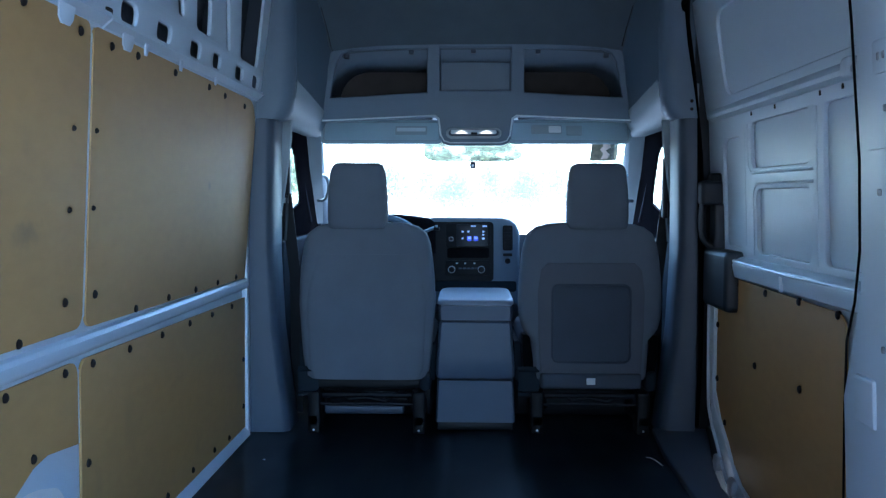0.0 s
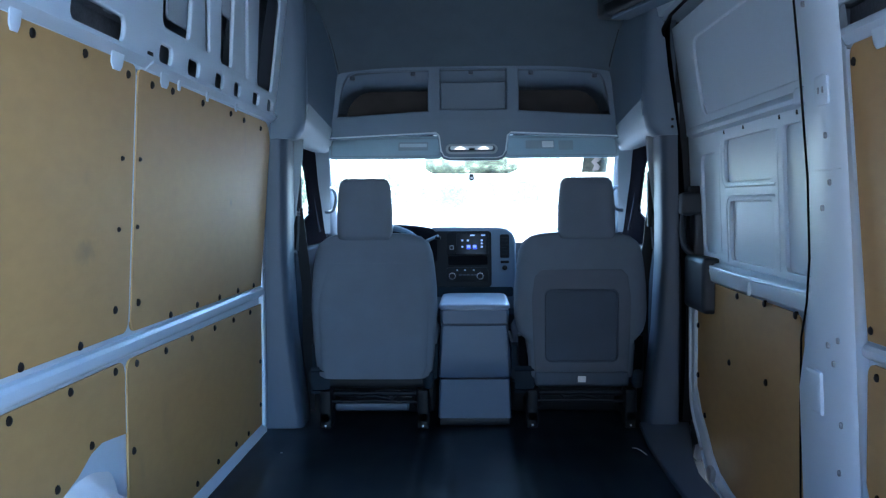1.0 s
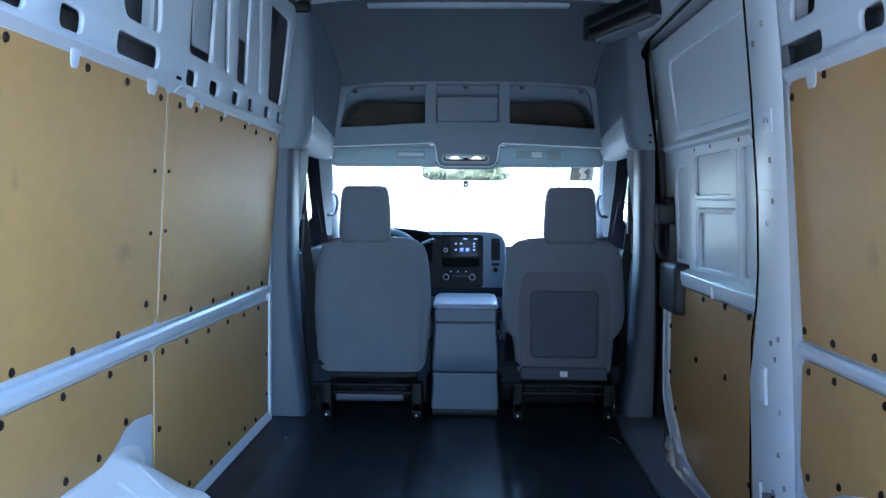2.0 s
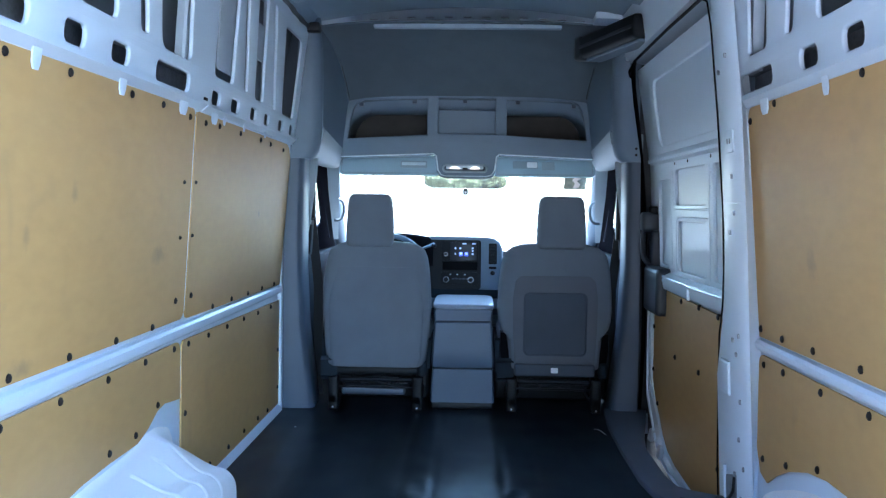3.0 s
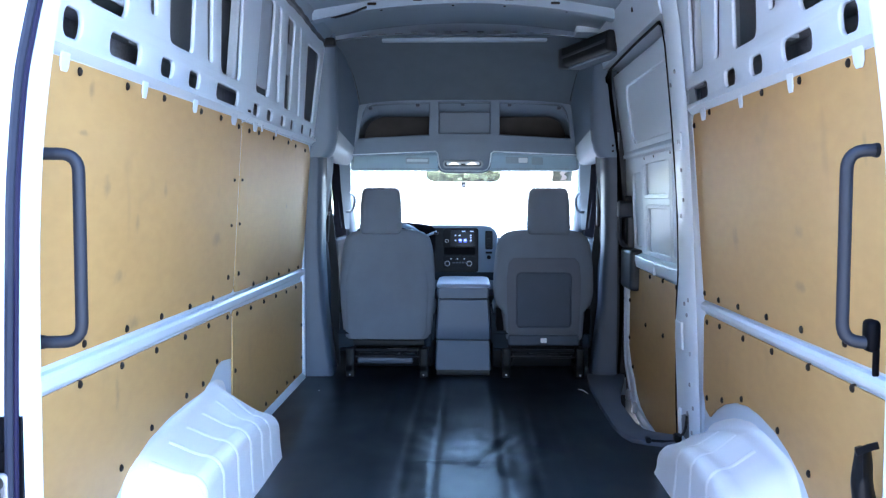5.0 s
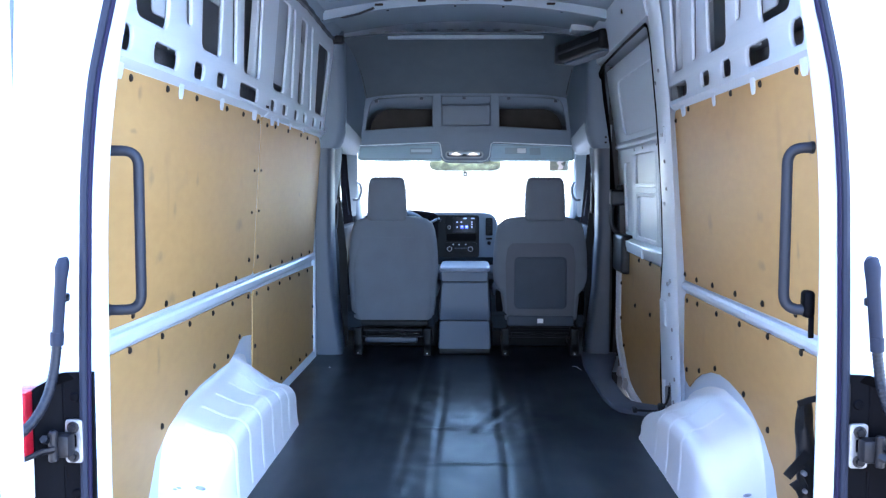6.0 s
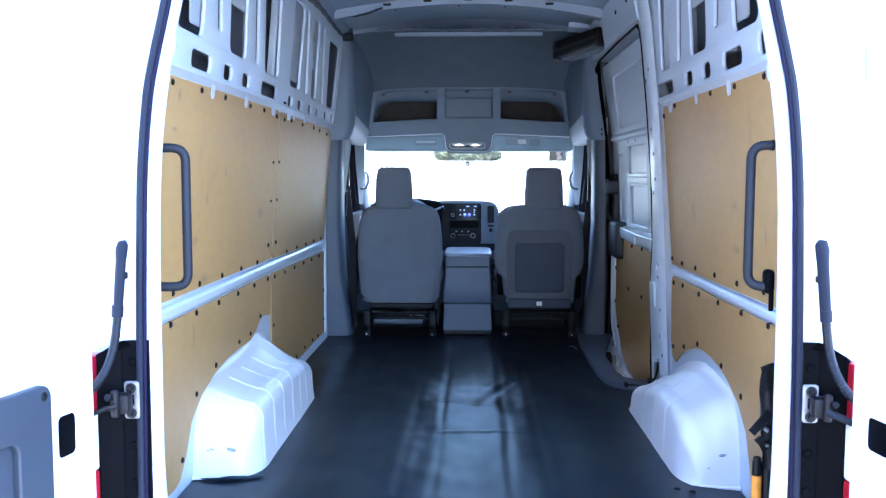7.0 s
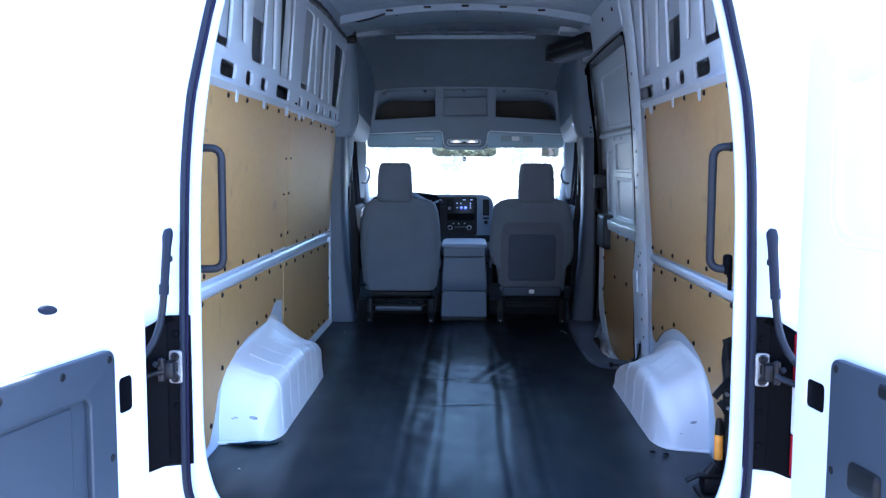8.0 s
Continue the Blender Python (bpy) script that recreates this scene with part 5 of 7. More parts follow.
    pieces("fastener", PLUG_MESH, [Matrix.Translation((0.900, y, z)) @ pose(0, 0, 0, 0, -90, 0) for y, z in ((3.062, 0.622), (2.785, 0.628), (2.525, 0.625), (3.35, 0.622), (3.147, 0.377), (2.764, 0.384), (3.57, 0.45), (3.565, 0.25), (2.48, 0.10), (3.46, 0.11))], ply)
    part("lower_sheet", sheet([(2.24, 0.03), (3.70, 0.03), (3.70, 0.70), (2.24, 0.70)], [], 0.004, 0.006), SIDE_PAINT, door)
    # dark block added for the shade in the gap below the flange
    part("gap_shade", box(0.912, 0.93, 2.42, 3.74, -0.30, 0.025, 0.004), RUBBER, door, "black block added as shade in the door bottom gap")
    # front edge of the leaf with its wavy flange
    rim = [(3.66, 0.62), (3.645, 0.20), (3.605, 0.09), (3.51, 0.01), (3.43, -0.055), (3.32, -0.105), (3.12, -0.125), (2.88, -0.130), (2.44, -0.140)]
    band = mapped(holed(curve + rim[::-1], (), 0.006, 0.003, 2), lambda y, z, w: (0.899 + w, y, z))
    part("front_flange", band, SIDE_PAINT, door)
    part("flange_bead", tube([(0.893, y, z) for y, z in smooth_path(curve)], 0.005, 8), SIDE_PAINT, door)
    part("front_bead", tube([(0.889, y, z) for y, z in smooth_path(rim)], 0.006, 8), SIDE_PAINT, door)
    for y, z in ((3.48, -0.045), (3.30, -0.075)):
        part("sill_clip", mapped(box(-0.010, 0.012, -0.028, 0.028, -0.022, 0.026, 0.006), lambda a, b, c, y=y, z=z: (0.880 + a + 0.3 * c, y + b + 0.4 * c, z + c)), PRIMER, door)
    part("latch_catch", box(0.872, 0.915, 2.27, 2.315, 0.86, 1.04, 0.012, 3), SIDE_PAINT, door)
    part("latch_catch", box(0.862, 0.90, 2.275, 2.31, 0.83, 0.92, 0.010, 3), SIDE_PAINT, door)
    # inside handle
    h = part("inside_handle", box(0.856, 0.93, 3.34, 3.64, 0.522, 0.735, 0.02, 3), LEVER, door, "dark grey plastic door lever housing")
    part("lever_pivot", box(0.832, 0.930, 3.570, 3.650, 0.892, 0.985, 0.018, 3), LEVER, h)
    part("lever_top", box(0.868, 0.922, 3.580, 3.640, 0.962, 1.012, 0.012, 3), BLACK, h)
    part("lever", tube(arc([(0.848, 3.612, 0.91), (0.843, 3.612, 0.83), (0.848, 3.600, 0.755), (0.900, 3.570, 0.728)], 0.035), 0.0145, 10, flat=0.9), LEVER, h)
    part("lever_back", box(0.878, 0.932, 3.560, 3.640, 0.725, 0.90, 0.012, 3), LEVER, h)
    # seals round the opening
    path = [(0.872, 3.735, 0.02), (0.882, 3.735, 0.30), (0.882, 3.735, 0.60), (0.872, 3.735, 0.90), (0.852, 3.73, 1.15), (0.822, 3.715, 1.40), (0.793, 3.70, 1.58), (0.782, 3.66, 1.655), (0.778, 3.56, 1.683), (0.775, 2.9, 1.690), (0.772, 2.36, 1.686), (0.772, 2.30, 1.66), (0.782, 2.285, 1.58), (0.812, 2.287, 1.30), (0.838, 2.288, 1.0), (0.850, 2.30, 0.80), (0.862, 2.345, 0.68), (0.870, 2.40, 0.58), (0.876, 2.415, 0.40), (0.880, 2.415, 0.15), (0.885, 2.41, 0.02)]
    part("door_seal", tube(path, [0.010, 0.011, 0.014] + [0.021] * 5 + [0.009] * 3 + [0.003] * 10, 10, flat=0.7), COVER, door, "black rubber weather seal")


build_sliding_door()


def build_header():
    """Roof side rail over the sliding door."""
    bm = loft([[(x, y, z) for x, z in ((0.755, 1.700), (0.745, 1.74), (0.725, 1.86), (0.72, 1.92), (0.90, 1.92), (0.90, 1.70))] for y in (2.25, 3.80)])
    ob = part("wall_header", bm, PAINT)
    tagged(ob, "white roof rail above the sliding door", "wall", kind="structure")
    part("punched_hole", box(0.727, 0.738, 2.40, 2.415, 1.80, 1.82, 0.003), PLUG, ob)
    part("punched_hole", box(0.727, 0.738, 2.70, 2.715, 1.80, 1.82, 0.003), PLUG, ob)


build_header()


# ---- the cab ----
def build_cab_sides():
    for side in (-1, 1):
        s = side
        wall = part("cab_wall_left" if s < 0 else "cab_wall_right", mapped(holed([(3.84, -0.05), (5.30, -0.05), (5.30, 0.82), (4.66, 1.37), (3.84, 1.42)], [[(3.93, 0.80), (5.19, 0.80), (5.10, 0.90), (4.66, 1.255), (4.58, 1.285), (3.96, 1.275), (3.93, 1.24)]], 0.014, 0.004, 2), lambda y, z, w: (s * (0.868 - 0.05 * max(0.0, z - 0.8) + w), y, z)), CAB_DARK)
        tagged(wall, "dark grey front door inner side of the cab", "wall", kind="structure")
        part("window_frame", mapped(holed([(3.92, 0.74), (5.04, 0.74), (4.98, 0.80), (4.70, 1.06), (4.57, 1.235), (4.46, 1.285), (3.95, 1.295), (3.92, 1.26)], [[(3.97, 0.838), (4.25, 0.842), (4.50, 0.895), (4.50, 0.935), (4.34, 1.115), (4.28, 1.145), (4.0, 1.16), (3.97, 1.14)]], 0.008, 0.002), lambda y, z, w: (s * (0.848 - 0.05 * max(0.0, z - 0.8) + w), y, z)), SASH, wall, "black rubber window surround")
        part("door_trim", box(*sorted((s * 0.815, s * 0.85)), 4.0, 5.0, 0.05, 0.735, 0.015, 3), CAB_DARK, wall)
        part("glass_run", tube([(s * 0.838, 4.42, 1.20), (s * 0.838, 4.60, 0.98), (s * 0.838, 4.78, 0.80)], 0.006, 6), GASKET, wall)
        pane = part("window_2" if s < 0 else "window_3", mapped(holed([(3.94, 0.81), (4.98, 0.81), (4.49, 1.235), (3.95, 1.26)], (), 0.003), lambda y, z, w: (s * (0.872 - 0.05 * max(0.0, z - 0.8) + w), y, z)), SIDE_GLASS)
        tagged(pane, "clear side window of the cab door", "window", kind="structure")
        pane.visible_shadow = False
        # sloping A-pillar trim
        o = 0.030 if s < 0 else 0.016
        bm = tube([(s * (0.800 + o), 5.26, 0.74), (s * (0.798 + o), 5.12, 0.86), (s * (0.79 + o), 4.90, 1.05), (s * (0.775 + o), 4.68, 1.25), (s * 0.74, 4.50, 1.38)], [0.04, 0.04, 0.036, 0.044, 0.06], 12, flat=1.0)
        face = [[(s * 0.846, 4.545, 1.262), (s * 0.800, 4.56, 1.250), (s * 0.752, 4.585, 1.235)], [(s * 0.846, 4.60, 1.190), (s * 0.805, 4.62, 1.185), (s * 0.757, 4.64, 1.165)], [(s * 0.846, 4.72, 1.045), (s * 0.815, 4.745, 1.045), (s * 0.778, 4.77, 1.040)], [(s * 0.846, 4.99, 0.785), (s * 0.832, 5.00, 0.785), (s * 0.818, 5.01, 0.785)]]
        tagged(part("pillar_cover", solid(loft(face, close=False), 0.006), JAMB, sharp=60), "pale grey moulded cover beside the windscreen pillar", "pillar trim", "windscreen pillar covers", "structure")
        tagged(part("pillar_trim", bm, PILLAR_TRIM), "grey moulded windscreen pillar trim", "pillar trim", "windscreen pillar trims", "structure")
        tagged(part("windscreen_pillar", tube([(s * 0.862, 5.33, 0.74), (s * 0.858, 5.10, 0.97), (s * 0.848, 4.88, 1.17), (s * 0.835, 4.68, 1.36)], 0.052, 10), PAINT), "white painted windscreen pillar of the cab", "pillar", kind="structure")
        grip = thing("pillar_grip", "grey grab grip on the windscreen pillar", "grip", "pillar grips")
        part("bar", tube(arc([(s * 0.805, 4.80, 1.035), (s * 0.762, 4.80, 1.030), (s * 0.748, 4.80, 0.985), (s * 0.752, 4.80, 0.940), (s * 0.770, 4.80, 0.905), (s * 0.81, 4.82, 0.905)], 0.02, 4), 0.0095, 8), PILLAR_TRIM, grip)


build_cab_sides()


def build_b_pillars():
    for s in (-1, 1):
        trim = thing("door_pillar_trim", "grey plastic trim over the pillar behind the front seats", "pillar trim", "door pillar trims")
        # dark lower part
        a, b = (0.882, 0.782) if s < 0 else (0.848, 0.772)
        rings = []
        for z, grow in ((0.0, -0.055), (0.06, -0.05), (0.18, -0.035), (0.40, -0.008), (0.7, 0.006), (1.0, 0.004), (1.225, -0.002)):
            xi, xo = b + grow, a - (0.02 * max(0.0, z - 0.6))
            rings.append([(s * xo, 3.672, z), (s * (xi + 0.03), 3.675, z), (s * (xi + 0.006), 3.69, z), (s * xi, 3.72, z), (s * (xi + 0.004), 3.86, z), (s * (xi + 0.03), 3.90, z), (s * xo, 3.90, z)])
        part("lower_cover", loft(rings), PILLAR_COVER, trim, sharp=60)
        # paler upper part, widening into the roof
        rings = []
        for z, xi, xo in ((1.222, 0.748, 0.878), (1.232, 0.732, 0.876), (1.26, 0.716, 0.872), (1.30, 0.706, 0.866), (1.40, 0.699, 0.850), (1.50, 0.698, 0.834), (1.65, 0.698, 0.818), (1.78, 0.702, 0.808), (1.90, 0.71, 0.805)):
            xo -= 0.0 if s < 0 else 0.042
            xm = min(xi + 0.05, xo - 0.006)
            rings.append([(s * xo, 3.662, z), (s * xm, 3.664, z), (s * (xi + 0.016), 3.675, z), (s * xi, 3.71, z), (s * (xi + 0.012), 3.80, z), (s * (xm + 0.02 if xm + 0.02 < xo else xo - 0.002), 3.86, z), (s * xo, 3.86, z)])
        part("upper_cover", loft(rings), MID, trim, sharp=60)
        if s > 0:
            for z in (1.255, 1.285):
                part("punched_hole", lathe([(0.001, 0.003), (0.006, 0.002), (0.0065, 0)], 10, pose(0.812, 3.662, z, 90)), PLUG, trim)
        # pale jamb edge seen in front of the pillar
        part("jamb_edge", loft([[(s * x, 3.905, z), (s * (x + 0.006), 3.90, z), (s * 0.86, 3.90, z), (s * 0.86, 3.935, z), (s * (x + 0.006), 3.935, z)] for z, x in ((0.40, 0.840), (0.70, 0.826), (0.80, 0.810), (0.92, 0.788), (1.05, 0.770), (1.15, 0.757), (1.235, 0.752))]), JAMB, trim)
        side = thing("cab_side_trim", "grey moulded trim between pillar and overhead shelf, window light in its colour", "trim", "cab side trims")
        side_wall = []
        for y, xt, zt, xm, zm, xb, zb in ((3.735, 0.706, 1.862, 0.700, 1.62, 0.700, 1.37), (3.85, 0.690, 1.828, 0.692, 1.58, 0.695, 1.355), (3.95, 0.676, 1.790, 0.684, 1.55, 0.690, 1.340), (4.05, 0.661, 1.730, 0.674, 1.50, 0.684, 1.325), (4.13, 0.649, 1.655, 0.666, 1.46, 0.678, 1.312), (4.235, 0.634, 1.553, 0.655, 1.42, 0.672, 1.295)):
            side_wall.append([(s * xt, y, zt), (s * xm, y, zm), (s * xb, y, zb), (s * 0.84, y, zb - 0.01), (s * 0.84, y, zt + 0.02)])
        part("upper_panel", loft(side_wall), MID, side, "mid grey moulded upper panel", sharp=60)
        # flared part is coloured paler than the upper panel for the windscreen light
        flare = []
        for y, pts in ((3.745, ((0.698, 1.376), (0.706, 1.315), (0.732, 1.25), (0.80, 1.236))), (3.95, ((0.688, 1.346), (0.700, 1.29), (0.735, 1.237), (0.82, 1.226))), (4.21, ((0.670, 1.302), (0.680, 1.26), (0.715, 1.217), (0.83, 1.216))), (4.42, ((0.700, 1.272), (0.715, 1.237), (0.745, 1.212), (0.84, 1.217))), (4.60, ((0.735, 1.255), (0.745, 1.230), (0.770, 1.214), (0.85, 1.219)))):
            flare.append([(s * x, y, z) for x, z in pts] + [(s * 0.86, y, 1.23), (s * 0.86, y, 1.36), (s * (pts[0][0] + 0.03), y, pts[0][1] + 0.01)])
        part("flared_panel", loft(flare), FLARE, side, sharp=75)
        belt = thing("seat_belt", "dark seat belt hanging from the door pillar", "seat belt", "seat belts")
        for k, run in enumerate((((0.790, 3.96, 1.06), (0.788, 3.96, 0.95), (0.790, 3.95, 0.82), (0.795, 3.94, 0.74)), ((0.806, 3.97, 1.08), (0.798, 3.98, 0.92), (0.782, 3.99, 0.76), (0.764, 4.00, 0.58), (0.760, 4.00, 0.0)))):
            a, b = (0.024, 0.002) if k else (0.002, 0.02)
            part("webbing", loft([[(s * (x - a), y - b, z), (s * (x + a), y - b, z), (s * (x + a), y + b, z), (s * (x - a), y + b, z)] for x, y, z in run]), BLACK if k else WEBBING, belt)
        x0, x1 = sorted((s * (0.771 if s > 0 else 0.774), s * (0.826 if s > 0 else 0.802)))
        part("slide_cover", box(x0, x1, 3.936, 3.975, 0.836 if s > 0 else 0.93, 1.085, 0.008, 3), BLACK, belt)
        part("loop", tube([(s * 0.800, 3.965 + 0.026 * math.cos(q), 1.06 + 0.02 * math.sin(q)) for q in [2 * math.pi * k / 14 for k in range(14)]], 0.005, 8, closed=True), GREASE, belt)
        part("tongue", box(s * 0.790, s * 0.802, 3.945, 3.975, 0.90, 0.925, 0.004), STEEL, belt)
        part("tongue_grip", box(s * 0.788, s * 0.804, 3.94, 3.98, 0.925, 0.955, 0.006), BLACK, belt)


build_b_pillars()


def build_headliner():
    prof = [(3.705, 1.893), (3.82, 1.868), (3.95, 1.822), (4.05, 1.760), (4.13, 1.685), (4.19, 1.615), (4.225, 1.590), (4.228, 1.575)]
    rings = []
    for y, z in prof:
        half = 0.722 - 0.148 * (y - 3.70)
        rings.append([(half * (-1 + i / 8), y, z - 0.03 * abs(-1 + i / 8) ** 4) for i in range(17)])
    ob = part("headliner", solid(loft(rings, close=False), 0.01), LINER, sharp=60)
    tagged(ob, "grey felt headliner curving down over the cab", "headliner", kind="structure")
    for s in (-1, 1):
        pts = [(s * (0.708 - 0.146 * (y - 3.70)), y - 0.006, z - 0.031) for y, z in prof]
        part("edge_line", tube(pts, 0.0045, 6), BLACK, ob)
    strip = box(-0.455, 0.455, 3.72, 3.76, 1.868, 1.902, 0.006)
    st = part("roof_strip", mapped(strip, lambda x, y, z: (x, y, z - 0.010 * abs(x / 0.455) ** 2)), STRIP)
    tagged(st, "pale metal strip along the headliner edge", "strip")
    for x in (-0.40, -0.12, 0.08, 0.26, 0.41):
        part("clip", lathe([(0.001, 0.003), (0.005, 0.002), (0.006, 0)], 8, pose(x, 3.719, 1.882, 90)), PLUG, st)
    # row of slots: their shade is drawn with small grey blocks
    for k in range(13):
        x = -0.54 + 0.09 * k
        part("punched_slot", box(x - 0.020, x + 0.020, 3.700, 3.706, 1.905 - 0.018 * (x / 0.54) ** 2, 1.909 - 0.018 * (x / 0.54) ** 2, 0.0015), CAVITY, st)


build_headliner()


def build_shelf():
    sh = thing("overhead_shelf", "grey plastic overhead shelf with open bays above the windscreen", "overhead shelf")
    outer = [(-0.69, 1.262), (-0.175, 1.285), (-0.160, 1.272), (-0.150, 1.185), (-0.138, 1.168), (-0.115, 1.160), (0.115, 1.160), (0.138, 1.168), (0.150, 1.185), (0.160, 1.272), (0.175, 1.285), (0.69, 1.262), (0.692, 1.34), (0.672, 1.45), (0.650, 1.53), (0.622, 1.575), (0.575, 1.598), (0.0, 1.612), (-0.575, 1.598), (-0.622, 1.575), (-0.650, 1.53), (-0.672, 1.45), (-0.692, 1.34)]
    bay_l = [(-0.654, 1.352), (-0.207, 1.378), (-0.205, 1.584), (-0.555, 1.578), (-0.600, 1.560), (-0.622, 1.525), (-0.640, 1.45)]
    bay_r = [(-x, z) for x, z in bay_l[::-1]]
    bay_c = rr(-0.164, 0.164, 1.385, 1.588, 0.012)
    bm = mapped(holed(outer, [bay_l, bay_r, bay_c], 0.02, 0.009, 3), lambda x, z, w: (x, 4.222 - w, z))
    part("fascia", bm, MID, sh, sharp=50)
    part("tray", box(-0.66, 0.66, 4.23, 4.62, 1.33, 1.352, 0.006), BAY, sh)
    part("back", box(-0.67, 0.67, 4.60, 4.62, 1.33, 1.60, 0.004), BAY, sh)
    # rounded valance behind the upper edge of the bays
    bends = [(s * x, d) for s, run in ((-1, ((0.66, 0.13), (0.645, 0.085), (0.62, 0.045), (0.58, 0.015), (0.53, 0.0))), (1, ((0.53, 0.0), (0.58, 0.015), (0.62, 0.045), (0.645, 0.085), (0.66, 0.13)))) for x, d in run]
    part("valance", loft([[(x, 4.230, 1.600), (x, 4.236, 1.572 - 0.4 * d), (x, 4.244, 1.545 - 0.8 * d), (x, 4.258, 1.522 - d), (x, 4.285, 1.508 - d), (x, 4.33, 1.505 - d), (x, 4.60, 1.53 - d), (x, 4.60, 1.60)] for x, d in bends]), MID, sh, sharp=60)
    for x in (-0.19, 0.19):
        part("divider", box(x - 0.008, x + 0.008, 4.23, 4.61, 1.345, 1.59, 0.004), MID, sh)
    for s in (-1, 1):
        part("end_panel", box(s * 0.655, s * 0.675, 4.23, 4.62, 1.33, 1.60, 0.004), DARK, sh)
    part("centre_panel", box(-0.156, 0.156, 4.234, 4.262, 1.372, 1.522, 0.006), MID, sh, "grey blanking panel in the middle bay")
    for x, z in ((-0.575, 1.548), (-0.285, 1.566), (-0.01, 1.570), (0.275, 1.566), (0.575, 1.548)):
        part("hook", box(x - 0.012, x + 0.012, 4.218, 4.248, z - 0.011, z + 0.010, 0.005), DARK, sh)
    # underside pods that carry visors and lamp
    for s in (-1, 1):
        part("light_edge", tube([(s * 0.69, 4.208, 1.262), (s * 0.178, 4.208, 1.284), (s * 0.162, 4.208, 1.270), (s * 0.152, 4.208, 1.195), (s * 0.138, 4.208, 1.171), (s * 0.112, 4.208, 1.163), (0.0, 4.208, 1.163)], 0.006, 8), PALE, sh)
    part("underside", mapped(box(-0.70, 0.70, 4.23, 4.74, 1.285, 1.33, 0.01), lambda x, y, z: (x, y, z + 0.02)), PALE, sh)
    lamp = thing("dome_lamp", "lit dome lamp with two warm bulbs between the sun visors", "lamp")
    part("housing", mapped(holed(rr(-0.128, 0.112, 1.184, 1.225, 0.020), [rr(-0.122, 0.106, 1.189, 1.221, 0.016)], 0.008, 0.003, 2), lambda x, z, w: (x, 4.202 - w, z)), JAMB, lamp)
    part("lens", mapped(holed(rr(-0.121, 0.105, 1.188, 1.222, 0.015), (), 0.004, 0.001), lambda x, z, w: (x, 4.202 - w, z)), DARK, lamp, "smoked lens")
    part("lens_strip", mapped(holed(rr(-0.108, 0.092, 1.202, 1.217, 0.006), (), 0.003, 0.001), lambda x, z, w: (x, 4.197 - w, z)), PALE, lamp)
    for x in (-0.062, 0.048):
        glowing = [(x - 0.026, 1.2035), (x + 0.026, 1.2035), (x + 0.012, 1.212), (x + 0.003, 1.2155), (x - 0.003, 1.2155), (x - 0.012, 1.212)]
        part("bulb", mapped(holed(glowing, (), 0.003, 0.001), lambda xx, z, w: (xx, 4.193 - w, z)), BULB, lamp, "glowing warm lens")
    part("switch", box(-0.020, 0.008, 4.184, 4.196, 1.198, 1.208, 0.003), BLACK, lamp)
    for s in (-1, 1):
        v = thing("sun_visor", "grey folded sun visor with a pale vanity panel", "sun visor", "sun visors")
        x0, x1 = (0.158, 0.716)
        bm = mapped(holed(rr(x0, x1, -0.075, 0.03, 0.02), (), 0.016, 0.006, 3), lambda x, z, w: (s * x, 4.44 - w + z * 0.5, 1.250 + z))
        part("flap", bm, VISOR, v)
        edge = rr(x0 + 0.008, x1 - 0.008, -0.067, 0.022, 0.016)
        part("piping", tube([(s * x, 4.428 + z * 0.5, 1.250 + z) for x, z in edge], 0.0035, 6, closed=True), JAMB, v)

        def patch(name, a, b, c, d, m_, label, lift=0.0):
            part(name, mapped(holed(rr(a, b, c, d, 0.004), (), 0.004, 0.001), lambda x, z, w: (s * x, 4.428 - lift - w + z * 0.5, 1.250 + z)), m_, v, label)

        if s < 0:
            patch("vanity_panel", 0.225, 0.372, -0.036, 0.004, JAMB, "dull vanity mirror cover")
            patch("vanity_slide", 0.232, 0.366, -0.020, -0.004, PALE, "pale slide of the vanity cover", 0.003)
        else:
            patch("vanity_panel", 0.262, 0.402, -0.032, 0.008, JAMB, "dull vanity mirror cover")
            patch("label_patch", 0.343, 0.398, -0.026, 0.004, WHITE_TAG, "white printed label patch", 0.003)
            patch("vanity_flap", 0.425, 0.495, -0.040, 0.006, JAMB, "dull printed panel")
        part("pivot_arm", tube([(s * 0.69, 4.43, 1.30), (s * 0.60, 4.435, 1.292), (s * 0.20, 4.435, 1.292)], 0.007, 8), DARK, v)


build_shelf()


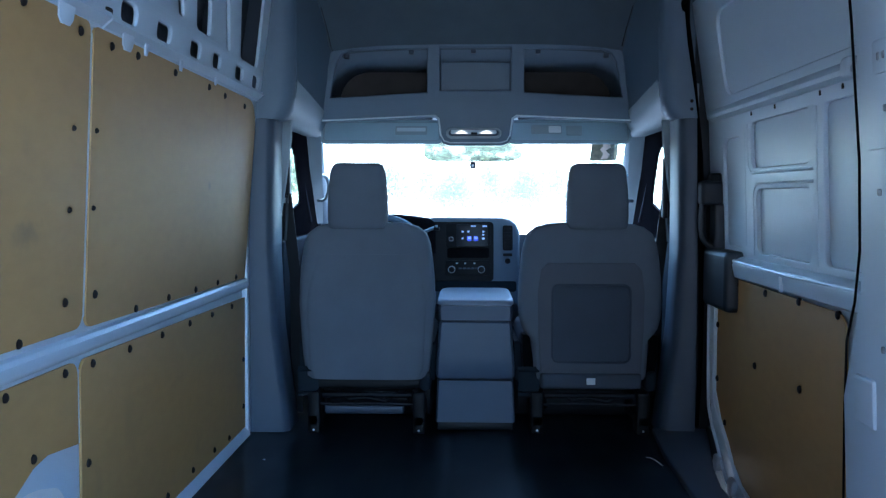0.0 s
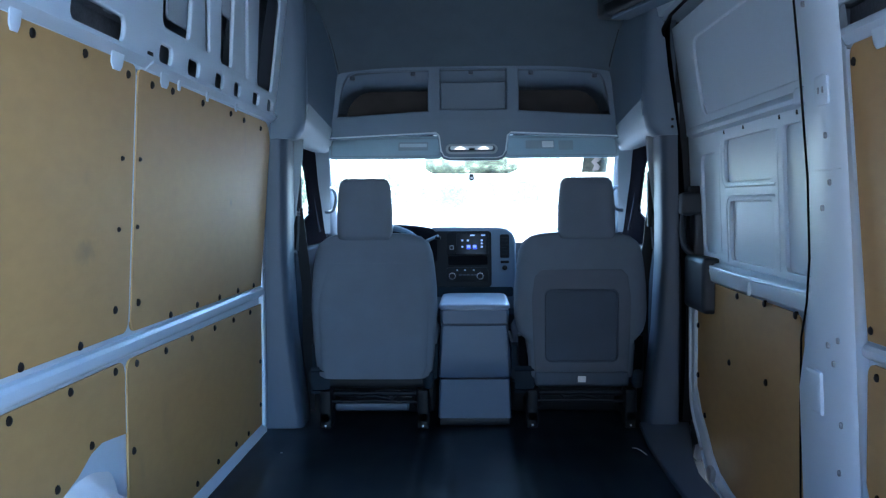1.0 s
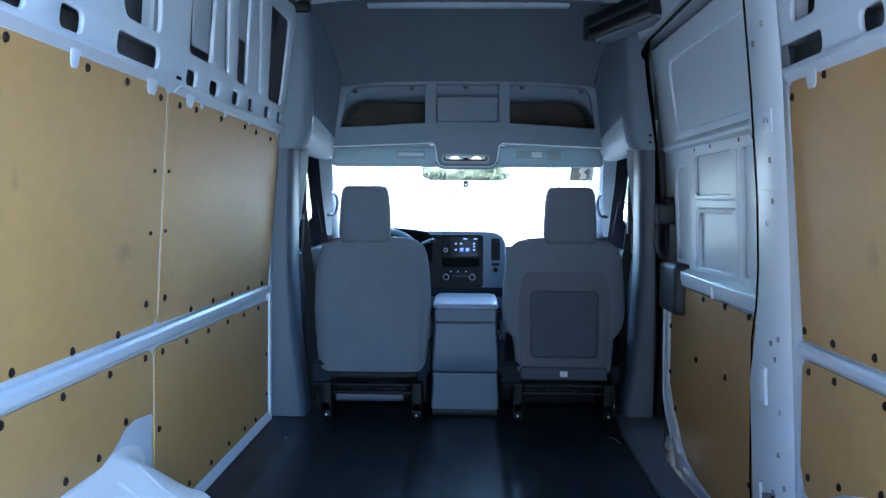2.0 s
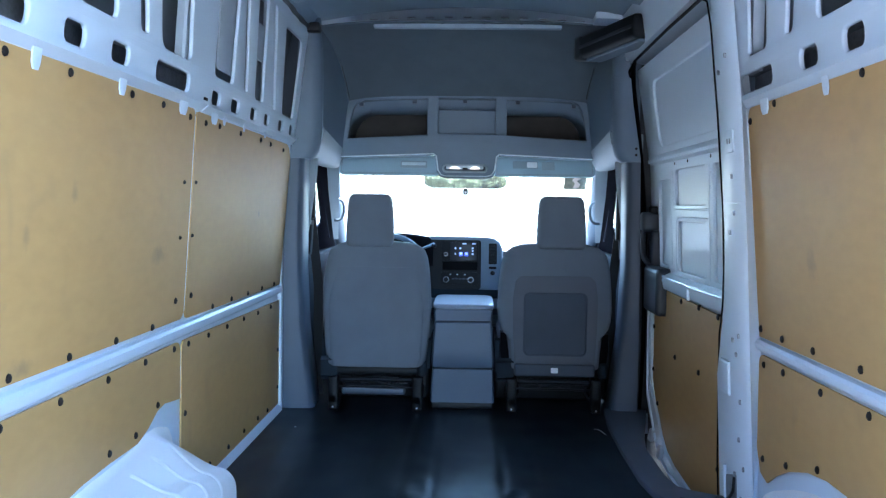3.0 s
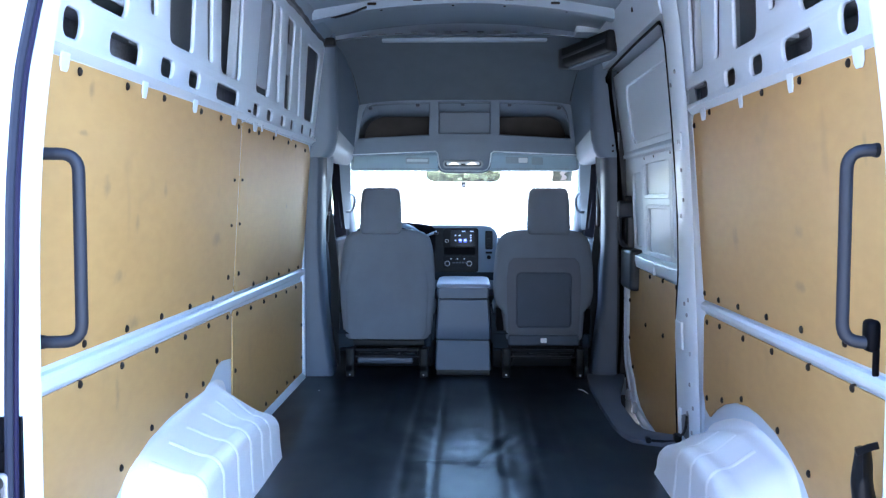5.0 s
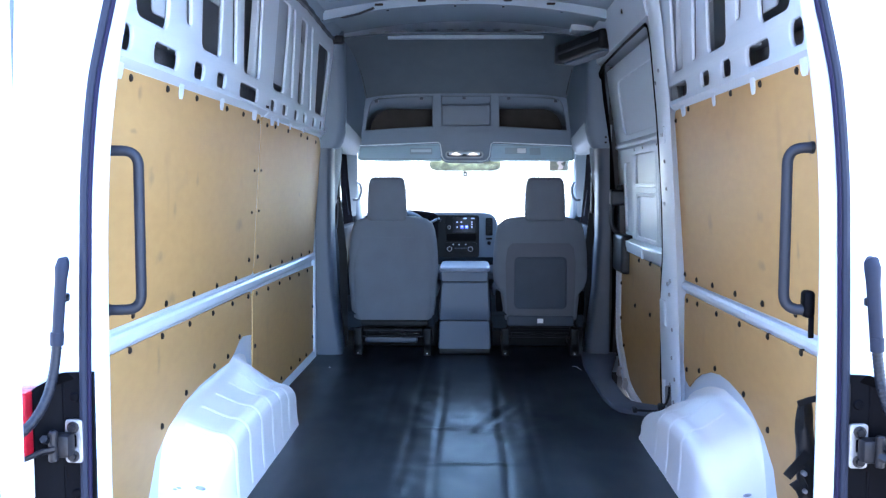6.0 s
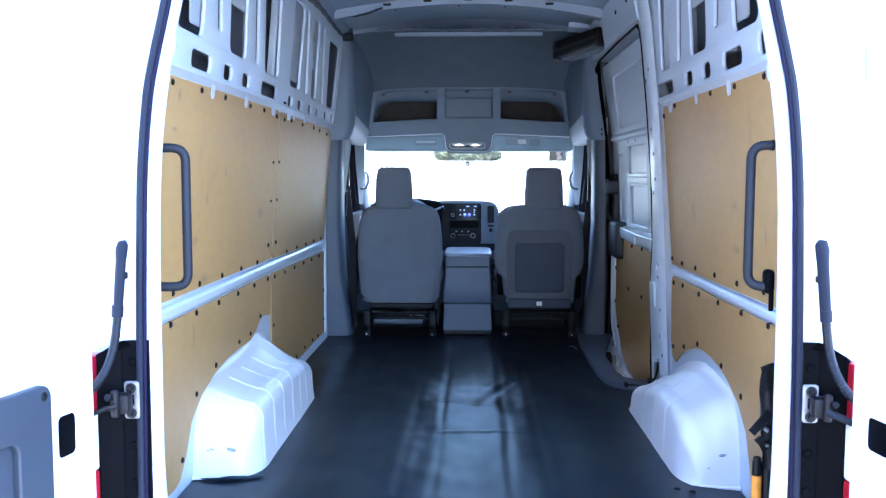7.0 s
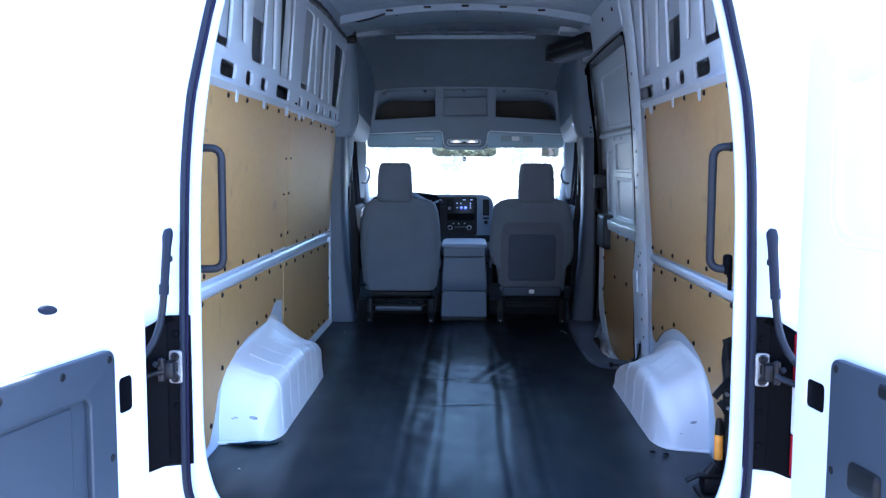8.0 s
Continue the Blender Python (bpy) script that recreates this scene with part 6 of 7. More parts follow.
def build_windscreen():
    def at(x, t):
        return (x, 4.78 + 0.52 * t - 0.10 * (x / 0.8) ** 2, 1.33 - 0.55 * t)
    bm = loft([[at(-0.80 + 1.6 * i / 12, t) for i in range(13)] for t in (0, 0.33, 0.66, 1.0)], close=False)
    ob = part("window_1", solid(bm, 0.004), GLASS)
    ob.visible_shadow = False
    tagged(ob, "clear windscreen with a dotted shade band", "windscreen", kind="structure")
    band = loft([[(x, y - 0.008, z) for x, y, z in (at(-0.008 + (0.257 - 0.05 * max(0.0, (t - 0.33) / 0.06) ** 3) * (-1 + i / 5), t) for i in range(11))] for t in (0.0, 0.20, 0.30, 0.345, 0.375, 0.39)], close=False)
    b = part("shade_band", solid(band, 0.001), SHADE, ob, "greenish dotted shade band")
    b.visible_shadow = False
    mount = thing("mirror_mount", "small black mirror mount pad on the windscreen", "mount")
    part("pad", box(-0.022, 0.006, 4.945, 4.975, 1.075, 1.115, 0.010, 3), BLACK, mount)
    part("stud", lathe([(0.007, 0), (0.007, 0.01), (0.001, 0.011)], 10, pose(-0.008, 4.944, 1.090, 90)), STEEL, mount)
    card = thing("windscreen_sticker", "brown and cream sticker in the upper windscreen corner", "sticker")
    part("backing", mapped(holed(rr(0.60, 0.735, 1.115, 1.215, 0.006), (), 0.001), lambda x, z, w: (x, 4.86 - (z - 1.165) * 0.9 + w, z)), mat("sticker_brown", (0.16, 0.15, 0.09), 0.6, var=0.25, scale=30), card)
    part("pale_shape", mapped(holed([(0.655, 1.205), (0.69, 1.208), (0.70, 1.18), (0.675, 1.165), (0.70, 1.145), (0.69, 1.125), (0.655, 1.122), (0.665, 1.150), (0.645, 1.17), (0.66, 1.185)][::-1], (), 0.001), lambda x, z, w: (x, 4.857 - (z - 1.165) * 0.9 + w, z)), mat("sticker_cream", (0.62, 0.50, 0.40), 0.6, var=0.1), card)
    fire = part("wall_front", box(-0.95, 0.95, 5.30, 5.34, -0.05, 0.80, 0.01), DARK)
    tagged(fire, "dark bulkhead under the windscreen", "wall", kind="structure")
    top = part("cab_roof", solid(loft([[(-0.87, 4.22, 1.905), (-0.4, 4.22, 1.990), (0.4, 4.22, 1.990), (0.87, 4.22, 1.905)], [(-0.90, 4.5, 1.74), (-0.4, 4.5, 1.82), (0.4, 4.5, 1.82), (0.90, 4.5, 1.74)], [(-0.83, 4.78, 1.335), (-0.4, 4.80, 1.345), (0.4, 4.80, 1.345), (0.83, 4.78, 1.335)]], close=False), 0.004), PAINT)
    tagged(top, "white painted roof over the cab", "roof", kind="structure")


build_windscreen()


def build_dashboard():
    d = thing("dashboard", "dark grey dashboard with centre stack and lit screen", "dashboard")
    prof = [(4.62, 0.36), (4.60, 0.60), (4.62, 0.73), (4.70, 0.775), (4.95, 0.79), (5.28, 0.775), (5.28, 0.30), (4.80, 0.28)]
    rings = []
    for x, up in ((-0.80, -0.075), (-0.72, -0.035), (-0.6, 0.0), (-0.3, 0.012), (0.0, 0.012), (0.3, 0.012), (0.6, 0.0), (0.72, -0.035), (0.80, -0.075)):
        rings.append([(x, y, z + (up if z > 0.7 else 0)) for y, z in prof])
    part("body", loft(rings), DARK, d, sharp=50)
    hood = loft([[(x, y, z) for y, z in ((4.54, 0.56), (4.525, top - 0.045), (4.535, top - 0.014), (4.56, top - 0.002), (4.62, top), (4.90, 0.785), (4.90, 0.60))] for x, top in ((-0.72, 0.770), (-0.69, 0.800), (-0.62, 0.824), (-0.50, 0.838), (-0.38, 0.838), (-0.28, 0.829), (-0.215, 0.818), (-0.188, 0.800))])
    part("cluster_hood", hood, SASH, d, sharp=50)
    part("centre_surround", mapped(holed([(-0.20, 0.42), (0.195, 0.42), (0.205, 0.60), (0.203, 0.755), (0.190, 0.785), (0.165, 0.804), (0.130, 0.811), (-0.12, 0.813), (-0.20, 0.812)], (), 0.10, 0.014, 3), lambda x, z, w: (x, 4.60 - w + (z - 0.6) * 0.12, z)), MID, d, "grey centre stack surround")
    fy = 4.545

    def plate(name, x0, x1, z0, z1, y, m_, r=0.008, th=0.008, par=d, label=""):
        return part(name, mapped(holed(rr(x0, x1, z0, z1, r), (), th, 0.002, 2), lambda x, z, w: (x, y - w + (z - 0.6) * 0.12, z)), m_, par, label)

    plate("stack_face", -0.300, 0.090, 0.520, 0.802, fy - 0.010, STACK, 0.016, 0.012)
    radio = plate("radio", -0.136, 0.074, 0.686, 0.797, fy - 0.020, STACK, 0.008, 0.012, d, "black touch screen radio")
    plate("screen", -0.086, 0.062, 0.688, 0.790, fy - 0.030, SCREEN, 0.004, 0.003, radio)
    for x, z, a in ((-0.058, 0.757, 0.0035), (-0.030, 0.757, 0.0035), (0.042, 0.757, 0.0037), (-0.058, 0.724, 0.0033), (0.042, 0.742, 0.003), (0.042, 0.724, 0.004)):
        plate("screen_icon", x - a, x + a, z - 0.8 * a, z + 0.8 * a, fy - 0.033, ICON, 0.0015, 0.001, radio)
    for x in (-0.026, 0.006):
        plate("screen_tile", x - 0.009, x + 0.009, 0.714, 0.733, fy - 0.033, ICON_BLUE, 0.002, 0.001, radio)
        plate("tile_caption", x - 0.006, x + 0.006, 0.722, 0.731, fy - 0.035, ICON, 0.001, 0.001, radio)
    for x0, x1 in ((-0.016, 0.004), (0.040, 0.058)):
        plate("screen_bar", x0, x1, 0.782, 0.785, fy - 0.033, ICON, 0.001, 0.001, radio)
    plate("storage_slot", -0.130, 0.070, 0.632, 0.676, fy - 0.018, COVER, 0.008, 0.010)
    clim = plate("climate_panel", -0.138, 0.074, 0.548, 0.616, fy - 0.018, STACK, 0.010, 0.008)
    for x in (-0.110, 0.033):
        part("knob", lathe([(0.015, 0), (0.015, 0.006), (0.013, 0.016), (0.011, 0.018), (0.001, 0.018)], 16, pose(x, fy - 0.028, 0.575, 90)), BLACK, clim)
        part("knob_ring", lathe([(0.014, 0.003), (0.0175, 0.004), (0.0175, 0.008), (0.014, 0.009)], 16, pose(x, fy - 0.028, 0.575, 90)), STEEL, clim)
    part("knob", lathe([(0.010, 0), (0.009, 0.012), (0.001, 0.012)], 12, pose(-0.113, fy - 0.022, 0.722, 90)), BLACK, radio)
    part("knob_ring", lathe([(0.008, 0.004), (0.0115, 0.005), (0.0115, 0.008), (0.008, 0.009)], 14, pose(-0.113, fy - 0.022, 0.722, 90)), STEEL, radio)
    for k in range(5):
        plate("button", -0.075 + 0.020 * k, -0.063 + 0.020 * k, 0.578, 0.582, fy - 0.028, DARK, 0.001, 0.003, clim)
    for x in (-0.085, -0.045, 0.0):
        plate("button", x - 0.003, x + 0.003, 0.603, 0.606, fy - 0.026, PALE, 0.001, 0.002, clim)
    plate("vent", 0.138, 0.182, 0.668, 0.785, fy - 0.014, BLACK, 0.006, 0.008, d, "black centre air vent")
    for k in range(6):
        plate("vent_slat", 0.142, 0.178, 0.680 + 0.017 * k, 0.684 + 0.017 * k, fy - 0.020, BLACK, 0.001, 0.004)
    plate("socket", 0.140, 0.180, 0.640, 0.650, fy - 0.012, BLACK, 0.003, 0.004)
    part("socket_plug", lathe([(0.014, 0), (0.013, 0.010), (0.006, 0.014), (0.001, 0.014)], 14, pose(0.160, fy - 0.012, 0.615, 90)), BLACK, d)
    plate("lower_shelf", -0.30, 0.20, 0.47, 0.516, fy - 0.002, CAB_DARK, 0.01, 0.02)
    wheel = thing("steering_wheel", "black steering wheel with a grey column stalk", "steering wheel")
    mtx = pose(-0.43, 4.405, 0.655, 62)
    ring = tube([(0.19 * math.cos(q), 0.19 * math.sin(q), 0) for q in [2 * math.pi * k / 40 for k in range(40)]], 0.015, 10, closed=True)
    ring.transform(mtx)
    part("rim", ring, MID, wheel)
    hub = lathe([(0.06, 0.01), (0.055, -0.02), (0.02, -0.05), (0.02, -0.22)], 16, mtx)
    part("hub", hub, BLACK, wheel)
    for q in (200, 340, 270):
        sp = box(0.03, 0.185, -0.016, 0.016, -0.006, 0.006, 0.004, m=mtx @ pose(0, 0, 0, 0, 0, q))
        part("spoke", sp, BLACK, wheel)
    part("stalk", tube([(-0.36, 4.50, 0.70), (-0.27, 4.47, 0.745), (-0.20, 4.455, 0.775), (-0.176, 4.45, 0.782)], [0.008, 0.007, 0.008, 0.010], 8), PILLAR_TRIM, wheel, "pale grey gear lever stalk")
    part("stalk_tip", tube([(-0.192, 4.452, 0.778), (-0.168, 4.449, 0.772)], [0.011, 0.009], 8), BLACK, wheel)


build_dashboard()


def cushion(sections, n=28, power=4.0):
    """A padded block: superellipse rings (z, centre x, centre y, half width, half depth)."""
    rings = []
    for z, cx, cy, a, b in sections:
        ring = []
        for k in range(n):
            q = 2 * math.pi * k / n
            c, s_ = math.cos(q), math.sin(q)
            ring.append((cx + a * math.copysign(abs(c) ** (2 / power), c), cy + b * math.copysign(abs(s_) ** (2 / power), s_), z))
        rings.append(ring)
    return loft(rings)


def build_seat(cx, y, passenger):
    seat = thing("front_seat", "grey cloth passenger seat with a plastic back panel" if passenger else "grey cloth driver seat with a plain cloth back", "seat", "front seats", at=(cx, y, 0.0))
    w = 0.278 if passenger else 0.266
    W = [(0.214, 0.212), (0.226, 0.232), (0.30, 0.242), (0.40, 0.250), (0.50, 0.257), (0.60, 0.254), (0.68, 0.247), (0.74, 0.238), (0.780, 0.224), (0.806, 0.192), (0.818, 0.150), (0.823, 0.09)]
    if passenger:
        W = [(0.214, 0.196), (0.226, 0.202), (0.30, 0.206), (0.365, 0.209), (0.385, 0.226), (0.41, 0.243), (0.45, 0.253), *W[4:]]
    k = w / 0.256
    sec = [(z, 0, 0.07 + (z - 0.2) * 0.03, a * k, 0.070 - 0.02 * max(0.0, z - 0.7) / 0.12) for z, a in W]
    part("backrest", cushion(sec, 32, 5.0), FABRIC, seat)
    if passenger:
        def on_back(x, z, d):
            return (x, 0.002 + (z - 0.2) * 0.03 - d + 0.012 * (abs(x) / 0.2) ** 4, z)
        outer = [(-0.190, 0.245), (0.190, 0.245), (0.200, 0.42), (0.205, 0.55), (0.19, 0.64), (0.165, 0.665), (-0.165, 0.665), (-0.19, 0.64), (-0.205, 0.55), (-0.200, 0.42)]
        bp = part("back_panel", mapped(holed(outer, [rr(-0.150, 0.150, 0.285, 0.585, 0.025)], 0.006, 0.004, 2), lambda x, z, w_: on_back(x, z, 0.005 + w_)), PANEL, seat, "grey back panel")
        part("panel_inset", mapped(holed(rr(-0.152, 0.152, 0.280, 0.588, 0.03), (), 0.004, 0.002), lambda x, z, w_: on_back(x, z, 0.003 + w_)), FABRIC_D, bp)
        part("panel_groove", tube([on_back(x, z, 0.008) for x, z in rr(-0.150, 0.150, 0.285, 0.585, 0.025)], 0.0085, 8, closed=True, flat=0.6), FABRIC_D, bp)
        low = [(0.236, 0.201), (0.30, 0.206), (0.355, 0.208), (0.362, 0.202)]
        part("lower_shell", cushion([(z, 0, 0.07 + (z - 0.2) * 0.03, a * k + 0.003, 0.0680) for z, a in low], 32, 5.0), PANEL, seat, "dark plastic lower shell")
        part("lower_trim", box(-0.195, 0.195, -0.012, 0.05, 0.182, 0.242, 0.012, 3), FABRIC_D, seat)
        part("tag", box(-0.018, 0.016, -0.016, -0.011, 0.200, 0.226, 0.003), WHITE_TAG, seat, "small white tag")
    else:
        part("back_cover", cushion([(0.220, 0, 0.042, 0.212, 0.050), (0.26, 0, 0.042, 0.226, 0.050), (0.50, 0, 0.050, 0.238, 0.052), (0.70, 0, 0.062, 0.218, 0.048)], 32, 5.0), FABRIC, seat)
    hw = 0.119 if passenger else 0.116
    hx = 0.026 if passenger else -0.036
    part("headrest", cushion([(z, hx, 0.062 + 0.03 * (z - 0.8), hw * f, d) for z, f, d in ((0.798, 0.86, 0.040), (0.803, 0.94, 0.046), (0.815, 0.985, 0.051), (0.84, 1.0, 0.054), (0.90, 0.995, 0.056), (0.96, 0.965, 0.056), (1.0, 0.93, 0.055), (1.02, 0.905, 0.053), (1.034, 0.872, 0.050), (1.043, 0.83, 0.045), (1.049, 0.775, 0.039), (1.0525, 0.69, 0.030), (1.0535, 0.55, 0.018))], 32, 4.5), FABRIC, seat)
    for x in (-0.05, 0.05):
        part("headrest_post", tube([(x + hx, 0.08, 0.76), (x + hx, 0.07, 0.83)], 0.006, 8), STEEL, seat)
    part("cushion", box(-0.25 * k, 0.25 * k, 0.11, 0.60, 0.26, 0.40, 0.05, 4), FABRIC, seat)
    for s in (-1, 1):
        part("recliner_cover", box(s * 0.198 * k, s * 0.240 * k, 0.020, 0.15, 0.165, 0.245, 0.018, 3), CAB_DARK, seat)
        if passenger:
            part("recliner_frame", loft([[(s * x0, y0, z), (s * x1, y0 + 0.01, z), (s * x1, 0.12, z), (s * x0, 0.12, z)] for z, x0, x1, y0 in ((0.20, 0.215, 0.252, 0.035), (0.30, 0.222, 0.262, 0.030), (0.385, 0.235, 0.262, 0.035))]), COVER, seat, "black recliner frame")
        part("side_trim", box(s * 0.232 * k, s * 0.256 * k, 0.10, 0.50, 0.19, 0.34, 0.010, 2), CAB_DARK, seat)
        part("rail", box(s * 0.205 - 0.02, s * 0.205 + 0.02, 0.0, 0.60, 0.03, 0.075, 0.006), BLACK, seat)
        part("leg", box(s * 0.205 - 0.024, s * 0.205 + 0.024, 0.0, 0.10, 0.0, 0.165, 0.010), BLACK, seat)
        bolt = new("bolt", BOLT_MESH)
        bolt.parent = seat
        bolt.matrix_basis = pose(s * 0.205, -0.002, 0.016, 90) @ Matrix.Scale(0.42, 4)
        part("link_arm", tube([(s * 0.19, 0.02, 0.17), (s * 0.17, 0.06, 0.10), (s * 0.20, 0.10, 0.05)], 0.011, 8), GREASE, seat)
    part("slide_bar", tube([(-0.19, 0.03, 0.112), (0.02, 0.022, 0.116), (0.19, 0.03, 0.110)], 0.006, 8), GREASE, seat)
    part("harness", tube([(-0.12, 0.05, 0.165), (-0.07, 0.03, 0.128), (0.0, 0.035, 0.136), (0.07, 0.03, 0.122), (0.13, 0.05, 0.16)], 0.007, 8), BLACK, seat)
    part("cross_tube", tube([(-0.20, 0.04, 0.145), (0.20, 0.04, 0.145)], 0.012, 8), BLACK, seat)
    part("pan", box(-0.21, 0.21, 0.08, 0.55, 0.16, 0.20, 0.01), BLACK, seat)
    part("pedestal", box(-(0.284 if passenger else 0.255), 0.255, 0.30, 0.64, 0.0, 0.16, 0.02), BLACK, seat)
    if not passenger:
        part("crossbar", box(-0.165, 0.145, 0.02, 0.06, 0.075, 0.108, 0.008, 2), DARK, seat, "dark metal bar under the seat")
        for z, x0, x1 in ((0.15, -0.04, 0.15), (0.138, 0.05, 0.16), (0.126, 0.06, 0.155)):
            part("spring_wire", tube([(x0, 0.06, z), ((x0 + x1) / 2, 0.05, z + 0.006), (x1, 0.06, z)], 0.0025, 6), STEEL, seat)


build_seat(-0.424, 3.655, False)
build_seat(0.446, 3.675, True)


def build_console():
    c = thing("centre_console", "dark grey storage console between the front seats with a flat lid", "console", at=(0.0, 3.72, 0.0))
    part("lower_body", loft([[(s * w, y, z) for s, y in ((-1, 0.012), (-0.95, 0.0), (0.95, 0.0), (1, 0.012), (1, 0.50), (-1, 0.50))] for z, w in ((0.034, 0.156), (0.038, 0.157), (0.195, 0.150), (0.200, 0.146))]), CONSOLE, c)
    part("plinth", box(-0.150, 0.150, 0.004, 0.48, 0.0, 0.034, 0.006), BLACK, c)
    part("middle_body", loft([[(s * w, y + dy, z) for s, y in ((-1, 0.022), (-0.93, 0.006), (0.93, 0.006), (1, 0.022), (1, 0.50), (-1, 0.50))] for z, w, dy in ((0.205, 0.152, 0.006), (0.215, 0.156, 0.0), (0.30, 0.152, 0.004), (0.425, 0.143, 0.012), (0.432, 0.140, 0.018))]), CONSOLE, c)
    part("drawer", loft([[(s * w, y, z) for s, y in ((-1, 0.020), (-0.93, 0.006), (0.93, 0.006), (1, 0.020), (1, 0.50), (-1, 0.50))] for z, w in ((0.438, 0.141), (0.444, 0.144), (0.488, 0.146), (0.494, 0.142))]), CONSOLE, c)
    part("lid", cushion([(0.496, 0, 0.24, 0.148, 0.245), (0.500, 0, 0.24, 0.153, 0.250), (0.510, 0, 0.24, 0.152, 0.249), (0.517, 0, 0.24, 0.147, 0.244), (0.520, 0, 0.24, 0.138, 0.235)], 36, 9.0), LID, c, "grey padded lid")
    part("core", box(-0.135, 0.135, 0.03, 0.48, 0.01, 0.50, 0.004), BLACK, c)


build_console()


def build_roof_box():
    b = thing("roof_duct_box", "black plastic box hung under the roof beside the sliding door", "box")
    m = pose(0.664, 3.47, 1.770, 0, 0, 17)
    for nm, bm, mt in (("shell", box(-0.055, 0.055, -0.30, 0.30, -0.055, 0.050, 0.022, 3), BLACK), ("front_rib", box(-0.060, -0.050, -0.28, 0.27, -0.012, 0.004, 0.004), RUBBER), ("end_cap", box(-0.060, 0.060, 0.24, 0.315, -0.062, 0.050, 0.016, 3), RUBBER), ("under_strip", box(-0.02, 0.062, -0.28, 0.26, -0.068, -0.052, 0.006), MID)):
        bm.transform(m)
        part(nm, bm, mt, b)
    part("gusset", loft([[(0.60, 3.70, 1.872), (0.74, 3.70, 1.868), (0.74, 3.70, 1.90), (0.60, 3.70, 1.905)], [(0.60, 3.60, 1.885), (0.74, 3.60, 1.88), (0.74, 3.60, 1.915), (0.60, 3.60, 1.915)]]), PAINT, b, "white roof gusset")
    c = thing("wiring_loom", "black taped wiring loom along the roof edge", "cable")
    pts = [(-0.762 + 0.006 * math.sin(3.1 * y), y, 1.853 + 0.008 * math.sin(5.0 * y)) for y in [0.6 + 3.06 * k / 60 for k in range(61)]]
    part("loom", tube(pts, [0.018 + 0.0025 * math.sin(k * 1.7) for k in range(61)], 8), RUBBER, c)
    part("loom_end", box(-0.790, -0.700, 3.620, 3.690, 1.820, 1.866, 0.012), BLACK, c)
    part("branch", tube([(-0.76, 3.18, 1.86), (-0.70, 3.16, 1.885), (-0.62, 3.14, 1.872), (-0.54, 3.10, 1.882), (-0.46, 3.05, 1.90)], 0.006, 6), RUBBER, c)
    part("branch", tube(arc([(-0.75, 1.30, 1.85), (-0.70, 1.33, 1.875), (-0.62, 1.36, 1.868), (-0.55, 1.30, 1.885), (-0.48, 1.22, 1.905)], 0.02, 4), 0.006, 6), RUBBER, c)


build_roof_box()


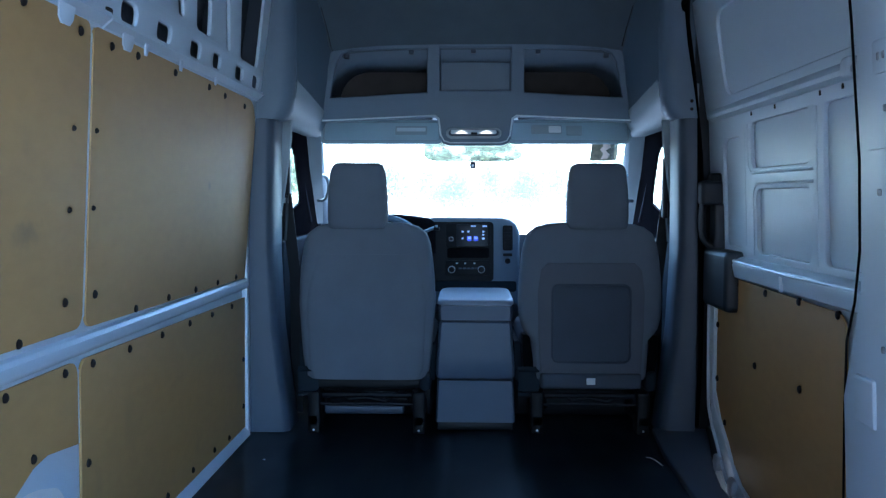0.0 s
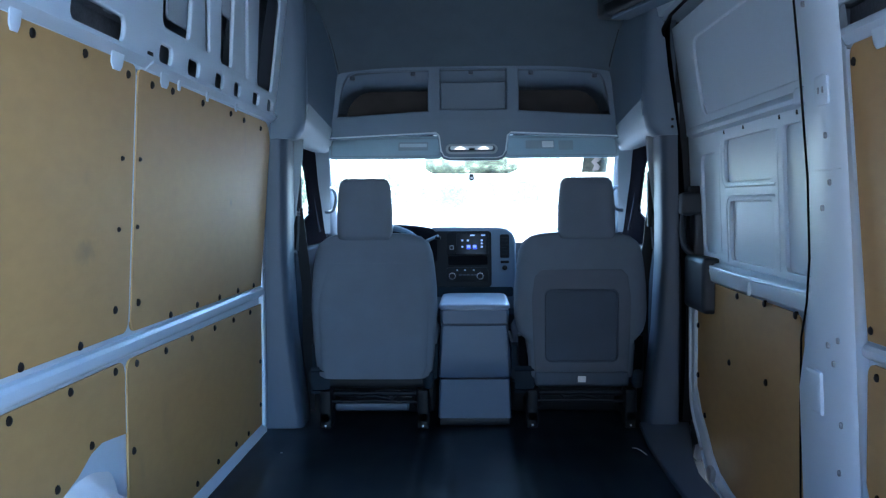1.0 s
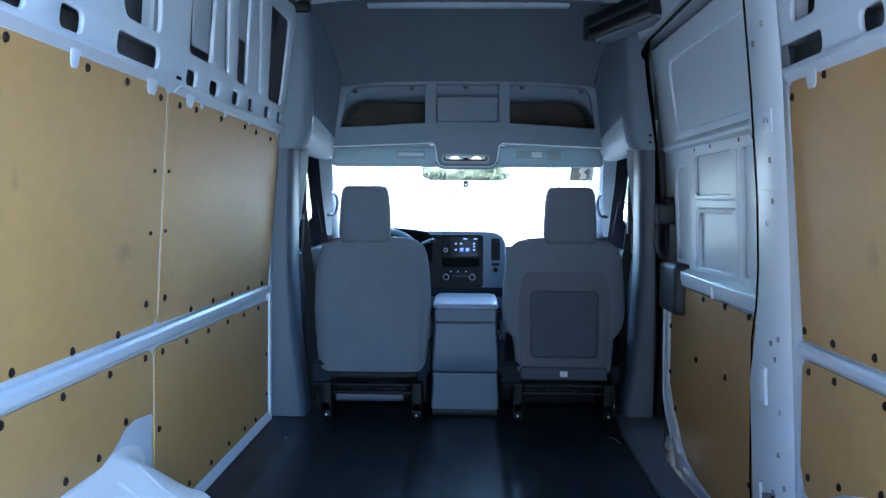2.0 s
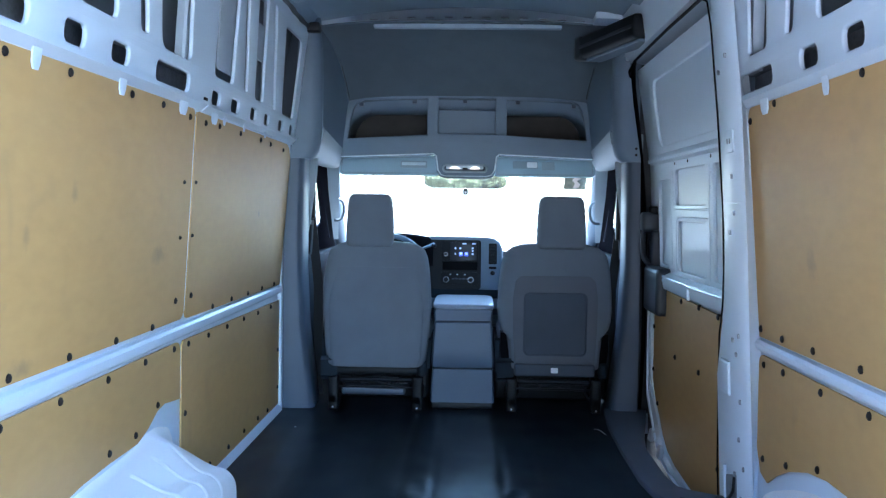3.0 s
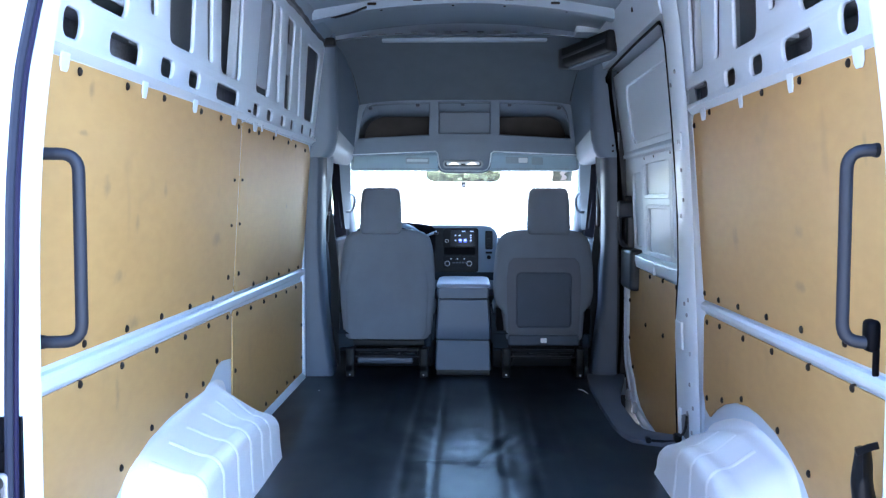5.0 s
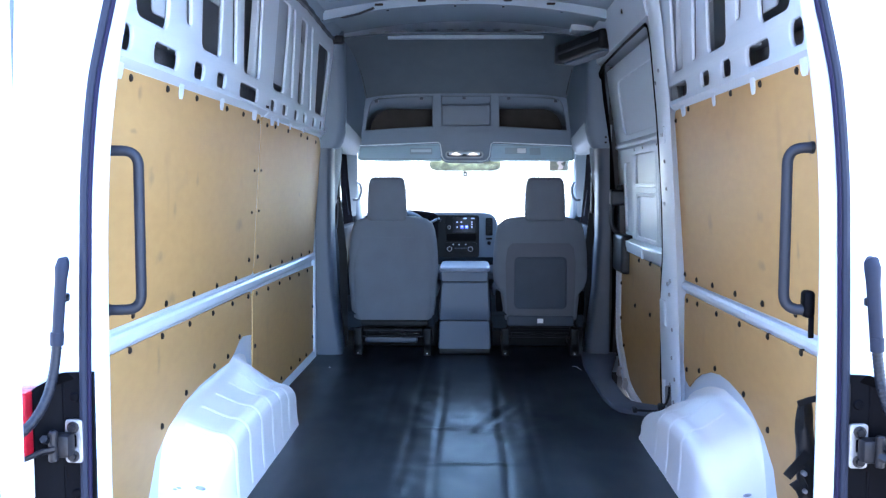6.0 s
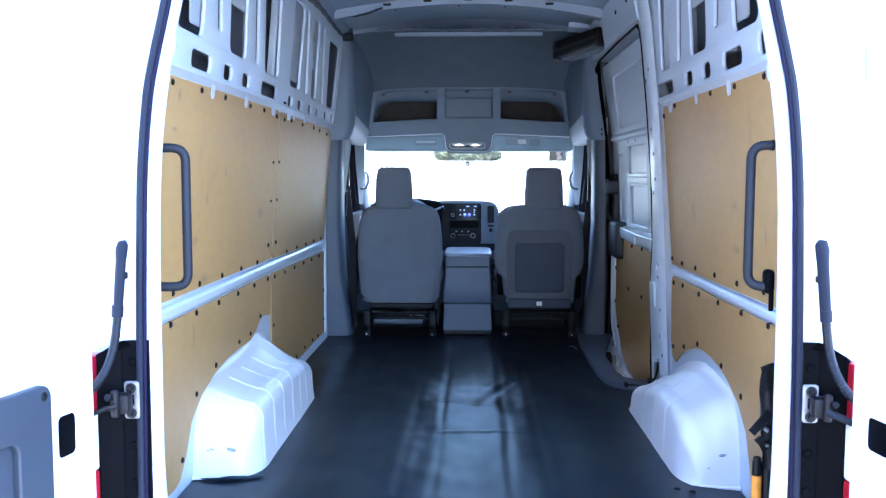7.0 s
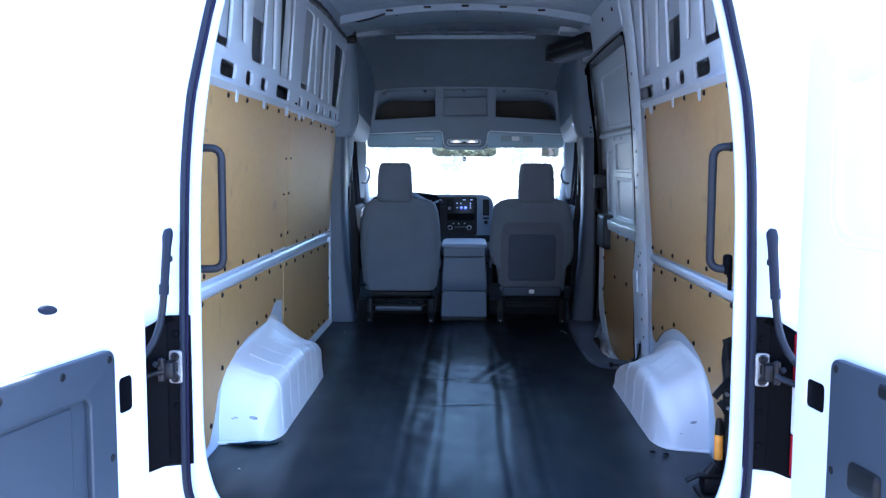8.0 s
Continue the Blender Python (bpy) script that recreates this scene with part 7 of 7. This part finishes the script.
# ---- small litter on the load floor ----
def build_litter():
    th = thing("thread_scrap", "short curled white thread lying on the black mat", "thread", at=(0.622, 3.325, 0.0))
    part("thread", tube([(-0.020, 0.050, 0.0045), (-0.008, 0.028, 0.009), (0.002, 0.0, 0.010), (0.010, -0.024, 0.007), (0.018, -0.046, 0.0045)], [0.0016, 0.0022, 0.0024, 0.0022, 0.0015], 6), WHITE_TAG, th)
    for x, y, m_, lab in ((-0.741, 3.309, WHITE_TAG, "tiny white crumb on the black mat"), (-0.749, 0.813, WHITE_TAG, "tiny white crumb on the black mat"), (0.690, 1.035, BLACK, "small black rubber crumb on the mat"), (0.735, 1.020, BLACK, "small black rubber crumb on the mat")):
        r = 0.0035 if m_ is WHITE_TAG else 0.008
        z = liner_height(x, y) + 0.001
        bm = bmesh.new()
        bmesh.ops.create_icosphere(bm, subdivisions=2, radius=r)
        for v in bm.verts:
            v.co *= 1 + 0.4 * noise.noise(v.co * (1.2 / r))
            v.co.z = v.co.z * 0.6 + r * 0.5
            v.co.x *= 1.5
        ob = part("floor_crumb", bm, m_, sharp=60)
        ob.location = (x, y, z)
        tagged(ob, lab, "crumb", "crumbs on the mat")
    rope = thing("tie_cord", "short black cord lying along the step trim end", "cord", at=(0.80, 2.36, 0.016))
    part("cord", tube([(-0.045, 0.012, 0.002), (-0.02, -0.008, 0.006), (0.02, -0.012, 0.004), (0.06, -0.004, 0.003), (0.085, -0.03, 0.004)], 0.0055, 8), BLACK, rope)
    stop = thing("rubber_stop", "small black rubber stop at the end of the step trim", "stop", at=(0.757, 2.363, 0.012))
    part("block", box(-0.010, 0.010, -0.020, 0.020, 0.0, 0.022, 0.006, 3), BLACK, stop)


build_litter()


# ---- beyond the windscreen ----
def build_tree(x, y, h, seed):
    rng = random.Random(seed)
    tree = thing("tree", "leafy green tree standing beyond the yard", "tree", "trees beyond the yard", at=(x, y, -0.70))
    trunk = tube([(0, 0, 0), (0.1, 0.05, h * 0.2), (0.05, 0.1, h * 0.45), (0.0, 0.1, h * 0.8)], [0.035, 0.028, 0.022, 0.01], 8)
    tips = []
    for k in range(9):
        a, z0 = k * 2.4 + rng.random(), h * (0.28 + 0.05 * k)
        r = h * (0.30 - 0.018 * k)
        tip = (r * math.cos(a), r * math.sin(a), z0 + h * 0.18)
        add(trunk, tube([(0.05, 0.08, z0), (tip[0] * 0.5, tip[1] * 0.5, z0 + h * 0.06), tip], [0.025, 0.018, 0.008], 6))
        tips.append(tip)
    tips.append((0, 0, h * 0.95))
    part("trunk", trunk, BARK, tree)
    verts, faces = [], []
    for k in range(4200):
        t = rng.choice(tips)
        c = Vector((t[0] + rng.gauss(0, h * 0.15), t[1] + rng.gauss(0, h * 0.15), t[2] + rng.gauss(-h * 0.05, h * 0.13)))
        q = Euler((rng.random() * 6, rng.random() * 6, rng.random() * 6)).to_matrix()
        s_ = rng.uniform(0.07, 0.15)
        n = len(verts)
        for a, b in ((-1, 0), (0, -0.5), (1, 0), (0, 0.5)):
            verts.append(tuple(c + q @ Vector((a * s_, b * s_, 0.15 * s_ * abs(a)))))
        faces.append((n, n + 1, n + 2, n + 3))
    me = bpy.data.meshes.new("crown")
    me.from_pydata(verts, [], faces)
    me.materials.append(LEAF)
    crown = new("crown", me)
    crown.parent = tree


for k, (tx, ty, th) in enumerate(((-14, 66, 5.2), (-10.2, 71, 4.6), (-6.4, 68, 4.9), (-3.4, 72, 4.2), (-1.2, 64, 3.9), (1.6, 70, 4.7), (4.0, 66, 4.1), (6.6, 72, 5.0), (9.6, 67, 4.4), (13, 72, 5.3), (18, 66, 5.6), (-20, 70, 5.6))):
    build_tree(tx, ty, th, 10 + k)
